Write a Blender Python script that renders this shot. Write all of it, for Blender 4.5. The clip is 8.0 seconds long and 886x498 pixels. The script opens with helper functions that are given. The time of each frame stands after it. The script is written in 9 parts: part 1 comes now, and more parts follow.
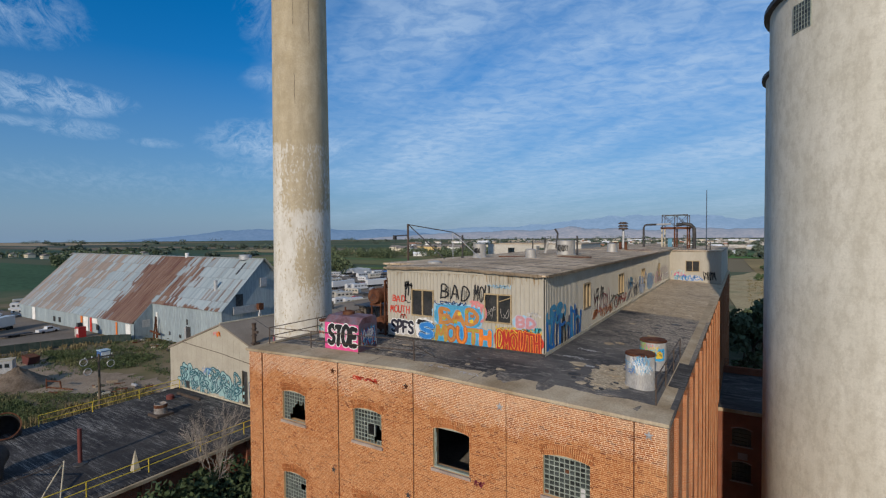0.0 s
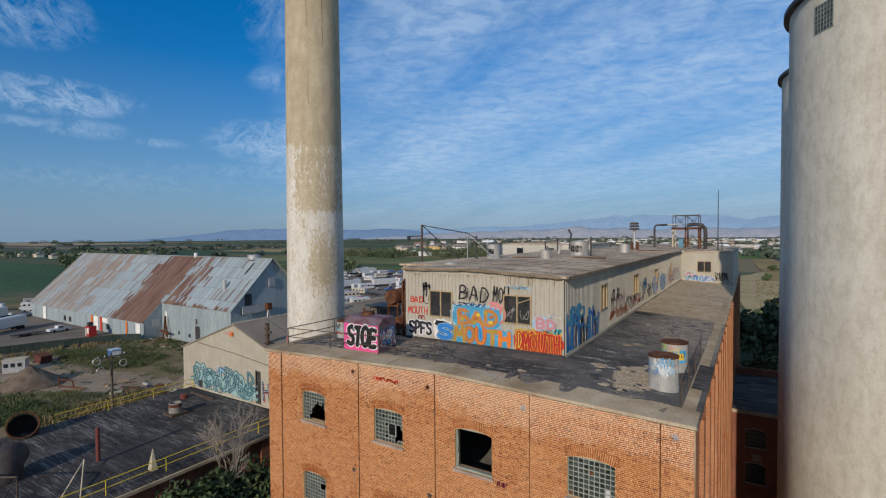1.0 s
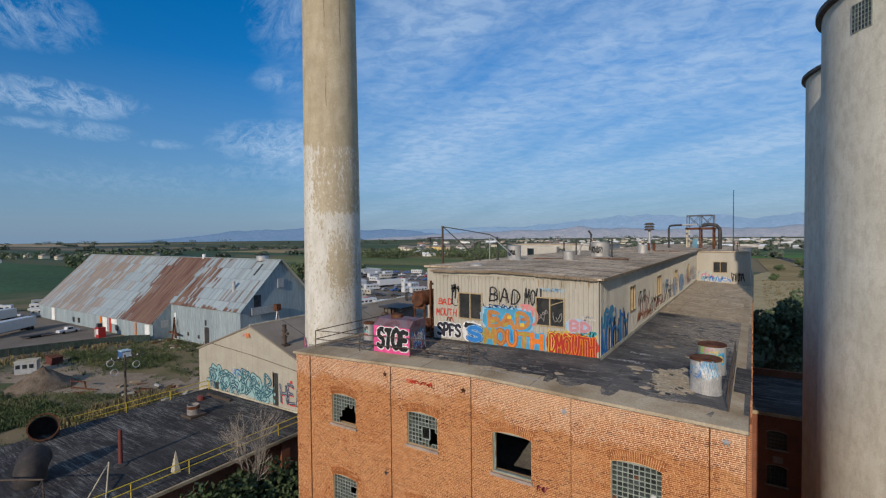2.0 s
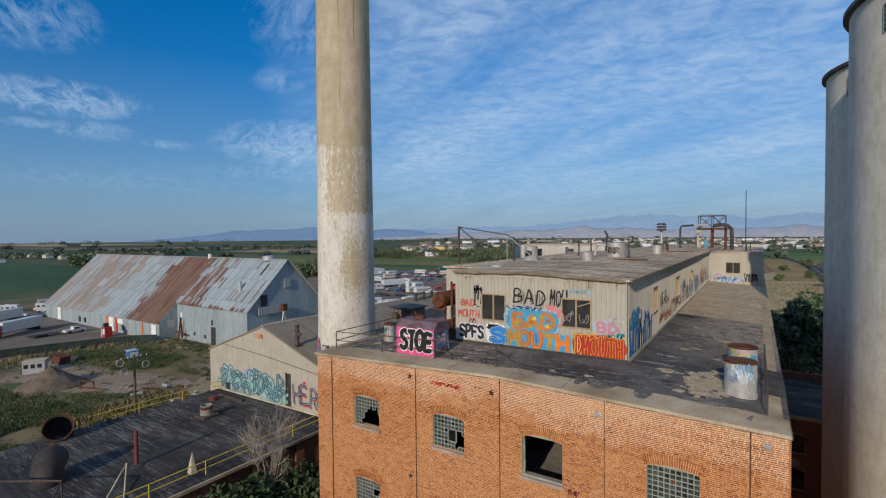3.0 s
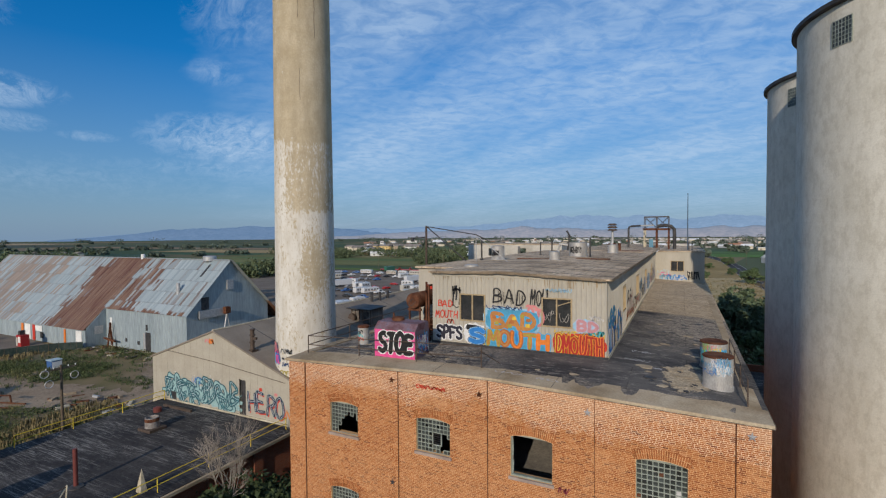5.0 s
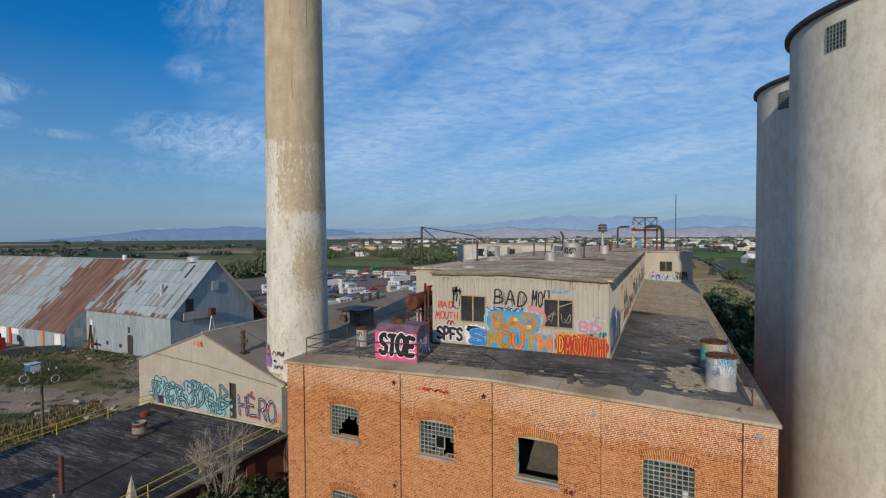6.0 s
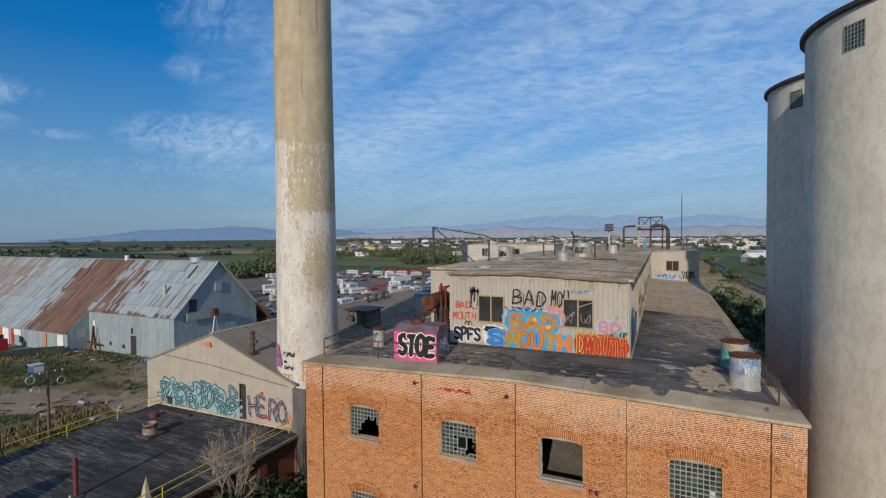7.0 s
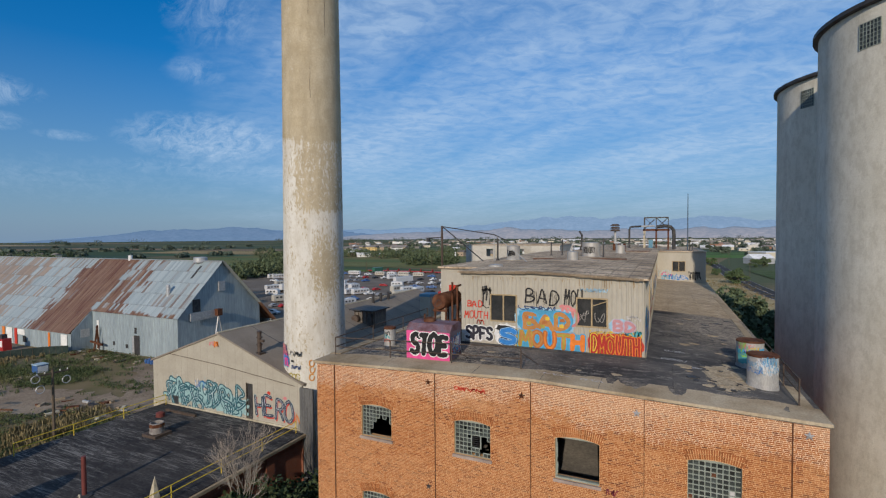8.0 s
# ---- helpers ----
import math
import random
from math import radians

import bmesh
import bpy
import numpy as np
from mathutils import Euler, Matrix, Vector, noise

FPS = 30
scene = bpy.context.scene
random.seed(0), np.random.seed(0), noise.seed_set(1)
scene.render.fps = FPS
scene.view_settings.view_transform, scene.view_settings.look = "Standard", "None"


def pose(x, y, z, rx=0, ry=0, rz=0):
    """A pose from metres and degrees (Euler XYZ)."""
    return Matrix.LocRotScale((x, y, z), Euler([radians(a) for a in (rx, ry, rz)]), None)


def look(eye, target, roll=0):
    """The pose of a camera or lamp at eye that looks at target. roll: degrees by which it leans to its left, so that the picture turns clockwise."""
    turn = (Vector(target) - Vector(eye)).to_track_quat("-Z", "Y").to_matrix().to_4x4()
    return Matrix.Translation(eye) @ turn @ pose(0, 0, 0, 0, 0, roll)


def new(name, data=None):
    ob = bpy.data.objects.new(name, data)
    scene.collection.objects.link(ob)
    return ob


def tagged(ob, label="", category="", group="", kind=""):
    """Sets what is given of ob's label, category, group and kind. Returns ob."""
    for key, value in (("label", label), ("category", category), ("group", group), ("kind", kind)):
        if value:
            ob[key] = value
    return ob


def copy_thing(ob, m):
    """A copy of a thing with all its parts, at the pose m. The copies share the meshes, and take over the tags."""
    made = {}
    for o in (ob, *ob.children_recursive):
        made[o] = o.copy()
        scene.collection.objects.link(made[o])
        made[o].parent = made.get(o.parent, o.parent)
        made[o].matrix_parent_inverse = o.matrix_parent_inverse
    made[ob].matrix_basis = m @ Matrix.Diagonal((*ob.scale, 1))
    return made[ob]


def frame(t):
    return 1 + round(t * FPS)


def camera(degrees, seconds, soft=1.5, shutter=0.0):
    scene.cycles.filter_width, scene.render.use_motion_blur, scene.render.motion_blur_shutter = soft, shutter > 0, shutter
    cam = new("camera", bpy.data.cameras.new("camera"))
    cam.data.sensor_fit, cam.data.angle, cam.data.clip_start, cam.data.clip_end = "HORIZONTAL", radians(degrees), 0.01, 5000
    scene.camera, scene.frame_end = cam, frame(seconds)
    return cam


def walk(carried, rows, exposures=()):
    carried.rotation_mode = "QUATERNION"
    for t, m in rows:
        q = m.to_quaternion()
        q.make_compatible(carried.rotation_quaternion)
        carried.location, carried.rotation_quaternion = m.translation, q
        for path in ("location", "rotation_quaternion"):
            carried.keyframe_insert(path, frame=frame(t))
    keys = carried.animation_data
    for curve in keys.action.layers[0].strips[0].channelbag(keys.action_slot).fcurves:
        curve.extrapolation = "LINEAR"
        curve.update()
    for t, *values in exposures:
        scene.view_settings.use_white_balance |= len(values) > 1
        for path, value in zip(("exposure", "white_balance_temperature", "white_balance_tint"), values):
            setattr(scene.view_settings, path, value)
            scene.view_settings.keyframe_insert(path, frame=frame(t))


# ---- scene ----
cam = camera(85.3, 8.0, soft=1.25)
PATH = [
    (0, (0.2, -0.089, 27.209), (-0.86, 1.607, 27.155), -0.4),
    (0.5, (0.179, -0.174, 27.24), (-0.89, 1.515, 27.185), -0.4),
    (1, (-0.408, -0.574, 27.303), (-1.484, 1.11, 27.248), -0.4),
    (1.5, (-1.129, -0.968, 27.361), (-2.21, 0.714, 27.307), -0.5),
    (3, (-2.907, -1.736, 27.451), (-3.999, -0.062, 27.397), -0.5),
    (3.5, (-3.402, -1.934, 27.469), (-4.487, -0.255, 27.414), -0.5),
    (4, (-3.9, -2.11, 27.467), (-4.976, -0.425, 27.413), -0.5),
    (4.5, (-4.391, -2.259, 27.474), (-5.413, -0.541, 27.419), -0.4),
    (5, (-4.815, -2.318, 27.484), (-5.706, -0.529, 27.426), -0.4),
    (6.5, (-6.158, -2.716, 27.536), (-6.99, -0.898, 27.479), -0.4),
    (7, (-6.66, -2.935, 27.552), (-7.491, -1.117, 27.494), -0.5),
    (7.5, (-7.07, -3.037, 27.489), (-7.905, -1.221, 27.434), -0.4),
    (8, (-7.278, -3.079, 27.418), (-8.113, -1.263, 27.364), -0.4),
]
walk(cam, [(t, look(eye, target, roll)) for t, eye, target, roll in PATH])

# ---- sun and sky ----
SUN_AZ, SUN_EL = 172.5, 21.5          # degrees clockwise from +y, and over the horizon
scene.view_settings.exposure = -0.24
sun_way = Vector((math.sin(radians(SUN_AZ)) * math.cos(radians(SUN_EL)),
                  math.cos(radians(SUN_AZ)) * math.cos(radians(SUN_EL)), math.sin(radians(SUN_EL))))
sun = new("sun", bpy.data.lights.new("sun", "SUN"))
sun.data.energy, sun.data.angle, sun.data.color = 4.05, radians(0.53), (1.0, 0.86, 0.69)
sun.matrix_world = look(sun_way * 100, (0, 0, 0))

world = bpy.data.worlds.new("sky")
scene.world = world
world.use_nodes = True
wn, wl = world.node_tree.nodes, world.node_tree.links
wn.clear()


def wnode(kind, **kw):
    n = wn.new(kind)
    for k, v in kw.items():
        n.inputs[k].default_value = v
    return n


def wmath(op, a, b=None, clamp=False):
    n = wn.new("ShaderNodeMath")
    n.operation, n.use_clamp = op, clamp
    for i, v in enumerate((a, b)):
        if v is None:
            continue
        if isinstance(v, (int, float)):
            n.inputs[i].default_value = v
        else:
            wl.new(v, n.inputs[i])
    return n.outputs[0]


def wramp(fac, stops):
    n = wn.new("ShaderNodeValToRGB")
    while len(n.color_ramp.elements) < len(stops):
        n.color_ramp.elements.new(0.5)
    for e, (p, c) in zip(n.color_ramp.elements, stops):
        e.position, e.color = p, (c, c, c, 1) if isinstance(c, (int, float)) else (*c, 1)
    wl.new(fac, n.inputs[0])
    return n.outputs[0]


sky = wn.new("ShaderNodeTexSky")
sky.sky_type, sky.sun_disc = "NISHITA", False
sky.sun_elevation, sky.sun_rotation = radians(SUN_EL), radians(SUN_AZ)
sky.altitude, sky.air_density, sky.dust_density, sky.ozone_density = 1600, 1.0, 0.35, 4.0
# high thin cloud on a flat layer over the plain
coord = wn.new("ShaderNodeTexCoord")
sep = wn.new("ShaderNodeSeparateXYZ")
wl.new(coord.outputs["Generated"], sep.inputs[0])
dx, dy, dz = sep.outputs
den = wmath("ADD", wmath("MAXIMUM", dz, 0.0), 0.12)
px, py = wmath("DIVIDE", dx, den), wmath("DIVIDE", dy, den)
flat = wn.new("ShaderNodeCombineXYZ")
wl.new(px, flat.inputs[0])
wl.new(py, flat.inputs[1])


def cloud_noise(turn, stretch, scale, detail, rough, distort=0.0, shift=0.0):
    first = wn.new("ShaderNodeMapping")
    first.inputs["Rotation"].default_value = (0, 0, radians(turn))
    wl.new(flat.outputs[0], first.inputs[0])
    m = wn.new("ShaderNodeMapping")
    m.inputs["Scale"].default_value = (1, stretch, 1)
    m.inputs["Location"].default_value = (shift, shift * 0.7, 0)
    wl.new(first.outputs[0], m.inputs[0])
    n = wnode("ShaderNodeTexNoise", Scale=scale, Detail=detail, Roughness=rough, Distortion=distort)
    wl.new(m.outputs[0], n.inputs["Vector"])
    return n.outputs["Fac"]


az = wmath("ARCTAN2", dx, dy)
el = wmath("ARCSINE", dz)
veil = wramp(cloud_noise(24, 1.5, 0.6, 6, 0.58, 0.3, 3.1), [(0.26, 0.6), (0.60, 1.0)])
ripple = wramp(cloud_noise(-30, 1.35, 9.5, 5, 0.62, 0.5, 1.3), [(0.36, 0.56), (0.60, 1.0)])
gaps = wramp(cloud_noise(24, 2.8, 0.7, 7, 0.58, 0.4, 12.4), [(0.34, 0.42), (0.60, 1.0)])
edge = wmath("ADD", az, wmath("MULTIPLY", wmath("SUBTRACT", cloud_noise(10, 1.0, 1.1, 5, 0.6, 0.3, 5.5), 0.5), 0.5))
east = wramp(wmath("ADD", edge, 1.5), [(0.56, 0.0), (0.86, 1.0)])
behind = wramp(wmath("SUBTRACT", -1.2, az), [(0.45, 0.0), (0.95, 1.0)])     # unseen veil added in the south-west to brighten shaded west flanks
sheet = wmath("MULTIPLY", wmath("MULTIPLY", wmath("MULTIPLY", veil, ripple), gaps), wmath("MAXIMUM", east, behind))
# single drifting clouds on the clear side: azimuth, height, half width, half height (degrees), density
BANKS = [(-71.4, 12.9, 8, 1.9, 1.1), (-73.5, 10.4, 2.6, 0.6, 0.6), (-69, 10.3, 4.5, 1.1, 0.7), (-74.5, 19.5, 8, 3.4, 0.7), (-51.5, 17, 3.2, 1.6, 0.5),
         (-50, 23.5, 6, 5, 0.5), (-50.5, 10.4, 9.5, 3.0, 0.95), (-62.6, 9.6, 3, 0.6, 0.5), (-67, 5.6, 14, 1.5, 0.35), (-51, 7.2, 12, 1.2, 0.45), (-83, 8, 6, 2, 0.5), (-62, 5.5, 24, 3.2, 0.22)]
fluff = cloud_noise(28, 2.6, 4.6, 10, 0.74, 0.7, 9.1)
banks = None
for a0, e0, w0, h0, k0 in BANKS:
    u = wmath("DIVIDE", wmath("SUBTRACT", az, radians(a0)), radians(w0))
    v = wmath("DIVIDE", wmath("SUBTRACT", el, radians(e0)), radians(h0))
    d2 = wmath("ADD", wmath("MULTIPLY", u, u), wmath("MULTIPLY", v, v))
    one = wmath("MULTIPLY", wmath("SUBTRACT", 1.0, d2, True), k0)
    banks = one if banks is None else wmath("MAXIMUM", banks, one)
banks = wramp(wmath("ADD", wmath("MULTIPLY", banks, 0.52), wmath("MULTIPLY", wmath("SUBTRACT", fluff, 0.5), wmath("MULTIPLY", banks, 4.2))), [(0.05, 0.0), (0.75, 1.0)])
low = wramp(dz, [(0.0, 0.25), (0.14, 1.0)])
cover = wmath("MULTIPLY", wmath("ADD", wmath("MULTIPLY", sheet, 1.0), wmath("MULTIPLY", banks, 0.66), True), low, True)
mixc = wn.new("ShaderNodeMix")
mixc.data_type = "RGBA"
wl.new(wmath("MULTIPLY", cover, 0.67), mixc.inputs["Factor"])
tone = wn.new("ShaderNodeHueSaturation")
tone.inputs["Saturation"].default_value = 1.32
wl.new(sky.outputs[0], tone.inputs["Color"])
wl.new(wramp(dz, [(0.0, 0.55), (0.12, 0.74), (0.5, 1.0)]), tone.inputs["Value"])
haze = wn.new("ShaderNodeMix")
haze.data_type = "RGBA"
wl.new(wramp(dz, [(0.0, 0.9), (0.10, 0.55), (0.32, 0.0)]), haze.inputs["Factor"])
wl.new(tone.outputs[0], haze.inputs["A"])
haze.inputs["B"].default_value = (1.24, 2.0, 3.08, 1)
wl.new(haze.outputs["Result"], mixc.inputs["A"])
mixc.inputs["B"].default_value = (3.5, 4.6, 6.0, 1)
bg = wnode("ShaderNodeBackground", Strength=0.162)
wl.new(mixc.outputs["Result"], bg.inputs["Color"])
wo = wn.new("ShaderNodeOutputWorld")
wl.new(bg.outputs[0], wo.inputs[0])

# ---- small tools ----
def bm_new():
    return bmesh.new()


def quad(bm, *pts):
    return bm.faces.new([bm.verts.new(p) for p in pts])


def box(bm, x0, y0, z0, x1, y1, z1):
    v = [bm.verts.new(p) for p in ((x0, y0, z0), (x1, y0, z0), (x1, y1, z0), (x0, y1, z0),
                                   (x0, y0, z1), (x1, y0, z1), (x1, y1, z1), (x0, y1, z1))]
    for f in ((0, 3, 2, 1), (4, 5, 6, 7), (0, 1, 5, 4), (1, 2, 6, 5), (2, 3, 7, 6), (3, 0, 4, 7)):
        bm.faces.new([v[i] for i in f])
    return bm


def prism(bm, outline, axis, a, b):
    """A plane outline pushed from a to b along an axis; the outline gives the other two coordinates in order."""
    def put(p, w):
        q = list(p)
        q.insert("xyz".index(axis), w)
        return bm.verts.new(q)
    lo, hi = [put(p, a) for p in outline], [put(p, b) for p in outline]
    bm.faces.new(lo)
    bm.faces.new(hi[::-1])
    n = len(outline)
    for i in range(n):
        bm.faces.new((lo[i], hi[i], hi[(i + 1) % n], lo[(i + 1) % n]))
    return bm


def lathe(bm, cx, cy, rows, n=24, cap_top=True, cap_low=True):
    """Rings of (z, radius) round an upright axis."""
    rings = [[bm.verts.new((cx + r * math.cos(2 * math.pi * i / n), cy + r * math.sin(2 * math.pi * i / n), z))
              for i in range(n)] for z, r in rows]
    for a, b in zip(rings, rings[1:]):
        for i in range(n):
            bm.faces.new((a[i], a[(i + 1) % n], b[(i + 1) % n], b[i]))
    if cap_low:
        bm.faces.new(rings[0][::-1])
    if cap_top:
        bm.faces.new(rings[-1])
    return bm


def tube(bm, pts, r, n=8, caps=True, taper=1.0):
    """A round bar along a line of points."""
    pts = [Vector(p) for p in pts]
    rings, up = [], Vector((0.12, 0.31, 0.94))
    for i, p in enumerate(pts):
        d = (pts[min(i + 1, len(pts) - 1)] - pts[max(i - 1, 0)]).normalized()
        s = d.cross(up if abs(d.dot(up)) < 0.95 else Vector((1, 0, 0))).normalized()
        t = d.cross(s)
        k = r * (1 + (taper - 1) * i / max(1, len(pts) - 1))
        rings.append([bm.verts.new(p + s * k * math.cos(2 * math.pi * j / n) + t * k * math.sin(2 * math.pi * j / n)) for j in range(n)])
    for a, b in zip(rings, rings[1:]):
        for j in range(n):
            bm.faces.new((a[j], a[(j + 1) % n], b[(j + 1) % n], b[j]))
    if caps:
        bm.faces.new(rings[0][::-1])
        bm.faces.new(rings[-1])
    return bm


def wall_pieces(bm, axis, a, b, x0, x1, z0, z1, holes):
    """A wall between a and b along axis, from x0 to x1 and z0 to z1, with openings (x0, x1, z0, z1, rise of the arch)."""
    def put(p):
        return (a, p[0], p[1]) if axis == "x" else (p[0], a, p[1])
    w = bm_new()
    loops = [[(x0, z0), (x1, z0), (x1, z1), (x0, z1)]]
    for h in holes:
        top = arch(h[0], h[1], h[3], h[4]) if h[4] else [(h[0], h[3]), (h[1], h[3])]
        loops.append([(h[1], h[2]), (h[0], h[2])] + top)
    edges = []
    for loop in loops:
        vs = [w.verts.new(put(p)) for p in loop]
        edges += [w.edges.new((p, q)) for p, q in zip(vs, vs[1:] + vs[:1])]
    bmesh.ops.triangle_fill(w, use_beauty=True, use_dissolve=False, edges=edges)
    ext = bmesh.ops.extrude_face_region(w, geom=list(w.faces))
    d = (b - a, 0, 0) if axis == "x" else (0, b - a, 0)
    bmesh.ops.translate(w, verts=[g for g in ext["geom"] if isinstance(g, bmesh.types.BMVert)], vec=d)
    me = bpy.data.meshes.new("piece")
    w.to_mesh(me)
    w.free()
    bm.from_mesh(me)
    bpy.data.meshes.remove(me)
    return bm


def arch(x0, x1, z, rise, n=8):
    return [(x0 + (x1 - x0) * i / n, z + rise * (1 - (2 * i / n - 1) ** 2)) for i in range(n + 1)]


def lying(bm, y0, y1, cx, cz, r, n=28):
    rows = ((y0, r * 0.55), (y0 + 0.03, r * 0.9), (y0 + 0.12, r), (y1 - 0.12, r), (y1 - 0.03, r * 0.9), (y1, r * 0.5))
    rings = [[bm.verts.new((cx + q * math.cos(2 * math.pi * i / n), y, cz + q * math.sin(2 * math.pi * i / n))) for i in range(n)] for y, q in rows]
    for a, b2 in zip(rings, rings[1:]):
        for i in range(n):
            bm.faces.new((a[i], a[(i + 1) % n], b2[(i + 1) % n], b2[i]))
    bm.faces.new(rings[0])
    bm.faces.new(rings[-1])
    return bm


def smooth(ob, angle=40):
    ob.data.shade_smooth()
    ob.data.set_sharp_from_angle(angle=radians(angle))
    return ob


def finish(name, bm, material, tidy=True):
    if tidy:
        bmesh.ops.recalc_face_normals(bm, faces=bm.faces)
    me = bpy.data.meshes.new(name)
    bm.to_mesh(me)
    bm.free()
    for m in (material if isinstance(material, (list, tuple)) else [material]):
        me.materials.append(m)
    return me


def holder(name, at, label, category, group="", kind=""):
    ob = new(name)
    ob.location = at
    ob.empty_display_size = 0.3
    return tagged(ob, label, category, group, kind)


def part(name, bm, material, parent, label="", round_off=0):
    """One mesh under a thing or a part; the bmesh is in the same axes as the thing's own place."""
    ob = new(name, finish(name, bm, material) if isinstance(bm, bmesh.types.BMesh) else bm)
    ob.parent = parent
    ob.matrix_parent_inverse = Matrix.Translation(-parent.location) if parent.parent is None else Matrix()
    if round_off:
        smooth(ob, round_off)
    if label:
        ob["label"] = label
    return ob


def solid(name, bm, material, label="", category="", group="", kind=""):
    return tagged(new(name, finish(name, bm, material)), label, category, group, kind)


# ---- materials ----
def mat(name, colours, scale=1.0, rough=0.85, metal=0.0, bump=0.15, bump_scale=None, stretch=(1, 1, 1), grain=0.25,
        spread=(0.35, 0.68), per_object=0.0, per_island=0.0, spec=0.3, extra=None):
    """colours: two or three base colours, mixed by a broad noise; a finer noise adds grain and relief."""
    m = bpy.data.materials.new(name)
    m.use_nodes = True
    nt = m.node_tree
    n, l = nt.nodes, nt.links
    b = n["Principled BSDF"]
    b.inputs["Roughness"].default_value, b.inputs["Metallic"].default_value = rough, metal
    b.inputs["Specular IOR Level"].default_value = spec if rough < 0.85 else min(spec, 0.06)
    tc = n.new("ShaderNodeTexCoord")
    mp = n.new("ShaderNodeMapping")
    mp.inputs["Scale"].default_value = stretch
    l.new(tc.outputs["Object"], mp.inputs[0])
    big = n.new("ShaderNodeTexNoise")
    big.inputs["Scale"].default_value, big.inputs["Detail"].default_value, big.inputs["Roughness"].default_value = scale, 6, 0.6
    fine = n.new("ShaderNodeTexNoise")
    fine.inputs["Scale"].default_value, fine.inputs["Detail"].default_value = (bump_scale or scale * 14), 4
    l.new(mp.outputs[0], big.inputs["Vector"])
    l.new(mp.outputs[0], fine.inputs["Vector"])
    ramp = n.new("ShaderNodeValToRGB")
    while len(ramp.color_ramp.elements) < len(colours):
        ramp.color_ramp.elements.new(0.5)
    for i, c in enumerate(colours):
        e = ramp.color_ramp.elements[i]
        e.position = spread[0] + (spread[1] - spread[0]) * i / max(1, len(colours) - 1)
        e.color = (*c, 1)
    l.new(big.outputs["Fac"], ramp.inputs[0])
    out = ramp.outputs[0]
    hsv = n.new("ShaderNodeHueSaturation")
    l.new(out, hsv.inputs["Color"])
    val = n.new("ShaderNodeMapRange")
    val.inputs["From Min"].default_value, val.inputs["From Max"].default_value = 0.25, 0.75
    val.inputs["To Min"].default_value, val.inputs["To Max"].default_value = 1 - grain, 1 + grain
    l.new(fine.outputs["Fac"], val.inputs["Value"])
    v = val.outputs[0]
    if per_object or per_island:
        r = n.new("ShaderNodeObjectInfo").outputs["Random"] if per_object else n.new("ShaderNodeNewGeometry").outputs["Random Per Island"]
        k = per_object or per_island
        mr = n.new("ShaderNodeMapRange")
        mr.inputs["To Min"].default_value, mr.inputs["To Max"].default_value = 1 - k, 1 + k
        l.new(r, mr.inputs["Value"])
        mu = n.new("ShaderNodeMath")
        mu.operation = "MULTIPLY"
        l.new(v, mu.inputs[0])
        l.new(mr.outputs[0], mu.inputs[1])
        v = mu.outputs[0]
    l.new(v, hsv.inputs["Value"])
    out = hsv.outputs[0]
    if extra:
        out = extra(n, l, mp.outputs[0], out, b)
    l.new(out, b.inputs["Base Color"])
    if bump:
        bp = n.new("ShaderNodeBump")
        bp.inputs["Strength"].default_value, bp.inputs["Distance"].default_value = bump, 0.05
        l.new(fine.outputs["Fac"], bp.inputs["Height"])
        l.new(bp.outputs[0], b.inputs["Normal"])
    return m


def nmath(n, l, op, a, b=None, clamp=False):
    q = n.new("ShaderNodeMath")
    q.operation, q.use_clamp = op, clamp
    for i, v in enumerate((a, b)):
        if v is None:
            continue
        if isinstance(v, (int, float)):
            q.inputs[i].default_value = v
        else:
            l.new(v, q.inputs[i])
    return q.outputs[0]


def nramp(n, l, fac, stops):
    q = n.new("ShaderNodeValToRGB")
    while len(q.color_ramp.elements) < len(stops):
        q.color_ramp.elements.new(0.5)
    for e, (p, c) in zip(q.color_ramp.elements, stops):
        e.position, e.color = p, (c, c, c, 1) if isinstance(c, (int, float)) else (*c, 1)
    l.new(fac, q.inputs[0])
    return q.outputs[0]


def nmix(n, l, fac, a, b):
    q = n.new("ShaderNodeMix")
    q.data_type = "RGBA"
    for k, v in (("Factor", fac), ("A", a), ("B", b)):
        if isinstance(v, (int, float)):
            q.inputs[k].default_value = v
        elif isinstance(v, tuple):
            q.inputs[k].default_value = (*v, 1)
        else:
            l.new(v, q.inputs[k])
    return q.outputs["Result"]


def nnoise(n, l, vec, scale, detail=5, rough=0.6, stretch=None, shift=0.0):
    if stretch or shift:
        mp = n.new("ShaderNodeMapping")
        mp.inputs["Scale"].default_value = stretch or (1, 1, 1)
        mp.inputs["Location"].default_value = (shift, shift, shift)
        l.new(vec, mp.inputs[0])
        vec = mp.outputs[0]
    q = n.new("ShaderNodeTexNoise")
    q.inputs["Scale"].default_value, q.inputs["Detail"].default_value, q.inputs["Roughness"].default_value = scale, detail, rough
    l.new(vec, q.inputs["Vector"])
    return q.outputs["Fac"]


def nsplit(n, l, vec):
    q = n.new("ShaderNodeSeparateXYZ")
    l.new(vec, q.inputs[0])
    return q.outputs


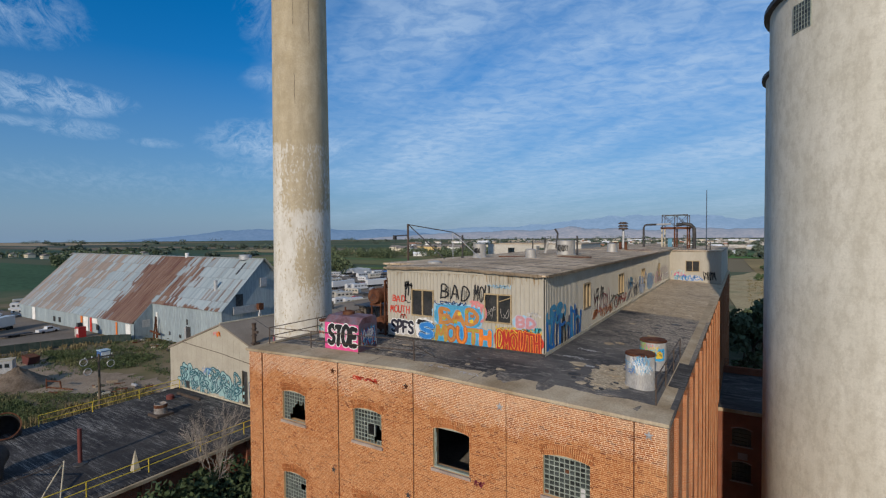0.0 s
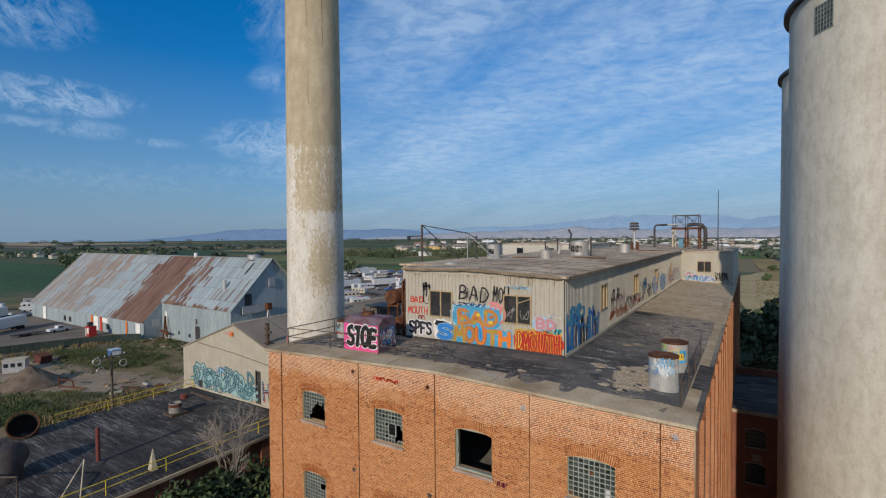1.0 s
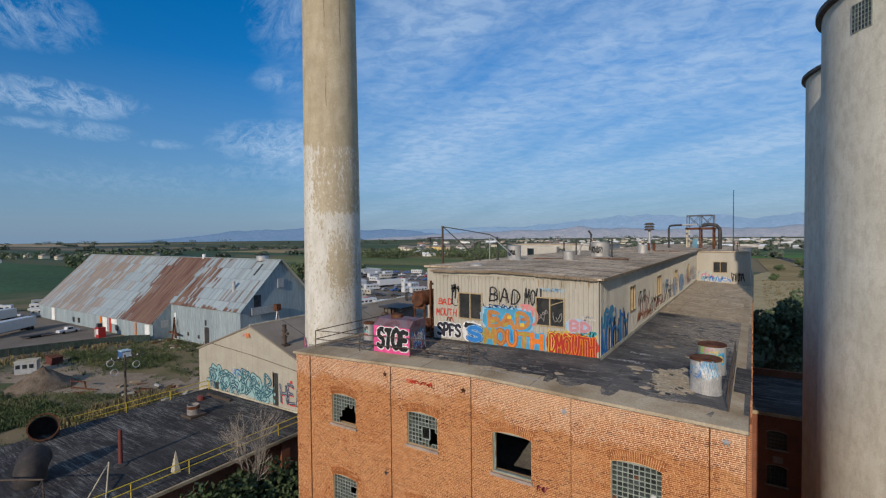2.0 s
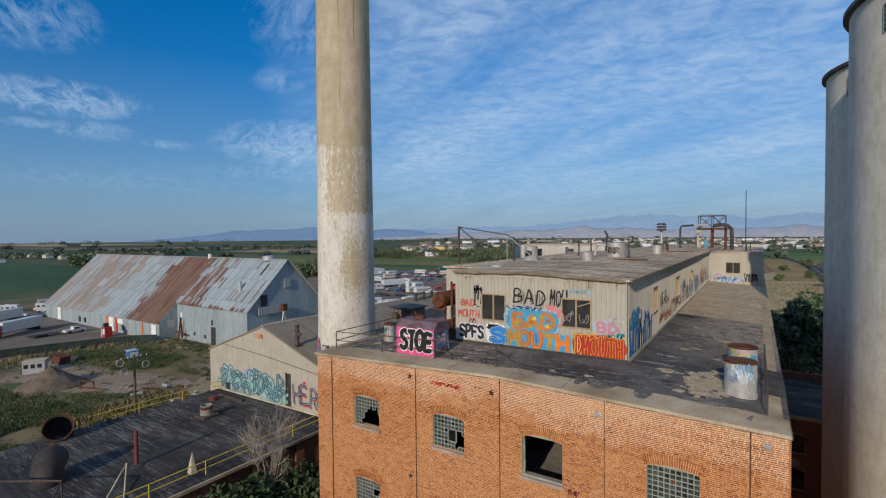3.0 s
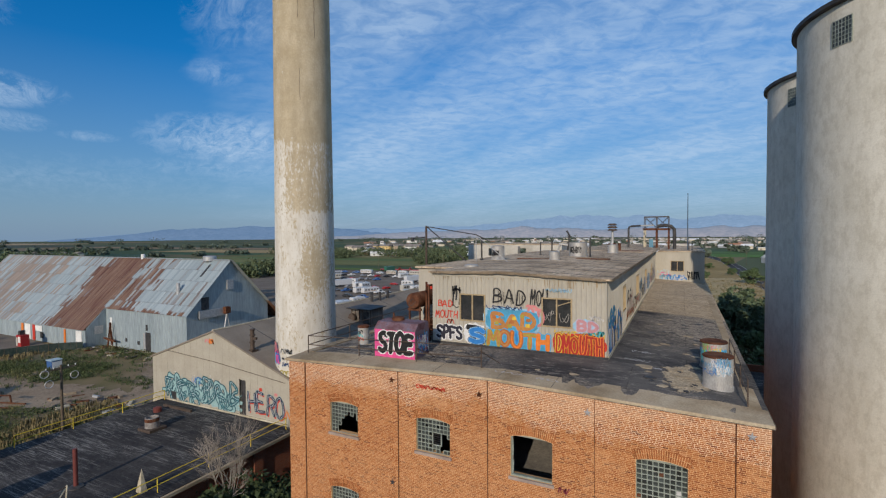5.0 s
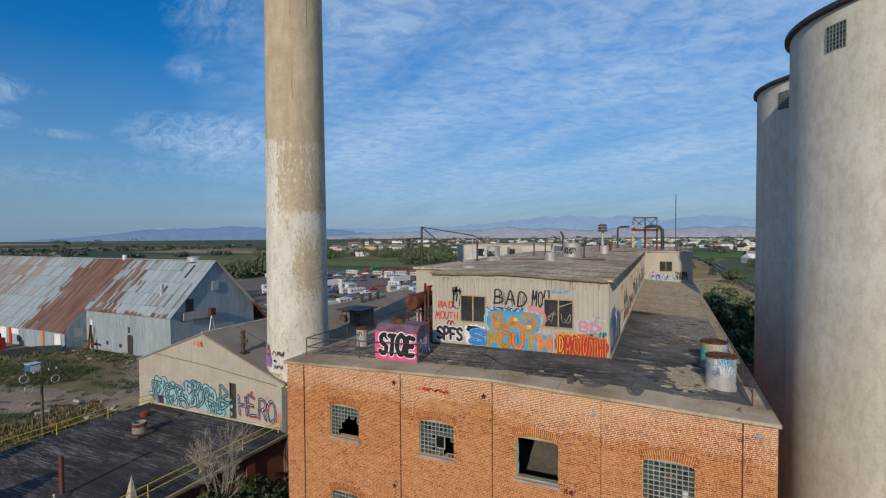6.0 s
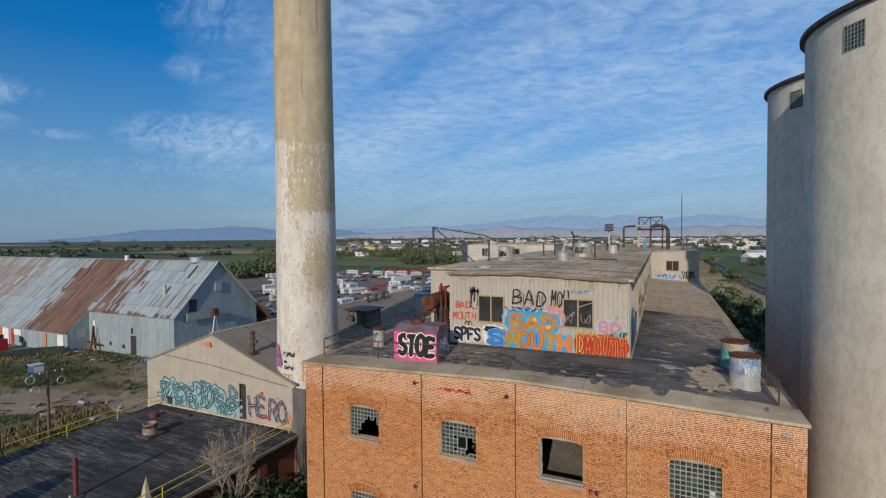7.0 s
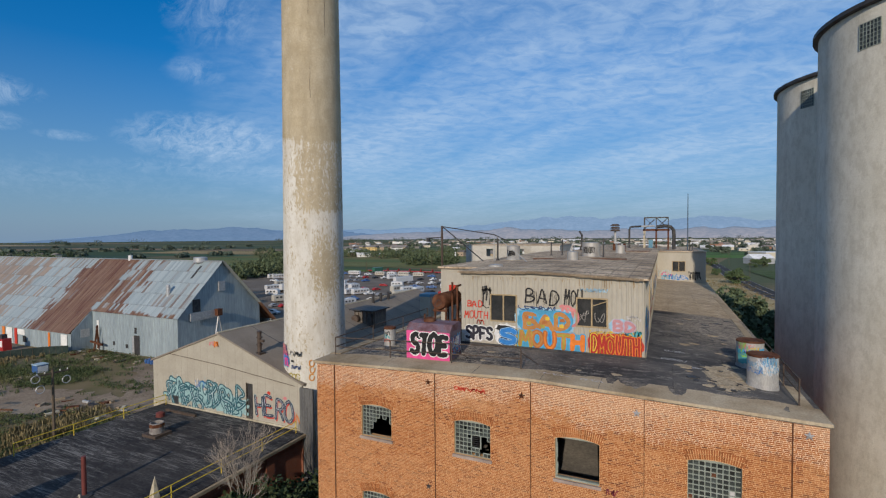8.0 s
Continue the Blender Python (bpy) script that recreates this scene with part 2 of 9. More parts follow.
def brick_extra(brick, mortar, pale=0.5):
    def go(n, l, vec, col, b):
        x, y, z = nsplit(n, l, vec)
        cb = n.new("ShaderNodeCombineXYZ")
        l.new(nmath(n, l, "ADD", x, y), cb.inputs[0])
        l.new(z, cb.inputs[1])
        t = n.new("ShaderNodeTexBrick")
        t.inputs["Scale"].default_value = 1.0
        t.inputs["Brick Width"].default_value, t.inputs["Row Height"].default_value = 0.215, 0.0725
        t.inputs["Mortar Size"].default_value, t.inputs["Mortar Smooth"].default_value = 0.0075, 0.1
        t.inputs["Color1"].default_value, t.inputs["Color2"].default_value = (1, 1, 1, 1), (0.72, 0.72, 0.72, 1)
        l.new(cb.outputs[0], t.inputs["Vector"])
        mul = n.new("ShaderNodeMix")
        mul.data_type, mul.blend_type = "RGBA", "MULTIPLY"
        mul.inputs["Factor"].default_value = 1.0
        l.new(col, mul.inputs["A"])
        l.new(t.outputs["Color"], mul.inputs["B"])
        return nmix(n, l, t.outputs["Fac"], mul.outputs["Result"], mortar)
    return go


BRICK = [(0.30, 0.10, 0.042), (0.40, 0.15, 0.065), (0.46, 0.20, 0.095)]
m_brick = mat("brick_wall", BRICK, 0.35, 0.9, bump=0.3, bump_scale=20, grain=0.2, extra=brick_extra(None, (0.46, 0.32, 0.21)))
m_brick_red = mat("brick_dark_red", [(0.22, 0.075, 0.042), (0.33, 0.115, 0.065)], 0.5, 0.9, bump=0.3, bump_scale=20,
                  extra=brick_extra(None, (0.2, 0.13, 0.1)))
m_concrete = mat("old_concrete", [(0.36, 0.31, 0.22), (0.46, 0.41, 0.31), (0.52, 0.48, 0.38)], 0.5, 0.9, bump=0.3)
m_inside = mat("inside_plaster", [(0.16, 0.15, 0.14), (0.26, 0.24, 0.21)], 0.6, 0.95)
m_beige = mat("beige_cladding", [(0.355, 0.33, 0.275), (0.42, 0.39, 0.33)], 0.7, 0.6, bump=0.08, grain=0.08, stretch=(1, 1, 0.3))
m_rust = mat("rusty_steel", [(0.065, 0.028, 0.018), (0.13, 0.055, 0.032), (0.17, 0.088, 0.052)], 2.0, 0.85, metal=0.2, bump=0.3)
m_rail = mat("brown_rail", [(0.07, 0.05, 0.04), (0.12, 0.09, 0.07)], 3.0, 0.7, metal=0.3)
m_yellow = mat("yellow_paint", [(0.55, 0.40, 0.03), (0.66, 0.5, 0.06)], 3.0, 0.6, grain=0.15)
m_galv = mat("galvanised_steel", [(0.36, 0.37, 0.38), (0.5, 0.5, 0.5)], 2.5, 0.5, metal=0.4, bump=0.1)
m_steel_dark = mat("dark_steel", [(0.035, 0.035, 0.04), (0.09, 0.085, 0.08)], 1.5, 0.6, metal=0.4)
m_white = mat("white_paint", [(0.62, 0.62, 0.6), (0.78, 0.78, 0.76)], 1.0, 0.6, grain=0.08)
m_glass = mat("dusty_glass", [(0.02, 0.022, 0.025), (0.05, 0.05, 0.05)], 1.2, 0.12, bump=0.0, spec=0.6)
m_wood = mat("weathered_wood", [(0.22, 0.17, 0.12), (0.34, 0.28, 0.2)], 2.0, 0.9, stretch=(1, 1, 6))

# ---- ground and distance ----
def ground_extra(n, l, vec, col, b):
    x, y, z = nsplit(n, l, vec)
    d = nmath(n, l, "SQRT", nmath(n, l, "ADD", nmath(n, l, "MULTIPLY", x, x), nmath(n, l, "MULTIPLY", y, y)))
    weeds = nramp(n, l, nnoise(n, l, vec, 0.06, 8, 0.65), [(0.42, 0.0), (0.58, 1.0)])
    near = nmix(n, l, weeds, (0.21, 0.165, 0.115), (0.08, 0.10, 0.048))
    dry = nramp(n, l, nnoise(n, l, vec, 0.02, 6, 0.6, shift=9.0), [(0.45, 0.0), (0.6, 1.0)])
    near = nmix(n, l, nmath(n, l, "MULTIPLY", dry, 0.6), near, (0.20, 0.15, 0.075))
    v = n.new("ShaderNodeTexVoronoi")
    v.inputs["Scale"].default_value = 1.0
    mp = n.new("ShaderNodeMapping")
    mp.inputs["Scale"].default_value = (0.0018, 0.0042, 1)
    mp.inputs["Rotation"].default_value = (0, 0, 0.06)
    l.new(vec, mp.inputs[0])
    l.new(mp.outputs[0], v.inputs["Vector"])
    r = nsplit(n, l, v.outputs["Color"])[0]
    # crop colours with haze mixed in: greens muted towards blue
    fields = nramp(n, l, r, [(0.0, (0.055, 0.085, 0.05)), (0.3, (0.07, 0.105, 0.058)), (0.5, (0.13, 0.125, 0.075)),
                             (0.7, (0.065, 0.09, 0.058)), (0.85, (0.21, 0.165, 0.10)), (1.0, (0.055, 0.08, 0.045))])
    far = nramp(n, l, nmath(n, l, "DIVIDE", d, 1000.0), [(0.26, 0.0), (0.34, 1.0)])
    return nmix(n, l, far, near, fields)


m_ground = mat("plain_ground", [(0.2, 0.15, 0.1), (0.1, 0.1, 0.05)], 0.05, 0.95, bump=0.4, bump_scale=1.5, extra=ground_extra)
bm = bm_new()
rings = [0, 60, 120, 200, 320, 500, 800, 1300, 2200, 3400, 4700]
prev = None
for r in rings[1:]:
    ring = [bm.verts.new((r * math.cos(i * math.pi / 32), r * math.sin(i * math.pi / 32), 0)) for i in range(64)]
    if prev is None:
        bm.faces.new(ring)
    else:
        for i in range(64):
            bm.faces.new((prev[i], ring[i], ring[(i + 1) % 64], prev[(i + 1) % 64]))
    prev = ring
solid("ground", bm, m_ground, "wide plain of weeds, bare dirt and farm fields", "ground", kind="structure")

FIELDS = [  # far fields: corners x0, y0, x1, y1, colour; greens blued for haze
    (-900, 60, -330, 210, (0.042, 0.078, 0.042)), (-1500, 240, -700, 470, (0.040, 0.070, 0.050)),
    (-3600, 300, -1600, 900, (0.060, 0.072, 0.058)), (-4300, 700, -2300, 1200, (0.26, 0.20, 0.13)),
    (-1300, 150, -900, 225, (0.16, 0.135, 0.08)), (-2300, 500, -1250, 620, (0.15, 0.12, 0.085)), (-1500, 700, -700, 820, (0.18, 0.135, 0.09)),
    (-760, 480, -500, 560, (0.045, 0.085, 0.052)), (-1750, 860, -900, 1000, (0.055, 0.075, 0.055)), (-2600, 380, -1700, 480, (0.05, 0.07, 0.05)),
    (-620, 330, -330, 420, (0.06, 0.10, 0.045)), (-900, 560, -420, 700, (0.22, 0.17, 0.09)),
    (-560, 350, -130, 560, (0.11, 0.115, 0.05)), (-520, 420, -240, 470, (0.085, 0.12, 0.05)), (-430, 500, -190, 530, (0.19, 0.145, 0.08)), (-420, 300, -170, 330, (0.09, 0.13, 0.04)),
    (10, 330, 30, 620, (0.2, 0.15, 0.07)), (-40, 620, 90, 760, (0.07, 0.13, 0.04)), (-240, 480, -60, 640, (0.11, 0.12, 0.05)),
    (-300, 700, 200, 820, (0.06, 0.10, 0.04)),
]
for i, (x0, y0, x1, y1, c) in enumerate(FIELDS):
    bm = bm_new()
    quad(bm, (x0, y0, 0.06 + 0.02 * i), (x1, y0 + 12, 0.06 + 0.02 * i), (x1 + 15, y1, 0.06 + 0.02 * i), (x0 - 10, y1 - 15, 0.06 + 0.02 * i))
    c = tuple(1.35 * k for k in c)
    m = mat("field", [tuple(k * 0.8 for k in c), c, tuple(min(1, k * 1.2) for k in c)], 0.01, 0.95, bump=0, bump_scale=0.4, stretch=(0.3, 1, 1))
    solid("farm_field", bm, m, "broad flat farm field in one crop", "field", kind="structure")


def ridge(name, label, m, dist, heights, seed, fine, rise):
    """heights: (bearing in degrees, height of the crest) from west to east"""
    bm, cols = bm_new(), []
    a0, a1 = heights[0][0], heights[-1][0]
    for i in range(301):
        deg = a0 + (a1 - a0) * i / 300
        a = radians(deg)
        h = noise.fractal((i * fine + seed, seed * 1.7, 0), 0.75, 2.1, 7)
        peak = max(6, float(np.interp(deg, [p[0] for p in heights], [p[1] for p in heights])) * (1 + rise * h))
        cols.append([bm.verts.new((dist * k * math.sin(a), dist * k * math.cos(a), z)) for k, z in
                     ((1.0, -5), (1.01, peak * (0.45 + 0.1 * math.sin(i * 1.3))), (1.03, peak * (0.8 + 0.06 * math.sin(i * 0.7))), (1.05, peak), (1.06, -5))])
    for p, q in zip(cols, cols[1:]):
        for j in range(4):
            bm.faces.new((p[j], q[j], q[j + 1], p[j + 1]))
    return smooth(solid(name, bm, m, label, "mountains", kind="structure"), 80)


# air haze put in as a bluish glow of the slopes
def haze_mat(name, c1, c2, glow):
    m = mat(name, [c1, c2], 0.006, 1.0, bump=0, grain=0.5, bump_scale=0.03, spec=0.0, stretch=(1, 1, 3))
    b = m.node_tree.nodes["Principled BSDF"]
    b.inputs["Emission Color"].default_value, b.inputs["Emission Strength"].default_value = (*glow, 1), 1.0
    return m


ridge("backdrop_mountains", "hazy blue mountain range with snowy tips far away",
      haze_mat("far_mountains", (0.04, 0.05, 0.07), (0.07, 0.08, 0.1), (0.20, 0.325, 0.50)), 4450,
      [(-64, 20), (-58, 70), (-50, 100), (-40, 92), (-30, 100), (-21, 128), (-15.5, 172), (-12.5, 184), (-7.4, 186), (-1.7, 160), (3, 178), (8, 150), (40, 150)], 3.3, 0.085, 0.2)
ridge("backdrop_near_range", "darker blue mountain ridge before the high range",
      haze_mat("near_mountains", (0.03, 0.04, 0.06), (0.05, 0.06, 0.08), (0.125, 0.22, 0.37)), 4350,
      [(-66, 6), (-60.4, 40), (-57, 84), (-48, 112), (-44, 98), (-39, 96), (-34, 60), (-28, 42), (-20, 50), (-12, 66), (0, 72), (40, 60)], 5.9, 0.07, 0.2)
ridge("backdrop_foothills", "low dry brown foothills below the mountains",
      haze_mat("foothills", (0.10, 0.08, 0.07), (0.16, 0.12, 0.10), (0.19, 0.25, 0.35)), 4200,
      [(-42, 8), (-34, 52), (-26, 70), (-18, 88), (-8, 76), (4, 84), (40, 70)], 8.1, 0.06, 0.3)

# ---- main brick building ----
X0, X1, Y0, Y1, TOP = -24.5, -1.95, 17.76, 100.0, 20.6
RIDGE = -12.7


def top_z(x):
    """Top of the front brickwork: it rises to a low point in the middle."""
    return float(np.interp(x, (X0, RIDGE, X1), (20.60, 21.02, 20.66)))



COLS = [(-21.61, -19.81), (-16.33, -14.52), (-11.55, -9.70), (-6.40, -4.57)]
ROWS = [(17.03, 18.6), (12.48, 14.05), (7.93, 9.5), (3.4, 4.95)]
HOLES = [(a, b, lo - (0.2 if (i, j) == (2, 0) else 0), hi, 0.13) for i, (a, b) in enumerate(COLS) for j, (lo, hi) in enumerate(ROWS)]
main = holder("brick_building", (X0, Y0, 0), "long four-storey orange brick factory building with a flat tarred roof", "building")
bm = wall_pieces(bm_new(), "y", Y0, Y0 + 0.45, X0, X1, 0, 20.55, HOLES)
prism(bm, [(X0, 20.551), (X1, 20.551), (X1, top_z(X1)), (RIDGE, top_z(RIDGE)), (X0, top_z(X0))], "y", Y0, Y0 + 0.45)
wall_front = part("wall_front", bm, m_brick, main)
bm = box(bm_new(), X1 - 0.45, Y0 + 0.46, 0, X1, Y1, TOP)
wall_east = part("wall_east", bm, m_brick, main)
part("wall_west", box(bm_new(), X0, Y0 + 0.46, 0, X0 + 0.45, Y1, TOP), m_brick, main)
part("wall_back", box(bm_new(), X0 + 0.46, Y1 - 0.45, 0, X1 - 0.46, Y1, TOP), m_brick, main)
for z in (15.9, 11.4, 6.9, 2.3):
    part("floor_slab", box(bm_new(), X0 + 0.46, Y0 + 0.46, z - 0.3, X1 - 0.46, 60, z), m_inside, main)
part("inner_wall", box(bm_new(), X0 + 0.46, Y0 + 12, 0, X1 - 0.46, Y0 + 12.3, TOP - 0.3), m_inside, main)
y = 19.6
while y < 98:
    part("pilaster", box(bm_new(), X1 + 0.002, y, 0, X1 + 0.16, y + 0.75, TOP - 0.25), m_brick, main)
    y += 3.05

# roof: falls from the penthouse to the edges
PX0, PX1, PY0, PBASE, PTOP = -17.95, -8.15, 22.65, 21.2, 25.3
EAVE = 20.72
CLAD = 25.12          # top of the wall sheets


def pent_z(x):
    """Underside of the penthouse roof: a low ridge."""
    return float(np.interp(x, (PX0, -13.6, PX1), (25.30, 25.40, 25.15)))


def deck_z(x, y):
    """Tarred deck: falls from the foot of the penthouse to the edges."""
    e = top_z(x) + 0.07
    k = min((y - Y0 + 0.1) / (PY0 - Y0 + 0.1), (X1 + 0.1 - x) / (X1 + 0.1 - PX1), (x - X0 + 0.1) / (PX0 - X0 + 0.1))
    return e + (PBASE - e) * min(1.0, max(0.0, k))


COPE = Y0 + 1.4


def coping_z(x, y):
    lo, hi = top_z(x) + 0.10, max(deck_z(x, COPE) + 0.02, top_z(x) + 0.12)
    return lo + (hi - lo) * (y - Y0 + 0.16) / (COPE - Y0 + 0.16)


def over_z(x, y):
    return coping_z(x, y) if y < COPE else deck_z(x, y)


def roof_extra(n, l, vec, col, b):
    x, y, z = nsplit(n, l, vec)
    n1 = nnoise(n, l, vec, 0.35, 7, 0.65)
    n2 = nnoise(n, l, vec, 1.3, 10, 0.75, stretch=(1, 0.7, 1), shift=2.0)
    n3 = nnoise(n, l, vec, 7.0, 8, 0.75, shift=4.0)
    wob = nmath(n, l, "MULTIPLY", nmath(n, l, "SUBTRACT", n1, 0.5), 5.0)
    # lengths of felt with laps between them
    cb = n.new("ShaderNodeCombineXYZ")
    l.new(x, cb.inputs[0])
    l.new(y, cb.inputs[1])
    lap = n.new("ShaderNodeTexBrick")
    for k, v in (("Scale", 1.0), ("Brick Width", 4.6), ("Row Height", 1.05), ("Mortar Size", 0.022), ("Mortar Smooth", 0.4)):
        lap.inputs[k].default_value = v
    lap.inputs["Color1"].default_value, lap.inputs["Color2"].default_value = (0, 0, 0, 1), (1, 1, 1, 1)
    l.new(cb.outputs[0], lap.inputs["Vector"])
    piece = nsplit(n, l, lap.outputs["Color"])[0]
    # dusty felt beyond the old tar, which ends in a straight lap
    back = nramp(n, l, nmath(n, l, "DIVIDE", nmath(n, l, "ADD", y, nmath(n, l, "MULTIPLY", wob, 0.1)), 100.0), [(0.397, 0.0), (0.403, 1.0)])
    strip2 = nramp(n, l, nmath(n, l, "DIVIDE", nmath(n, l, "ADD", nmath(n, l, "ADD", x, 10.0), wob), 10.0), [(0.22, 0.0), (0.50, 1.0)])
    mid = nramp(n, l, nmath(n, l, "DIVIDE", nmath(n, l, "ADD", y, wob), 60.0), [(0.44, 0.0), (0.52, 1.0)])
    worn = nmath(n, l, "MULTIPLY", nmath(n, l, "MULTIPLY", strip2, mid), nramp(n, l, nmath(n, l, "ADD", n2, nmath(n, l, "MULTIPLY", nmath(n, l, "SUBTRACT", n3, 0.5), 0.5)), [(0.39, 0.1), (0.45, 0.95)]))
    west = nramp(n, l, nmath(n, l, "DIVIDE", nmath(n, l, "SUBTRACT", -9.5, nmath(n, l, "ADD", x, nmath(n, l, "MULTIPLY", wob, 0.5))), 10.0), [(0.2, 0.0), (0.6, 0.7)])
    west = nmath(n, l, "MULTIPLY", west, nramp(n, l, nmath(n, l, "ADD", n2, nmath(n, l, "MULTIPLY", nmath(n, l, "SUBTRACT", n3, 0.5), 0.5)), [(0.43, 0.15), (0.51, 1.0)]))
    edge = nramp(n, l, nmath(n, l, "ADD", nmath(n, l, "MULTIPLY", nmath(n, l, "SUBTRACT", 20.3, y), 0.35), nmath(n, l, "MULTIPLY", nmath(n, l, "SUBTRACT", n2, 0.5), 2.2)), [(0.35, 0.0), (0.6, 0.6)])
    # bare patch beside the drums
    px = nmath(n, l, "DIVIDE", nmath(n, l, "ADD", x, 4.65), 0.95)
    py = nmath(n, l, "DIVIDE", nmath(n, l, "SUBTRACT", y, 21.5), 2.3)
    rad = nmath(n, l, "ADD", nmath(n, l, "ADD", nmath(n, l, "MULTIPLY", px, px), nmath(n, l, "MULTIPLY", py, py)), nmath(n, l, "MULTIPLY", nmath(n, l, "SUBTRACT", n2, 0.5), 3.6))
    bare = nramp(n, l, rad, [(0.74, 1.0), (0.80, 0.0)])
    scuff = nramp(n, l, nnoise(n, l, vec, 2.2, 10, 0.8, stretch=(0.6, 1.8, 1)), [(0.545, 0.0), (0.59, 0.55)])
    tarc = nmix(n, l, nramp(n, l, n1, [(0.4, 0.0), (0.6, 1.0)]), (0.036, 0.036, 0.04), (0.11, 0.104, 0.10))
    tarc = nmix(n, l, nmath(n, l, "MULTIPLY", piece, 0.22), tarc, (0.15, 0.14, 0.13))
    tarc = nmix(n, l, scuff, tarc, (0.32, 0.295, 0.265))
    dirt = nmix(n, l, nramp(n, l, n2, [(0.38, 0.0), (0.6, 1.0)]), (0.45, 0.345, 0.22), (0.60, 0.475, 0.33))
    dirt = nmix(n, l, nmath(n, l, "MULTIPLY", piece, 0.25), dirt, (0.26, 0.21, 0.155))
    dirt = nmix(n, l, nramp(n, l, n3, [(0.42, 0.6), (0.50, 0.0)]), dirt, (0.12, 0.10, 0.08))
    dirt = nmix(n, l, nramp(n, l, nnoise(n, l, vec, 2.4, 7, 0.7, stretch=(0.25, 1.6, 1), shift=6.0), [(0.57, 0.0), (0.62, 0.8)]), dirt, (0.06, 0.053, 0.048))
    grey = nmix(n, l, nramp(n, l, n3, [(0.42, 0.0), (0.56, 1.0)]), (0.17, 0.145, 0.118), (0.43, 0.37, 0.30))
    rip = nramp(n, l, nnoise(n, l, vec, 3.2, 9, 0.75, stretch=(0.3, 2.0, 1), shift=9.0), [(0.52, 0.0), (0.55, 0.75)])
    grey = nmix(n, l, rip, grey, (0.075, 0.068, 0.062))
    k = nmath(n, l, "MAXIMUM", worn, nmath(n, l, "MAXIMUM", west, edge))
    out = nmix(n, l, back, nmix(n, l, k, tarc, grey), dirt)
    out = nmix(n, l, nmath(n, l, "MULTIPLY", lap.outputs["Fac"], 0.55), out, (0.035, 0.033, 0.032))
    stone = nmix(n, l, nramp(n, l, n3, [(0.38, 0.0), (0.60, 1.0)]), (0.22, 0.175, 0.115), (0.55, 0.45, 0.32))
    return nmix(n, l, bare, out, stone)


m_roof = mat("tar_roof", [(0.1, 0.1, 0.1), (0.2, 0.18, 0.15)], 0.4, 0.9, bump=0.14, bump_scale=9, grain=0.3, extra=roof_extra)
bm = bm_new()
xs = sorted(set([round(v, 3) for v in np.linspace(X0 - 0.1, X1 + 0.1, 40)] + [PX0, PX1, RIDGE]))
ys = [Y0 - 0.1 + (PY0 - Y0 + 0.1) * k / 8 for k in range(9)] + [26, 32, 40, 50, 60, 70, 85, Y1]
net = [[bm.verts.new((x, y, deck_z(x, y))) for x in xs] for y in ys]
for a, b in zip(net, net[1:]):
    for i in range(len(xs) - 1):
        bm.faces.new((a[i], a[i + 1], b[i + 1], b[i]))
ext = bmesh.ops.extrude_face_region(bm, geom=list(bm.faces))
bmesh.ops.translate(bm, verts=[g for g in ext["geom"] if isinstance(g, bmesh.types.BMVert)], vec=(0, 0, -0.14))
roof = part("roof_deck", bm, m_roof, main, "patched black tar and dusty gravel roof")
m_coping = mat("coping_felt", [(0.27, 0.205, 0.13), (0.38, 0.305, 0.21), (0.45, 0.375, 0.27)], 0.5, 0.9, bump=0.3, bump_scale=14, grain=0.22)
bm = bm_new()
rows = []
for x in np.linspace(X0 - 0.12, X1 + 0.06, 27):
    g = top_z(x)
    rows.append([bm.verts.new(p) for p in ((x, Y0 - 0.16, g - 0.02), (x, Y0 - 0.16, g + 0.09), (x, Y0 - 0.13, coping_z(x, Y0 - 0.13)),
                                           (x, COPE, coping_z(x, COPE)), (x, COPE, g + 0.0), (x, Y0 - 0.02, g - 0.02))])
for a, b in zip(rows, rows[1:]):
    for i in range(6):
        bm.faces.new((a[i], a[(i + 1) % 6], b[(i + 1) % 6], b[i]))
bm.faces.new(rows[0])
bm.faces.new(rows[-1][::-1])
part("coping", bm, m_coping, main)
bm = bm_new()
prism(bm, [(X1 + 0.08, EAVE - 0.165), (X1 + 0.08, EAVE + 0.006), (X1 - 0.55, EAVE + 0.09), (X1 - 0.55, EAVE)], "y", COPE + 0.002, Y1)
part("coping", bm, m_coping, main)
bm = bm_new()
prism(bm, [(X0 - 0.18, EAVE - 0.165), (X0 - 0.18, EAVE + 0.006), (X0 + 0.55, EAVE + 0.09), (X0 + 0.55, EAVE)], "y", COPE + 0.002, Y1)
part("coping", bm, m_coping, main)
for x, w in ((-20.3, 0.016), (-15.4, 0.016), (-12.2, 0.014), (-9.75, 0.02)):
    a, b = coping_z(x, Y0 - 0.1), coping_z(x, COPE - 0.02)
    bm = prism(bm_new(), [(Y0 - 0.1, a - 0.01), (Y0 - 0.1, a + 0.006), (COPE - 0.02, b + 0.006), (COPE - 0.02, b - 0.01)], "x", x, x + w)
    part("coping_joint", bm, m_steel_dark, main)
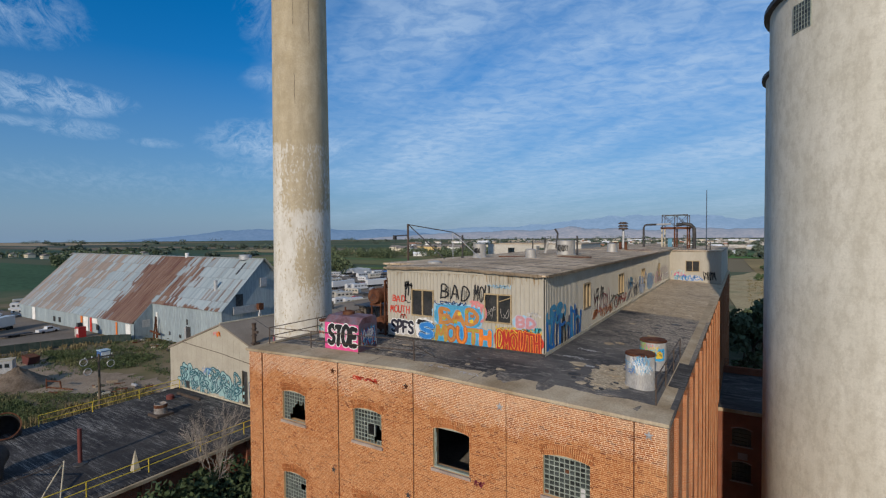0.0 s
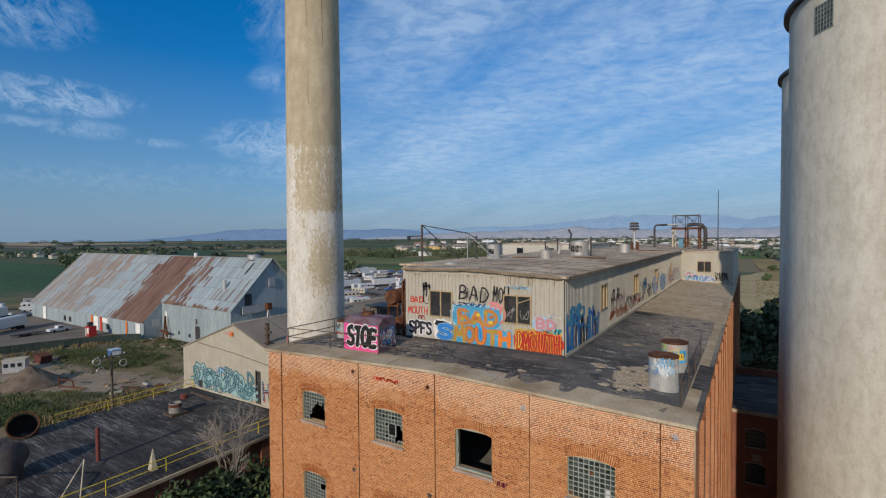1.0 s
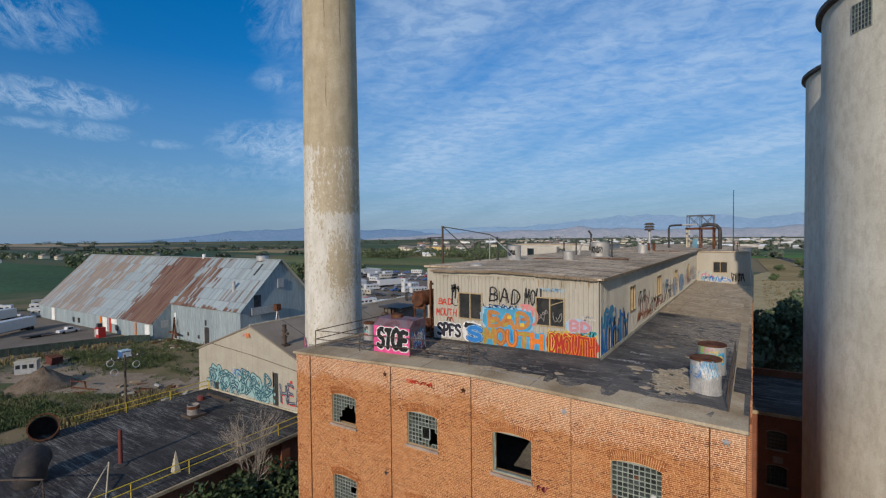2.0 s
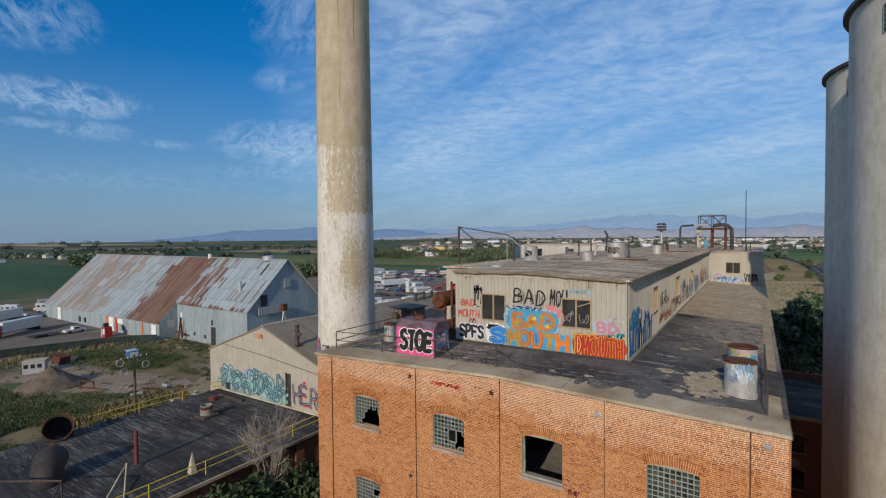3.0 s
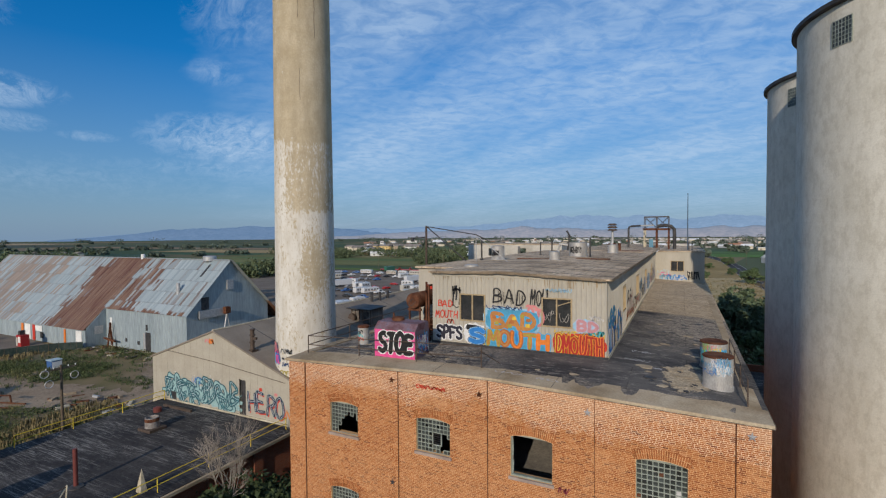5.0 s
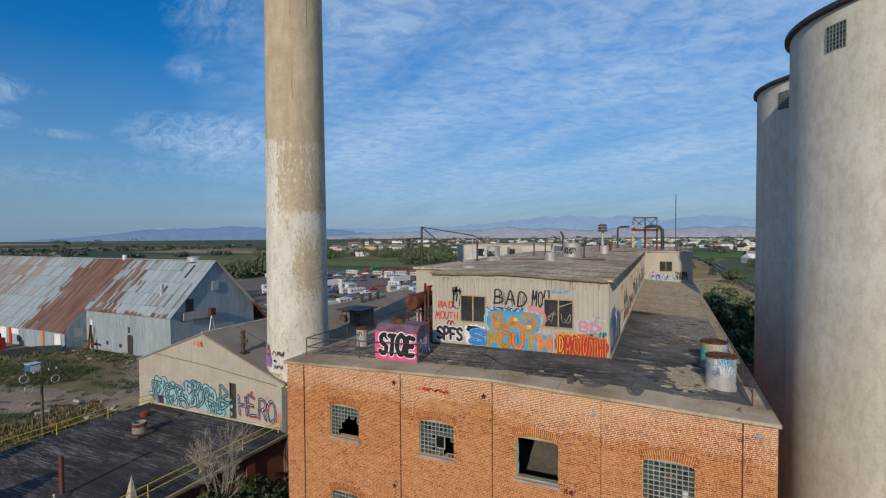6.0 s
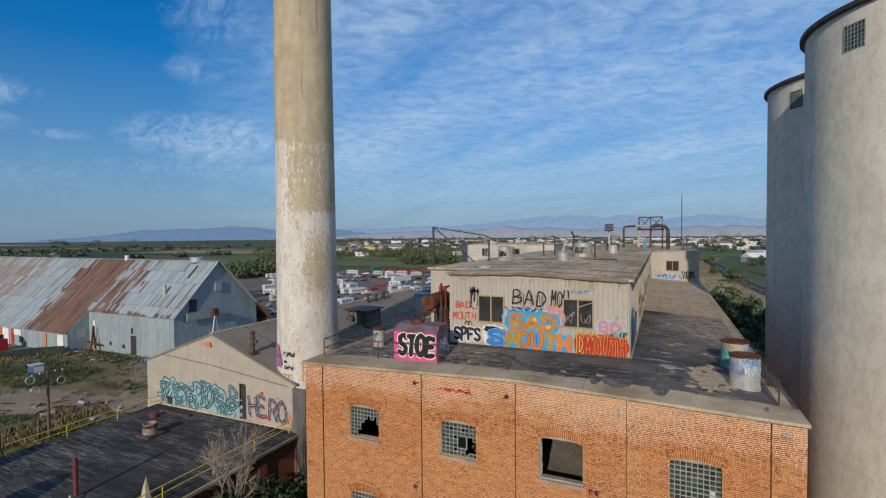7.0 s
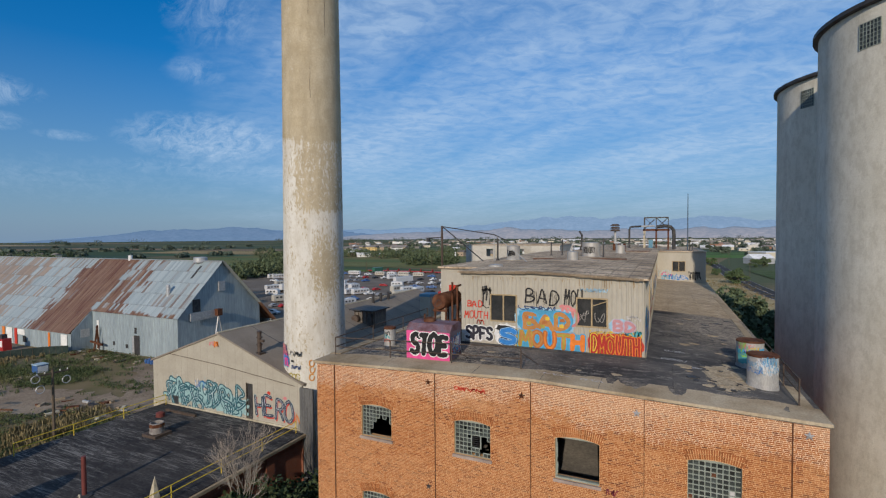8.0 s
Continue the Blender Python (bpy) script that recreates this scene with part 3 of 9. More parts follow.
# tar run out over the coping in ragged tongues: middle, width, reach towards the edge
for k, (x, w, reach) in enumerate(((-9.35, 0.5, 0.85), (-8.45, 1.25, 1.0), (-6.75, 0.75, 1.05), (-10.9, 1.5, 0.35), (-4.6, 2.4, 0.3), (-13.3, 2.0, 0.25))):
    q = random.Random(700 + k)
    edge = [(x + w * (i / 10 - 0.5), COPE + 0.06 - reach * math.sin(math.pi * min(1, max(0, i / 10))) ** 0.5 * q.uniform(0.6, 1.0)) for i in range(11)]
    line = [(px, py, coping_z(px, py) + 0.008) for px, py in edge + [(x + w * 0.5, COPE + 0.1), (x - w * 0.5, COPE + 0.1)]]
    bm = bm_new()
    bm.faces.new([bm.verts.new(p) for p in line])
    bmesh.ops.triangulate(bm, faces=bm.faces)
    ext = bmesh.ops.extrude_face_region(bm, geom=list(bm.faces))
    bmesh.ops.translate(bm, verts=[v for v in ext["geom"] if isinstance(v, bmesh.types.BMVert)], vec=(0, 0, -0.02))
    part("tar_tongue", bm, m_roof, main)
for x, r in ((-23.32, 0.036), (-17.35, 0.027), (-12.63, 0.024), (-7.97, 0.014), (-3.03, 0.026)):
    part("downpipe", tube(bm_new(), [(x, Y0 - 0.012, 0), (x, Y0 - 0.012, top_z(x) - 0.06)], r, 6), m_rust, main)

# penthouse of ribbed sheet
def ribbed(bm, axis, at, out, a0, a1, z0, z1, pitch=0.24, depth=0.035):
    """Ribbed sheet standing on a line; out is the side it faces along axis, +1 or -1."""
    n = max(1, round((a1 - a0) / pitch))
    prof = []
    for i in range(n):
        s = a0 + (a1 - a0) * i / n
        w = (a1 - a0) / n
        prof += [(s, 0), (s + 0.55 * w, 0), (s + 0.65 * w, 1), (s + 0.90 * w, 1)]
    prof.append((a1, 0))
    lo, hi = [], []
    for s, k in prof:
        o = at + out * depth * k
        p = (o, s) if axis == "x" else (s, o)
        lo.append(bm.verts.new((*p, z0)))
        hi.append(bm.verts.new((*p, z1)))
    for i in range(len(lo) - 1):
        bm.faces.new((lo[i], lo[i + 1], hi[i + 1], hi[i]))


def ribbed_wall(bm, axis, at, out, a0, a1, z0, z1, holes=()):
    a = a0
    for h in sorted(holes):
        ribbed(bm, axis, at, out, a, h[0], z0, z1)
        ribbed(bm, axis, at, out, h[0], h[1], z0, h[2])
        ribbed(bm, axis, at, out, h[0], h[1], h[3], z1)
        a = h[1]
    ribbed(bm, axis, at, out, a, a1, z0, z1)


pent = holder("rooftop_penthouse", (PX0, PY0, PBASE), "long beige ribbed-metal penthouse on the factory roof, sprayed with graffiti", "penthouse")
FW = [(-16.19, -14.63, 22.6, 24.15), (-11.45, -9.86, 22.62, 24.17)]
SW = [(29.47, 31.05, 22.6, 24.2), (39.2, 41.3, 22.45, 24.1), (49.2, 51.2, 22.45, 23.9), (60.0, 61.3, 22.4, 23.9)]
pent_front = None
for a0, a1, z0, z1 in ((PX0, FW[0][0], PBASE, CLAD), (FW[0][0], FW[0][1], PBASE, FW[0][2]), (FW[0][0], FW[0][1], FW[0][3], CLAD), (FW[0][1], FW[1][0], PBASE, CLAD),
                       (FW[1][0], FW[1][1], PBASE, FW[1][2]), (FW[1][0], FW[1][1], FW[1][3], CLAD), (FW[1][1], PX1, PBASE, CLAD)):
    bm = bm_new()
    ribbed(bm, "y", PY0, -1, a0, a1, z0, z1)
    sheet_part = part("cladding_sheet" if pent_front else "wall_front", bm, m_beige, pent)
    pent_front = pent_front or sheet_part
part("wall_lining", wall_pieces(bm_new(), "y", PY0 + 0.004, PY0 + 0.14, PX0, PX1, PBASE, CLAD, [(*h, 0) for h in FW]), m_beige, pent)
part("gable_strip", prism(bm_new(), [(PX0, CLAD), (PX1, CLAD), (PX1, pent_z(PX1)), (-13.6, pent_z(-13.6)), (PX0, pent_z(PX0))], "y", PY0 - 0.03, PY0 + 0.1), m_beige, pent)
bm = bm_new()
ribbed_wall(bm, "x", PX1, 1, PY0 + 0.05, 70.4, PBASE, CLAD, SW)
pent_side = part("wall_side", bm, m_beige, pent)
part("wall_lining", wall_pieces(bm_new(), "x", PX1 - 0.14, PX1 - 0.004, PY0 + 0.15, 70.4, PBASE, CLAD + 0.02, [(*h, 0) for h in SW]), m_beige, pent)
part("wall_far_side", box(bm_new(), PX0, PY0 + 0.15, PBASE, PX0 + 0.12, 26.4, PTOP - 0.02), m_beige, pent)
part("wall_back", box(bm_new(), PX0 + 0.15, 66.7, PBASE, PX1 - 0.15, 70.4, PTOP - 0.05), m_beige, pent)
part("wall_wing", box(bm_new(), -21.0, 26.4, PBASE - 0.4, PX0 + 0.12, 26.55, PTOP - 0.08), m_beige, pent)
part("wall_wing_side", box(bm_new(), -21.0, 26.56, PBASE - 0.6, -20.85, 60, PTOP - 0.08), m_beige, pent)
part("inner_partition", box(bm_new(), PX0 + 0.14, PY0 + 5, PBASE, PX1 - 0.16, PY0 + 5.1, PTOP - 0.1), m_inside, pent)
def felt_extra(n, l, vec, col, b):
    x, y, z = nsplit(n, l, vec)
    cb = n.new("ShaderNodeCombineXYZ")
    l.new(nmath(n, l, "ADD", x, nmath(n, l, "MULTIPLY", nnoise(n, l, vec, 0.8, 3), 0.12)), cb.inputs[1])
    l.new(nmath(n, l, "ADD", y, nmath(n, l, "MULTIPLY", nnoise(n, l, vec, 0.9, 3, shift=5.0), 0.12)), cb.inputs[0])
    t = n.new("ShaderNodeTexBrick")
    for k, v in (("Scale", 1.0), ("Brick Width", 5.2), ("Row Height", 0.98), ("Mortar Size", 0.03), ("Mortar Smooth", 0.3)):
        t.inputs[k].default_value = v
    t.inputs["Color1"].default_value, t.inputs["Color2"].default_value = (0, 0, 0, 1), (1, 1, 1, 1)
    l.new(cb.outputs[0], t.inputs["Vector"])
    col = nmix(n, l, nmath(n, l, "MULTIPLY", nsplit(n, l, t.outputs["Color"])[0], 0.35), col, (0.30, 0.245, 0.185))
    col = nmix(n, l, nramp(n, l, nnoise(n, l, vec, 1.6, 9, 0.75, shift=8.0), [(0.55, 0.0), (0.61, 0.7)]), col, (0.17, 0.135, 0.10))
    return nmix(n, l, nmath(n, l, "MULTIPLY", t.outputs["Fac"], 0.6), col, (0.10, 0.08, 0.06))


m_proof = mat("penthouse_roof", [(0.31, 0.235, 0.16), (0.52, 0.405, 0.285), (0.63, 0.505, 0.37)], 0.5, 0.9, bump=0.12, bump_scale=7, grain=0.45, extra=felt_extra,
              stretch=(1, 0.6, 1))
bm = bm_new()
ROOF_X = (PX0 - 0.15, -13.6, PX1 + 0.2)
prism(bm, [(x, pent_z(x)) for x in ROOF_X] + [(x, pent_z(x) + 0.09) for x in ROOF_X[::-1]], "y", PY0 - 0.22, 58)
prism(bm, [(x, pent_z(x) - 0.05) for x in ROOF_X] + [(x, pent_z(x) + 0.12) for x in ROOF_X[::-1]], "y", 58, 99)
box(bm, -21.15, 26.2, PTOP - 0.05, PX0 - 0.16, 61, PTOP + 0.07)
pent_roof = part("roof", bm, m_proof, pent, "dusty brown felt roof with tarred seams")
for k in range(26):
    y = PY0 + 1.2 + k * 3.0
    if y < 97:
        o = 0.09 if y < 57.5 else 0.12
        part("roof_seam", prism(bm_new(), [(x, pent_z(x) + o - 0.005) for x in ROOF_X] + [(x, pent_z(x) + o + 0.012) for x in ROOF_X[::-1]], "y", y, y + 0.12), m_steel_dark, pent)

# block at the far end of the roof
PH2Y = 70.5
ph2 = holder("roof_stair_block", (PX1, PH2Y, PBASE), "beige block at the far end of the factory roof", "penthouse")
bm = wall_pieces(bm_new(), "y", PH2Y, PH2Y + 0.2, PX1 + 0.01, -2.15, PBASE - 0.62, 24.98, [(-6.25, -4.6, 22.3, 23.75, 0)])
ph2_front = part("wall_front", bm, m_beige, ph2)
part("wall_side", box(bm_new(), -2.35, PH2Y + 0.21, PBASE - 0.62, -2.15, 99, 24.98), m_beige, ph2)
part("roof", box(bm_new(), PX1 + 0.26, PH2Y - 0.15, 24.985, -2.0, 99, 25.1), m_proof, ph2)

# ---- silos ----
def silo_extra(n, l, vec, col, b):
    x, y, z = nsplit(n, l, vec)
    ring = nramp(n, l, nmath(n, l, "FRACT", nmath(n, l, "DIVIDE", z, 1.22)), [(0.0, 0.93), (0.04, 1.0), (0.96, 1.0), (1.0, 0.95)])
    streak = nramp(n, l, nnoise(n, l, vec, 1.1, 7, 0.6, stretch=(1, 1, 0.05)), [(0.38, 0.88), (0.58, 1.0)])
    pale = nramp(n, l, nnoise(n, l, vec, 0.25, 6, 0.6, stretch=(1, 1, 0.6)), [(0.3, 0.9), (0.7, 1.0)])
    f = nmath(n, l, "MULTIPLY", nmath(n, l, "MULTIPLY", ring, streak), pale)
    f = nmath(n, l, "MULTIPLY", f, nramp(n, l, nnoise(n, l, vec, 2.2, 10, 0.75, stretch=(1, 1, 0.5), shift=3.0), [(0.40, 0.74), (0.54, 1.0)]))
    return nmix(n, l, f, (0.24, 0.20, 0.14), col)


m_silo = mat("silo_concrete", [(0.59, 0.565, 0.485), (0.68, 0.655, 0.575)], 0.4, 0.9, bump=0.25, bump_scale=12, grain=0.07, extra=silo_extra)
SR, STOP = 6.7, 39.45
for i, (cx, cy) in enumerate(((8.07, 33.45), (8.32, 46.88), (22.2, 33.45), (22.2, 46.88))):
    s = holder("concrete_silo", (cx, cy, 0), "tall cream concrete sugar silo, stained and unpainted", "silo", "row of silos")
    smooth(part("shell", lathe(bm_new(), cx, cy, [(0, SR), (STOP, SR)], 96), m_silo, s), 30)
    bm = lathe(bm_new(), cx, cy, [(STOP - 0.05, SR + 0.1), (STOP, SR + 0.28), (STOP + 0.22, SR + 0.28), (STOP + 0.55, SR - 1.0), (STOP + 0.9, 0.6)], 96)
    smooth(part("roof_rim", bm, m_steel_dark, s, "dark metal roof rim"), 30)

# ---- chimney ----
def chimney_extra(n, l, vec, col, b):
    x, y, z = nsplit(n, l, vec)

    def M(op, a, c=None):
        return nmath(n, l, op, a, c)
    fine = nnoise(n, l, vec, 5.5, 9, 0.8, stretch=(1, 1, 0.42))
    broad = nnoise(n, l, vec, 0.6, 4, 0.6, stretch=(1, 1, 0.5), shift=2.0)
    drip = nnoise(n, l, vec, 3.0, 5, 0.6, stretch=(1, 1, 0.05), shift=7.0)
    # u runs round the shaft, from -1 on its south-west flank to 1 on its north-east flank
    u = M("DIVIDE", M("ADD", M("MULTIPLY", M("ADD", x, 38.3), 0.73), M("MULTIPLY", M("SUBTRACT", y, 34.25), 0.69)), 2.75)
    wear = M("ADD", M("MULTIPLY", M("SUBTRACT", M("ADD", M("ADD", M("MULTIPLY", fine, 0.7), M("MULTIPLY", broad, 0.15)), M("MULTIPLY", drip, 0.15)), 0.5), 1.9), 0.5)
    # lower lift: white but for one worn field
    du, dz2 = M("DIVIDE", M("SUBTRACT", u, 0.38), 0.62), M("DIVIDE", M("SUBTRACT", z, 24.8), 4.6)
    field = M("SUBTRACT", 1.0, M("ADD", M("MULTIPLY", du, du), M("MULTIPLY", dz2, dz2)))
    low = M("ADD", M("MULTIPLY", M("MAXIMUM", field, 0.0), 0.20), 0.41)
    # middle lift: white on the flank only
    mid = nramp(n, l, M("ADD", M("MULTIPLY", u, 0.5), 0.5), [(0.14, 0.44), (0.34, 0.56), (0.5, 0.60), (0.8, 0.57), (0.95, 0.53)])
    # the top of the middle lift fades in ragged patches
    fade = nramp(n, l, M("DIVIDE", M("SUBTRACT", z, 33.0), 4.0), [(0.0, 0.0), (0.55, -0.02), (0.8, 0.0), (1.0, 0.12)])
    upper = nramp(n, l, M("DIVIDE", z, 60.0), [(0.4955, 0.0), (0.4965, 1.0)])
    top = nramp(n, l, M("DIVIDE", z, 60.0), [(0.603, 0.0), (0.612, 1.0)])
    thr = M("ADD", M("MULTIPLY", low, M("SUBTRACT", 1.0, upper)), M("MULTIPLY", M("ADD", mid, fade), upper))
    thr = M("ADD", thr, M("MULTIPLY", top, 0.10))
    paintm = nramp(n, l, M("ADD", M("SUBTRACT", wear, thr), 0.5), [(0.485, 0.0), (0.515, 1.0)])
    ring = nramp(n, l, M("FRACT", M("DIVIDE", z, 2.35)), [(0.0, 0.84), (0.02, 1.0), (1.0, 0.97)])
    stain = nramp(n, l, nnoise(n, l, vec, 1.4, 9, 0.7, stretch=(1, 1, 0.25), shift=5), [(0.3, 0.66), (0.6, 1.0)])
    base = nmix(n, l, M("MULTIPLY", ring, stain), (0.17, 0.135, 0.085), col)
    base = nmix(n, l, nramp(n, l, nnoise(n, l, vec, 2.0, 8, 0.7, stretch=(1, 1, 1.6), shift=9), [(0.58, 0.0), (0.68, 0.5)]), base, (0.50, 0.45, 0.35))
    dirty = nmix(n, l, nramp(n, l, nnoise(n, l, vec, 1.2, 9, 0.75, stretch=(1, 1, 0.3), shift=3), [(0.42, 0.0), (0.66, 0.65)]), (0.62, 0.60, 0.55), (0.42, 0.38, 0.31))
    return nmix(n, l, paintm, base, dirty)


m_chim = mat("chimney_concrete", [(0.41, 0.345, 0.235), (0.49, 0.42, 0.305)], 0.5, 0.9, bump=0.3, bump_scale=9, grain=0.14, extra=chimney_extra)
CX, CY = -38.3, 34.25
chim = holder("factory_chimney", (CX, CY, 0), "tall tapering concrete chimney with peeling white paint", "chimney")
smooth(part("shaft", lathe(bm_new(), CX, CY, [(0, 3.15), (12, 3.0), (20, 2.87), (50, 2.66), (68, 2.5)], 72, cap_top=False), m_chim, chim), 30)
smooth(part("flue_lining", lathe(bm_new(), CX, CY, [(66, 2.2), (68, 2.25), (68.01, 2.5)], 48, cap_top=False), m_steel_dark, chim), 30)

# ---- shed with the gable ----
m_shedroof = mat("shed_roof_felt", [(0.20, 0.17, 0.14), (0.26, 0.225, 0.185)], 0.3, 0.9, bump=0.2, bump_scale=8, grain=0.1)
SX0, SX1, SY0, SY1, SRX, SRZ, SE = -58.1, -37.4, 31.2, 74.0, -48.0, 17.65, 14.05
shed = holder("gabled_shed", (SX0, SY0, 0), "cream gabled industrial shed with graffiti along its front", "shed")
bm = bm_new()
prism(bm, [(SX0, 0), (-44.25, 0), (-44.25, 9.6), (-44.25, 13.2), (-44.25, SRZ - (SRX - -44.25) * -0.34 - 0.0), (SRX, SRZ), (SX0, SE)], "y", SY0, SY0 + 0.3)
prism(bm, [(-43.45, 0), (SX1, 0), (SX1, SE - 0.2), (-43.45, SRZ - 0.34 * 4.55)], "y", SY0, SY0 + 0.3)
prism(bm, [(-44.25, 13.2), (-43.45, 13.2), (-43.45, SRZ - 0.34 * 4.55), (-44.25, SRZ - 0.34 * 3.75)], "y", SY0, SY0 + 0.3)
prism(bm, [(-44.25, 0), (-43.45, 0), (-43.45, 9.7), (-44.25, 9.7)], "y", SY0, SY0 + 0.3)
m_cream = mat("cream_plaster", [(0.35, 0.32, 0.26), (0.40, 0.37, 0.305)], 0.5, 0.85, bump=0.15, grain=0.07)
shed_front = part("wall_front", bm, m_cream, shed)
part("wall_east", box(bm_new(), SX1 - 0.25, SY0 + 0.31, 0, SX1, SY1, SE - 0.3), m_galv, shed)
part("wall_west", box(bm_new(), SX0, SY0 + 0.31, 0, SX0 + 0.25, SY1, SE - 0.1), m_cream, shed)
bm = bm_new()
prism(bm, [(SX0 - 0.25, SE - 0.06), (SRX, SRZ + 0.02), (SX1 + 0.3, SE - 0.25), (SX1 + 0.3, SE - 0.08), (SRX, SRZ + 0.19), (SX0 - 0.25, SE + 0.11)], "y", SY0 - 0.12, SY1)
part("roof", bm, m_shedroof, shed)
bm = bm_new()
prism(bm, [(SX0, 0), (SX1, 0), (SX1, SE - 0.3), (SRX, SRZ), (SX0, SE - 0.1)], "y", SY1 - 0.3, SY1 - 0.01)
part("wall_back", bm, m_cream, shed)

bm = box(bm_new(), SX1 + 0.002, SY0 - 0.3, 0, -35.9, SY0 - 0.15, 13.7)
ribbed(bm, "y", SY0 - 0.304, -1, SX1 + 0.002, -35.9, 0, 13.7, 0.3, 0.03)
part("side_screen", bm, mat("dark_sheet", [(0.10, 0.10, 0.10), (0.17, 0.165, 0.155)], 0.8, 0.7, stretch=(1, 1, 0.2)), shed, "dark weathered corrugated screen")

# ---- low building with the black roof ----
def low_roof_extra(n, l, vec, col, b):
    soot = nramp(n, l, nnoise(n, l, vec, 0.13, 4, 0.6, shift=8.0), [(0.46, 1.0), (0.62, 0.25)])
    s = nramp(n, l, nnoise(n, l, vec, 0.7, 9, 0.72, stretch=(0.28, 1.6, 1)), [(0.42, 0.0), (0.58, 1.0)])
    fine = nramp(n, l, nnoise(n, l, vec, 3.4, 10, 0.78, stretch=(0.16, 2.4, 1), shift=4.0), [(0.51, 0.0), (0.54, 1.0)])
    flake = nramp(n, l, nnoise(n, l, vec, 8.0, 6, 0.7, stretch=(0.35, 1.6, 1), shift=1.0), [(0.56, 0.0), (0.60, 1.0)])
    worn = nmath(n, l, "MULTIPLY", s, nmath(n, l, "ADD", nmath(n, l, "MULTIPLY", nmath(n, l, "MAXIMUM", fine, nmath(n, l, "MULTIPLY", flake, 0.6)), 0.55), 0.03))
    return nmix(n, l, nmath(n, l, "MULTIPLY", worn, soot), col, (0.34, 0.325, 0.30))


m_lowroof = mat("black_felt_roof", [(0.028, 0.028, 0.031), (0.06, 0.057, 0.056)], 0.25, 0.9, bump=0.15, bump_scale=6, grain=0.3, extra=low_roof_extra)
LX0, LX1, LY0, LY1, LZ = -56.0, -37.2, -26.0, 31.18, 9.6
lowb = holder("low_brick_building", (LX0, LY0, 0), "low dark-red brick building with a flat black roof", "building")
part("roof", box(bm_new(), LX0 - 0.25, LY0 - 0.2, LZ - 0.25, LX1 + 0.3, LY1, LZ), m_lowroof, lowb, "weathered black felt roof")
part("wall_east", box(bm_new(), LX1 - 0.4, LY0, 0, LX1, LY1, LZ - 0.255), m_brick_red, lowb)
part("wall_west", box(bm_new(), LX0, LY0, 0, LX0 + 0.4, LY1, LZ - 0.255), m_brick_red, lowb)
part("wall_front", box(bm_new(), LX0 + 0.41, LY0, 0, LX1 - 0.41, LY0 + 0.4, LZ - 0.255), m_brick_red, lowb)
for y in np.arange(-22, 31, 4.4):
    part("pilaster", box(bm_new(), LX1 + 0.002, y, 0, LX1 + 0.2, y + 0.9, LZ - 0.26), m_brick_red, lowb)
part("gutter", box(bm_new(), LX1 + 0.302, LY0, LZ - 0.3, LX1 + 0.5, LY1, LZ - 0.06), m_coping, lowb)

# ---- annex between the factory and the silos ----
annex = holder("brick_annex", (X1, 54.2, 0), "low brick annex in shade between factory and silos", "building")
bm = wall_pieces(bm_new(), "y", 54.2, 54.6, X1 + 0.17, 8.0, 0, 9.9, [(-0.6, 1.0, 6.7, 8.2, 0.2), (-0.6, 1.0, 3.2, 4.9, 0.2)])
part("wall_front", bm, m_brick_red, annex)
part("roof", box(bm_new(), X1 + 0.17, 54.0, 9.9, 8.0, 69.0, 10.1), m_lowroof, annex)
part("wall_back", box(bm_new(), X1 + 0.17, 68.5, 0, 8.0, 68.9, 10.9), m_brick_red, annex)

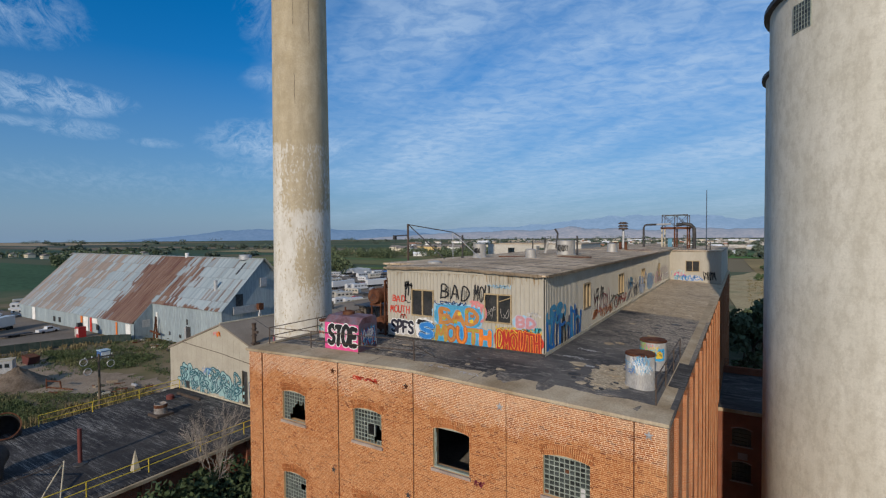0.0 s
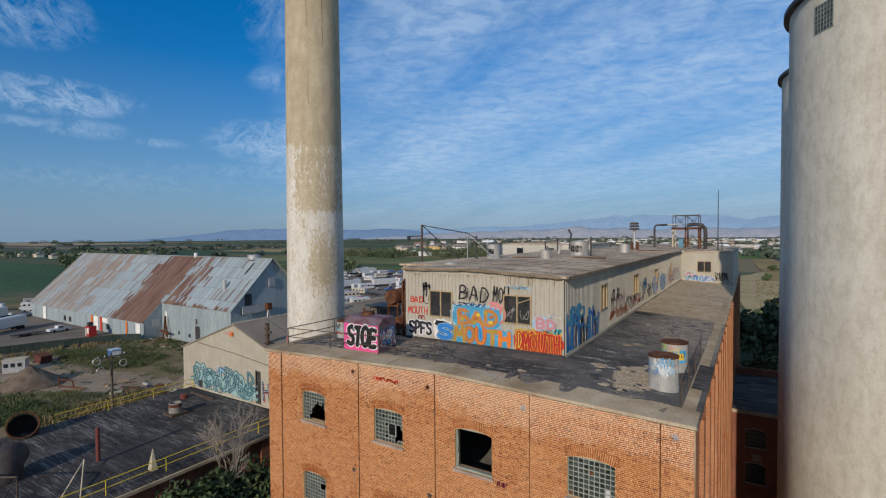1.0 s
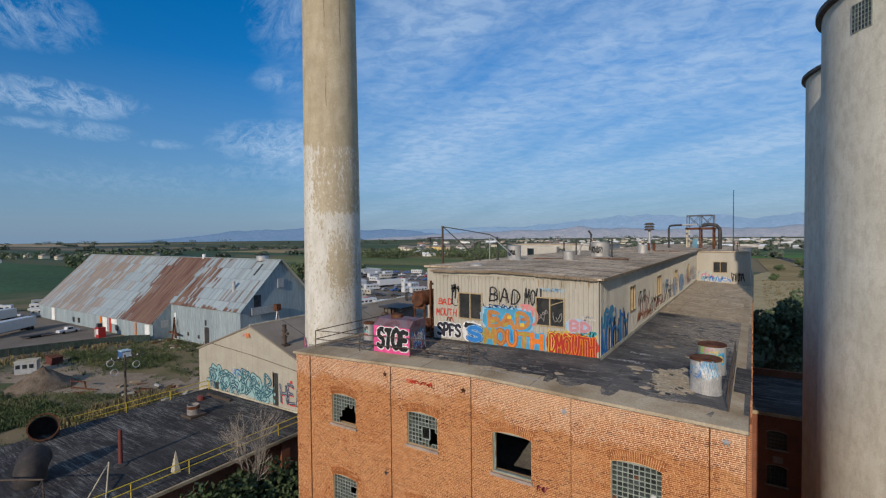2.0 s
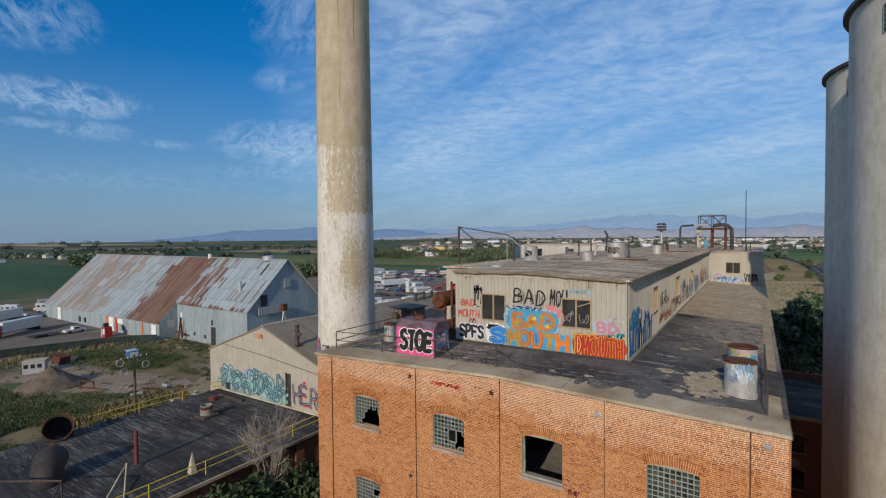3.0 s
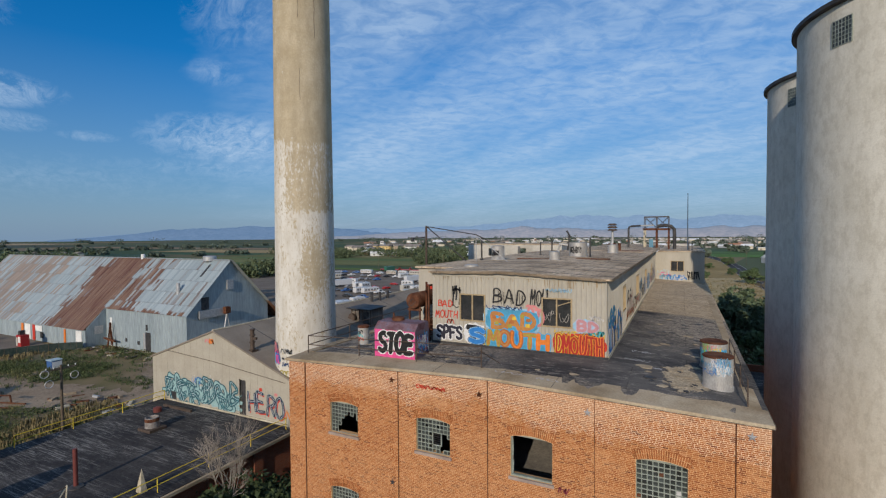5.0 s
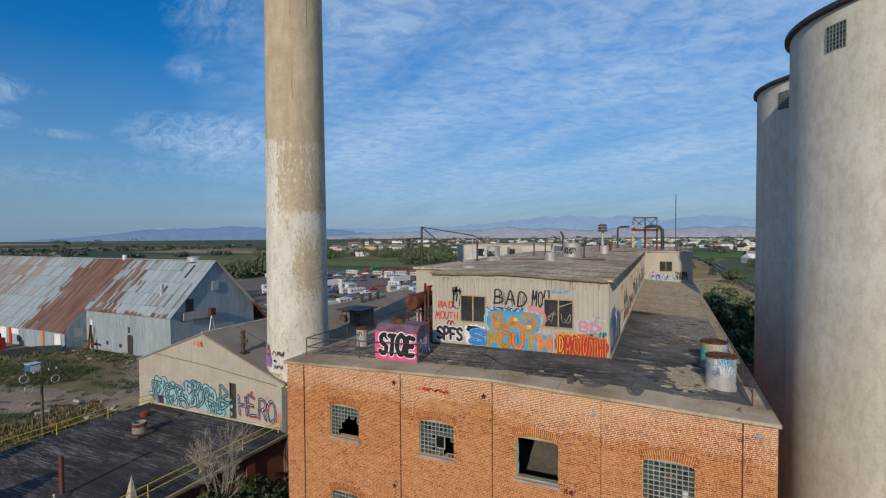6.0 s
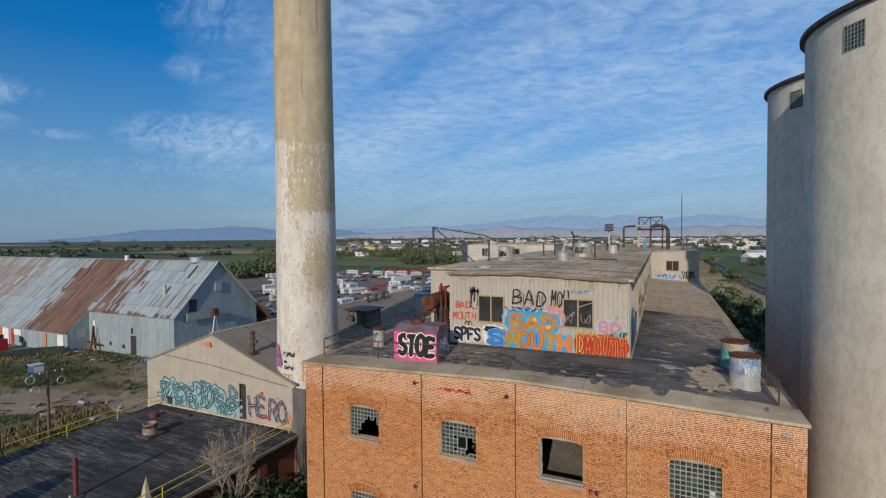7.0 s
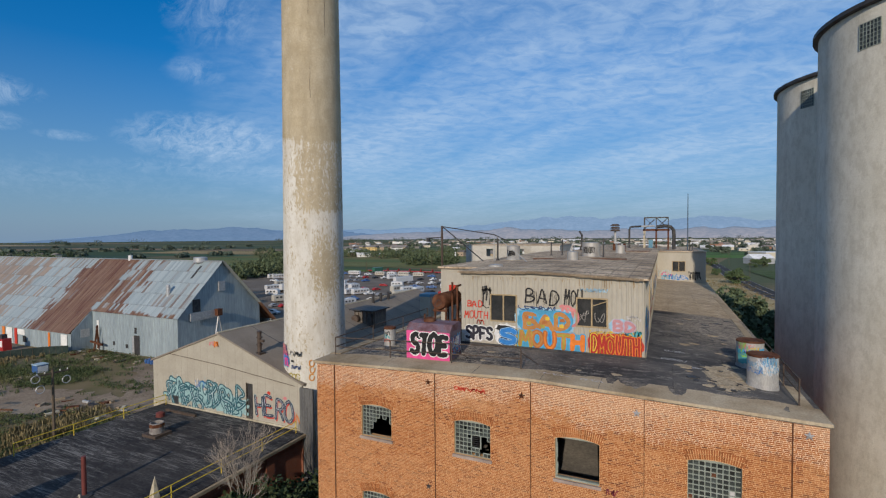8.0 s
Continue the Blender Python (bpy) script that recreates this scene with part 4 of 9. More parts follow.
# ---- great barn ----
def barn_roof_extra(n, l, vec, col, b):
    x, y, z = nsplit(n, l, vec)
    isl = n.new("ShaderNodeNewGeometry").outputs["Random Per Island"]
    zone = nnoise(n, l, vec, 0.045, 3, 0.5, stretch=(1, 0.15, 0.15), shift=3.0)
    u = nmath(n, l, "DIVIDE", nmath(n, l, "ADD", nmath(n, l, "ADD", x, 230.0), nmath(n, l, "MULTIPLY", nmath(n, l, "SUBTRACT", nnoise(n, l, vec, 0.12, 3, 0.6, stretch=(0.6, 1.5, 1.5), shift=8.0), 0.5), 9.0)), 125.0)
    band = nramp(n, l, u, [(0.0, 0.55), (0.14, 0.5), (0.2, 0.3), (0.24, 0.62), (0.43, 0.6), (0.47, 0.15), (0.59, 0.15), (0.615, 0.75), (0.66, 0.95), (0.735, 0.9), (0.755, 0.25), (0.78, 0.62), (0.82, 0.55), (0.84, 0.12), (1.0, 0.1)])
    k = nmath(n, l, "ADD", nmath(n, l, "ADD", nmath(n, l, "MULTIPLY", isl, 0.62), nmath(n, l, "MULTIPLY", zone, 0.35)), nmath(n, l, "MULTIPLY", band, 0.75))
    k = nmath(n, l, "ADD", k, nmath(n, l, "MULTIPLY", nramp(n, l, u, [(0.735, 0.0), (0.75, 1.0)]), nramp(n, l, nmath(n, l, "DIVIDE", z, 20.0), [(0.47, 0.45), (0.52, 0.0)])))
    rust = nramp(n, l, k, [(0.74, 0.0), (0.90, 1.0)])
    streak = nnoise(n, l, vec, 0.9, 6, 0.6, stretch=(1.5, 0.12, 0.12))
    rustc = nmix(n, l, nramp(n, l, streak, [(0.35, 0.0), (0.65, 1.0)]), (0.11, 0.045, 0.028), (0.24, 0.155, 0.105))
    steel = nmix(n, l, nramp(n, l, nmath(n, l, "FRACT", nmath(n, l, "MULTIPLY", isl, 7.3)), [(0.0, 0.0), (1.0, 1.0)]), (0.26, 0.31, 0.325), (0.355, 0.41, 0.425))
    tan = nmix(n, l, isl, (0.20, 0.15, 0.115), (0.32, 0.26, 0.21))
    rustc = nmix(n, l, nramp(n, l, u, [(0.50, 0.0), (0.58, 1.0)]), tan, rustc)
    seam = nramp(n, l, nmath(n, l, "FRACT", nmath(n, l, "DIVIDE", nmath(n, l, "SUBTRACT", 80.7, y), 2.55)), [(0.0, 0.7), (0.04, 1.0), (0.96, 1.0), (1.0, 0.7)])
    out = nmix(n, l, rust, steel, rustc)
    return nmix(n, l, seam, (0.09, 0.075, 0.065), out)


m_barnroof = mat("rusting_roof_sheets", [(0.3, 0.3, 0.3), (0.4, 0.4, 0.4)], 0.3, 0.55, metal=0.15, bump=0.1, extra=barn_roof_extra)
m_barnwall = mat("grey_barn_sheet", [(0.235, 0.285, 0.31), (0.33, 0.39, 0.415)], 0.25, 0.6, metal=0.15, bump=0.1, stretch=(1, 1, 0.15), grain=0.2)
BX0, BX1, BXA, BRY, BRZ = -216.0, -105.0, -136.5, 80.7, 21.6
barn = holder("storage_barn", (BX1, BRY, 0), "huge old storage barn of grey corrugated steel with a rusting roof", "barn")


def roof_z(y):
    return BRZ - abs(y - BRY) * 1.0


bm = bm_new()
rnd = random.Random(5)
x = BX0
while x < BX1:
    x1 = min(x + 0.8, BX1 + 0.3)
    low = 68.5 if x1 > BXA else 63.6
    y = BRY
    while y > low + 0.05:
        y1 = max(low, y - 2.55)
        o = 0.02 + rnd.random() * 0.05
        # each sheet laps over the next lower one, with a slight roll across
        a, c = rnd.random() * 0.03, rnd.random() * 0.03
        vs = [bm.verts.new(p) for p in ((x, y, roof_z(y) + o + a), (x + 0.4, y, roof_z(y) + o + 0.06), (x1 + 0.02, y, roof_z(y) + o + c),
                                        (x1 + 0.02, y1 - 0.1, roof_z(y1) - 0.08 + o + c + 0.04), (x + 0.4, y1 - 0.1, roof_z(y1) - 0.08 + o + 0.1), (x, y1 - 0.1, roof_z(y1) - 0.08 + o + a + 0.04))]
        bm.faces.new((vs[0], vs[1], vs[4], vs[5]))
        bm.faces.new((vs[1], vs[2], vs[3], vs[4]))
        y = y1
    x += 0.8
for a, c in ((BX0, BX1),):
    for x in np.arange(a, c, 2.0):
        quad(bm, (x, BRY, BRZ), (x + 2.02, BRY, BRZ), (x + 2.02, 97.9, roof_z(97.9)), (x, 97.9, roof_z(97.9)))
part("roof", bm, m_barnroof, barn, "patchwork of grey and rusty roof sheets")
bm = bm_new()
prism(bm, [(68.8, 0), (92.6, 0), (92.6, roof_z(92.6) - 0.1), (BRY, BRZ - 0.1), (68.8, roof_z(68.8) - 0.1)], "x", BX1 - 0.5, BX1 - 0.3)
part("wall_gable", bm, m_barnwall, barn, "shaded gable wall of grey sheet")
bm = box(bm_new(), BXA, 68.8, 0, BX1 - 0.51, 69.0, 9.3)
ribbed(bm, "y", 68.796, -1, BXA, BX1 - 0.3, 0, 9.4, 0.8, 0.05)
part("wall_annex", bm, m_barnwall, barn)
bm = box(bm_new(), BX0, 63.9, 0, BXA - 0.2, 64.1, 4.5)
ribbed(bm, "y", 63.896, -1, BX0, BXA, 0, 4.5, 0.8, 0.05)
part("wall_long", bm, m_barnwall, barn)
bm = bm_new()
prism(bm, [(64.11, 0), (68.79, 0), (68.79, roof_z(68.8) - 0.1), (64.11, roof_z(64.1) - 0.1)], "x", BXA - 0.2, BXA)
part("wall_return", bm, m_barnwall, barn)
part("wall_end", prism(bm_new(), [(64.2, 0), (97, 0), (97, 5), (BRY, BRZ - 0.2), (64.2, 5)], "x", BX0, BX0 + 0.2), m_barnwall, barn)
part("wall_back", box(bm_new(), BX0, 97, 0, BX1 - 0.6, 97.2, 5), m_barnwall, barn)

# ---- paint marks on walls ----
PAINT = {}


def paint(name, c, rough=0.55):
    if name not in PAINT:
        PAINT[name] = mat("paint_" + name, [tuple(k * 0.8 for k in c), c], 2.5, rough, bump=0, grain=0.12, bump_scale=9)
    return PAINT[name]


BLACK, WHITE = paint("black", (0.018, 0.018, 0.02)), paint("white", (0.72, 0.72, 0.72))
BLUE, SKYB = paint("blue", (0.03, 0.20, 0.55)), paint("sky_blue", (0.06, 0.34, 0.60))
ORANGE, RED = paint("orange", (0.72, 0.20, 0.03)), paint("red", (0.55, 0.045, 0.025))
YELLOW, PINK = paint("yellow", (0.68, 0.46, 0.05)), paint("pink", (0.72, 0.09, 0.28))
TEAL, DTEAL = paint("teal", (0.10, 0.36, 0.38)), paint("dark_teal", (0.02, 0.09, 0.12))
NAVY, ROSE = paint("navy", (0.03, 0.06, 0.16)), paint("rose", (0.60, 0.22, 0.22))
PURPLE, LIME = paint("purple", (0.16, 0.07, 0.22)), paint("lime", (0.25, 0.55, 0.08))


def on_wall(me, side, at, u, z):
    """Lays a flat mesh on a wall: side '-y' faces -y at y = at, '+x' faces +x at x = at."""
    for v in me.vertices:
        a, c, d = v.co
        v.co = (u + a, at - d, z + c) if side == "-y" else (at + d, u + a, z + c)
    return me


def strip(bm, pts, w):
    """A flat painted line in the xy plane."""
    pts = [Vector((p[0], p[1], 0)) for p in pts]
    last = None
    for i, p in enumerate(pts):
        d = pts[min(i + 1, len(pts) - 1)] - pts[max(i - 1, 0)]
        d = d.normalized() if d.length else Vector((1, 0, 0))
        s = Vector((-d.y, d.x, 0)) * w / 2
        pair = (bm.verts.new(p + s), bm.verts.new(p - s))
        if last:
            bm.faces.new((last[0], last[1], pair[1], pair[0]))
        last = pair


def blob(bm, x0, x1, z0, z1, seed, rough=0.12, n=26):
    r = random.Random(seed)
    cx, cz = (x0 + x1) / 2, (z0 + z1) / 2
    vs = []
    for i in range(n):
        a = 2 * math.pi * i / n
        k = 1 + rough * (r.random() * 2 - 1)
        c, s = math.cos(a), math.sin(a)
        q = 1 / max(abs(c), abs(s)) ** 0.6
        vs.append(bm.verts.new((cx + (x1 - x0) / 2 * c * k * q, cz + (z1 - z0) / 2 * s * k * q, 0)))
    bm.faces.new(vs)


def scrawl(w, h, seed, thick, loops=5):
    """One looped hand-sprayed line filling w x h."""
    r = random.Random(seed)
    bm, pts = bm_new(), []
    for k in range(loops):
        c = (k + 0.5) / loops * w
        a, b2, ph, tw = w / loops * r.uniform(0.35, 0.65), h * r.uniform(0.3, 0.5), r.uniform(0, 6), r.choice((1, 2, 2))
        pts += [(c + a * math.cos(t * 0.34 + ph), h / 2 + b2 * math.sin(t * 0.34 * tw + ph * 0.6)) for t in range(r.randint(10, 18))]
    strip(bm, pts, thick)
    return bm


def flat_part(bm, side, at, u, z, m, parent, name="graffiti"):
    me = finish(name, bm, m, False)
    on_wall(me, side, at, u, z)
    return part(name, me, None, parent)


def tag(parent, side, at, u0, u1, z0, z1, m, seed, thick, loops=5):
    flat_part(scrawl(u1 - u0, z1 - z0, seed, thick, loops), side, at, u0, z0, m, parent)


def patch(parent, side, at, u0, u1, z0, z1, m, seed, rough=0.1):
    bm = bm_new()
    blob(bm, 0, u1 - u0, 0, z1 - z0, seed, rough)
    flat_part(bm, side, at, u0, z0, m, parent)


# hand-drawn capitals: each a few strokes in a unit cell, rounded off when drawn
GLYPH = {}
GLYPH["A"] = (((0.02, 0), (0.25, 0.6), (0.5, 1), (0.75, 0.6), (0.98, 0)), ((0.2, 0.36), (0.8, 0.36)))
GLYPH["B"] = (((0.1, 0), (0.1, 0.5), (0.1, 1), (0.6, 0.98), (0.82, 0.77), (0.55, 0.55), (0.2, 0.52)), ((0.2, 0.52), (0.7, 0.48), (0.92, 0.25), (0.65, 0.03), (0.1, 0.02)))
GLYPH["D"] = (((0.1, 0), (0.1, 0.5), (0.1, 1), (0.6, 0.95), (0.95, 0.5), (0.6, 0.04), (0.1, 0)),)
GLYPH["E"] = (((0.9, 0.95), (0.15, 0.97), (0.1, 0.5), (0.12, 0.03), (0.92, 0.05)), ((0.12, 0.5), (0.75, 0.52)))
GLYPH["F"] = (((0.12, 0), (0.12, 0.55), (0.12, 0.97), (0.9, 0.95)), ((0.12, 0.5), (0.72, 0.52)))
GLYPH["H"] = (((0.1, 0), (0.12, 0.5), (0.1, 1)), ((0.9, 0), (0.88, 0.5), (0.9, 1)), ((0.1, 0.48), (0.9, 0.52)))
GLYPH["M"] = (((0.02, 0), (0.1, 0.55), (0.15, 1), (0.5, 0.35), (0.85, 1), (0.9, 0.55), (0.98, 0)),)
GLYPH["O"] = (((0.5, 1), (0.12, 0.8), (0.08, 0.3), (0.5, 0), (0.92, 0.3), (0.88, 0.8), (0.5, 1)),)
GLYPH["P"] = (((0.1, 0), (0.12, 0.5), (0.1, 1), (0.7, 0.95), (0.88, 0.7), (0.6, 0.47), (0.15, 0.48)),)
GLYPH["R"] = (((0.1, 0), (0.12, 0.5), (0.1, 1), (0.7, 0.95), (0.85, 0.72), (0.6, 0.5), (0.2, 0.5)), ((0.45, 0.5), (0.7, 0.25), (0.95, 0)))
GLYPH["S"] = (((0.9, 0.85), (0.6, 1), (0.15, 0.88), (0.2, 0.62), (0.75, 0.42), (0.85, 0.15), (0.45, 0), (0.08, 0.12)),)
GLYPH["T"] = (((0.02, 0.95), (0.5, 0.98), (0.98, 0.95)), ((0.5, 0.95), (0.52, 0.5), (0.5, 0)))
GLYPH["U"] = (((0.1, 1), (0.08, 0.4), (0.3, 0.03), (0.7, 0.03), (0.92, 0.4), (0.9, 1)),)


def rounded(pts, per=5):
    """A smooth line through the points."""
    out = []
    for i in range(len(pts) - 1):
        p0, p1, p2, p3 = (Vector(pts[min(max(k, 0), len(pts) - 1)]) for k in (i - 1, i, i + 1, i + 2))
        for j in range(per):
            t = j / per
            out.append(0.5 * (2 * p1 + (p2 - p0) * t + (2 * p0 - 5 * p1 + 4 * p2 - p3) * t * t + (3 * p1 - p0 - 3 * p2 + p3) * t ** 3))
    return out + [Vector(pts[-1])]


def spray_line(bm, pts, w, r, lift):
    """One sprayed stroke of uneven width with blunt round ends; each step lies a hair over the one before."""
    last, n = None, len(pts)
    for i, p in enumerate(pts):
        d = pts[min(i + 1, n - 1)] - pts[max(i - 1, 0)]
        d = d.normalized() if d.length > 1e-6 else Vector((1, 0))
        k = w / 2 * r.uniform(0.9, 1.1)
        if last is None or i == n - 1:
            fan = [bm.verts.new((p.x + k * math.cos(a), p.y + k * math.sin(a), lift - 0.0006)) for a in np.linspace(0, 2 * math.pi, 11)[:-1]]
            bm.faces.new(fan)
        pair = (bm.verts.new((p.x - d.y * k, p.y + d.x * k, lift)), bm.verts.new((p.x + d.y * k, p.y - d.x * k, lift)))
        if last:
            bm.faces.new((last[0], last[1], pair[1], pair[0]))
        last = pair
        lift += 0.00006
    return lift


def sprayed(parent, side, at, text, u0, u1, z0, z1, layers, tilt=0.0, wild=0.05, seed=0, shift=(0, 0), stack=0.0):
    """A hand-sprayed word; layers (material or one per letter, width of stroke in metres), the lowest first."""
    cell = (u1 - u0) / len(text)
    for i, ch in enumerate(text):
        if ch not in GLYPH:
            continue
        r = random.Random(seed * 31 + i)
        su, sz, lean = r.uniform(0.8, 0.95) * cell, (z1 - z0) * r.uniform(0.92, 1.08), tilt + r.uniform(-wild, wild)
        du, dz = r.uniform(-wild, wild) * cell, r.uniform(-wild, wild) * (z1 - z0)
        lines = []
        for line in GLYPH[ch]:
            pts = [(u * su + lean * v * sz + r.uniform(-wild, wild) * su * 0.6, v * sz + r.uniform(-wild, wild) * sz * 0.4) for u, v in line]
            lines.append(rounded(pts))
        for k, (m, w) in enumerate(layers):
            q, bm, lift = random.Random(seed + i * 7 + k), bm_new(), 0.0
            for pts in lines:
                lift = spray_line(bm, pts, w, q, lift)
            ink = m[i % len(m)] if isinstance(m, (list, tuple)) else m
            step = (0.0045 * k + 0.0009 * (i % 3) + stack * i) * (-1 if side == "-y" else 1)
            flat_part(bm, side, at + step, u0 + cell * i + du + shift[0], z0 + dz + shift[1], ink, parent, "graffiti" if k == len(layers) - 1 else "graffiti_rim")


def loops(parent, side, at, u0, u1, z0, z1, count, layers, seed):
    """Overlapping bent strokes that crowd along a band."""
    r = random.Random(seed)
    for i in range(count):
        w, h = (u1 - u0) / count * 1.7, (z1 - z0) * r.uniform(0.7, 1.0)
        u = u0 + (u1 - u0 - w) * i / max(1, count - 1)
        z = z0 + (z1 - z0 - h) * r.random()
        a0, turn, flip = r.uniform(0, 6.28), r.uniform(3.2, 5.6), r.choice((1, 1, -1))
        pts = [(w * (0.5 + 0.42 * math.cos(a0 + flip * turn * t / 9)), h * (0.5 + 0.45 * math.sin(a0 + flip * turn * t / 9))) for t in range(10)]
        for k, (m, wd) in enumerate(layers):
            bm = bm_new()
            spray_line(bm, rounded(pts, 4), wd, random.Random(seed + i), 0.0)
            step = (0.0045 * k + 0.0009 * (i % 4)) * (-1 if side == "-y" else 1)
            flat_part(bm, side, at + step, u, z, m, parent)


# penthouse front
F = PY0 - 0.042
AMBER = paint("amber", (0.60, 0.24, 0.02))
TAN = paint("tan", (0.46, 0.205, 0.06))
OCHRE, BROWN = paint("ochre", (0.36, 0.30, 0.05)), paint("rust_brown", (0.40, 0.14, 0.04))
MAROON, ICE = paint("dark_maroon", (0.20, 0.02, 0.02)), paint("ice_blue", (0.30, 0.50, 0.66))
CYAN = paint("cyan", (0.07, 0.30, 0.47))
# upper word on a sky-blue cloud edged with navy, white and rose
patch(pent_front, "-y", F + 0.006, -14.75, -11.45, 22.2, 23.52, ICE, 3, 0.04)
loops(pent_front, "-y", F + 0.004, -12.5, -11.3, 22.5, 23.75, 3, [(ROSE, 0.14)], 15)
tag(pent_front, "-y", F + 0.003, -14.6, -12.5, 23.3, 23.62, NAVY, 4, 0.05, 6)
patch(pent_front, "-y", F, -14.62, -11.6, 22.18, 23.4, CYAN, 5, 0.05)
sprayed(pent_front, "-y", F - 0.004, "BAD", -14.25, -11.75, 22.4, 23.16, [(SKYB, 0.36), (TAN, 0.23)], 0.02, 0.05, 3)
for k, (x, z, m) in enumerate(((-13.95, 22.62, OCHRE), (-13.2, 22.5, OCHRE), (-12.95, 22.95, YELLOW), (-12.2, 22.6, YELLOW), (-13.6, 22.95, CYAN), (-12.5, 23.1, OCHRE), (-13.1, 22.75, BROWN), (-12.15, 22.9, BROWN), (-14.1, 22.95, BROWN))):
    patch(pent_front, "-y", F - 0.018 - 0.001 * (k % 3), x - 0.12, x + 0.13, z - 0.1, z + 0.1, m, 40 + k, 0.3)
# lower word
patch(pent_front, "-y", F - 0.002, -14.75, -10.92, 21.25, 22.3, CYAN, 4, 0.04)
sprayed(pent_front, "-y", F - 0.007, "MOUTH", -14.5, -11.0, 21.42, 22.16, [(SKYB, 0.36), ([OCHRE, BROWN, BROWN, TAN, ORANGE], 0.25), ([TAN, TAN, ORANGE, OCHRE, ORANGE], 0.10)], 0.0, 0.04, 8)
for k, x in enumerate((-14.65, -13.75, -12.85, -12.1, -11.75)):
    bm = bm_new()
    spray_line(bm, rounded([(0, 0), (0.04, 0.4), (-0.02, 0.85)]), 0.12, random.Random(k), 0.0)
    flat_part(bm, "-y", F - 0.005, x, 21.35, (OCHRE, CYAN, BLUE)[k % 3], pent_front)
# red word at the corner
patch(pent_front, "-y", F - 0.001, -10.85, -8.17, 21.22, 22.38, RED, 6, 0.05)
sprayed(pent_front, "-y", F - 0.006, "DMOUTH", -10.72, -8.25, 21.34, 22.24, [(MAROON, 0.25), ([YELLOW, AMBER, AMBER, ORANGE, AMBER, ORANGE], 0.185), (paint("deep_red", (0.40, 0.028, 0.02)), 0.10)], 0.0, 0.05, 5)
tag(pent_front, "-y", F - 0.003, -10.8, -8.3, 22.2, 22.5, YELLOW, 18, 0.05, 7)
# thin black word between the windows
sprayed(pent_front, "-y", F - 0.002, "BAD", -14.15, -12.25, 23.72, 24.45, [(BLACK, 0.085)], 0.1, 0.09, 11)
sprayed(pent_front, "-y", F - 0.002, "MOU", -12.05, -11.1, 23.75, 24.5, [(BLACK, 0.075)], 0.03, 0.08, 12)
# red tags by the far window
sprayed(pent_front, "-y", F - 0.002, "BAD", -17.6, -16.6, 23.35, 23.68, [(RED, 0.06)], 0.05, 0.06, 13)
sprayed(pent_front, "-y", F - 0.002, "MOUTH", -17.75, -16.3, 22.72, 23.12, [(RED, 0.055)], 0.05, 0.06, 14)
tag(pent_front, "-y", F - 0.006, -17.0, -16.55, 22.35, 22.65, RED, 11, 0.05, 2)
# black letters with a pale halo and the blue letter beside them
patch(pent_front, "-y", F, -17.85, -15.95, 21.42, 22.3, paint("grey_white", (0.50, 0.49, 0.49)), 7, 0.16)
sprayed(pent_front, "-y", F - 0.004, "SPFS", -17.65, -16.0, 21.55, 22.2, [(WHITE, 0.26), (paint("soot", (0.03, 0.03, 0.045)), 0.17)], 0.03, 0.06, 16)
patch(pent_front, "-y", F - 0.001, -15.95, -14.65, 21.3, 22.5, WHITE, 8, 0.1)
patch(pent_front, "-y", F - 0.004, -15.85, -14.95, 22.12, 22.42, BLACK, 28, 0.2)
sprayed(pent_front, "-y", F - 0.007, "S", -15.6, -14.62, 21.45, 22.12, [(NAVY, 0.36), (ICE, 0.30), (BLUE, 0.24)], 0.0, 0.03, 17)
bm = bm_new()
for k, (a, z0, z1) in enumerate(((0.0, 0.2, 1.35), (0.22, 0.55, 1.4), (0.42, 0.3, 1.3), (0.12, 0.9, 1.38))):
    strip(bm, [(a, z1), (a + 0.03, (z0 + z1) / 2), (a - 0.02, z0)], 0.09)
strip(bm, [(-0.05, 1.1), (0.25, 1.2), (0.5, 1.1)], 0.12)
strip(bm, [(0.0, 0.3), (0.2, 0.12), (0.38, 0.18)], 0.05)
flat_part(bm, "-y", F - 0.004, -16.62, 23.2, BLACK, pent_front)
tag(pent_front, "-y", F - 0.004, -11.3, -9.9, 24.46, 24.66, ICE, 13, 0.035, 8)
patch(pent_front, "-y", F, -9.8, -8.75, 22.4, 23.15, ICE, 9, 0.12)
sprayed(pent_front, "-y", F - 0.004, "BD", -9.6, -8.5, 22.55, 23.0, [(paint("lilac", (0.42, 0.40, 0.50)), 0.24), (paint("dusty_rose", (0.50, 0.24, 0.26)), 0.15)], 0.05, 0.06, 19)
tag(pent_front, "-y", F - 0.003, -9.0, -8.3, 23.1, 23.35, paint("grey_white", (0.50, 0.49, 0.49)), 20, 0.04, 4)
tag(pent_front, "-y", F - 0.008, -9.1, -8.25, 22.3, 22.6, paint("turquoise", (0.05, 0.42, 0.5)), 14, 0.06, 5)
bm = bm_new()
rr = random.Random(21)
for k in range(26):
    a = rr.uniform(0, 2.8)
    strip(bm, [(a, rr.uniform(0.5, 0.72)), (a + 0.01, rr.uniform(-0.15, 0.2))], 0.022)
flat_part(bm, "-y", F - 0.003, -14.2, 23.7, BLACK, pent_front, "paint_drips")["kind"] = "stuff"
# tide line of dirt and drips below the eave
bm = bm_new()
for k in range(60):
    a = rr.uniform(0, 9.6)
    strip(bm, [(a, 0), (a + 0.01, -rr.uniform(0.05, 0.5 if a > 6.2 else 0.25))], rr.uniform(0.01, 0.025))
flat_part(bm, "-y", F - 0.001, PX0 + 0.1, CLAD - 0.01, paint("rust_stain", (0.30, 0.20, 0.10)), pent_front, "rust_stain")["kind"] = "stuff"

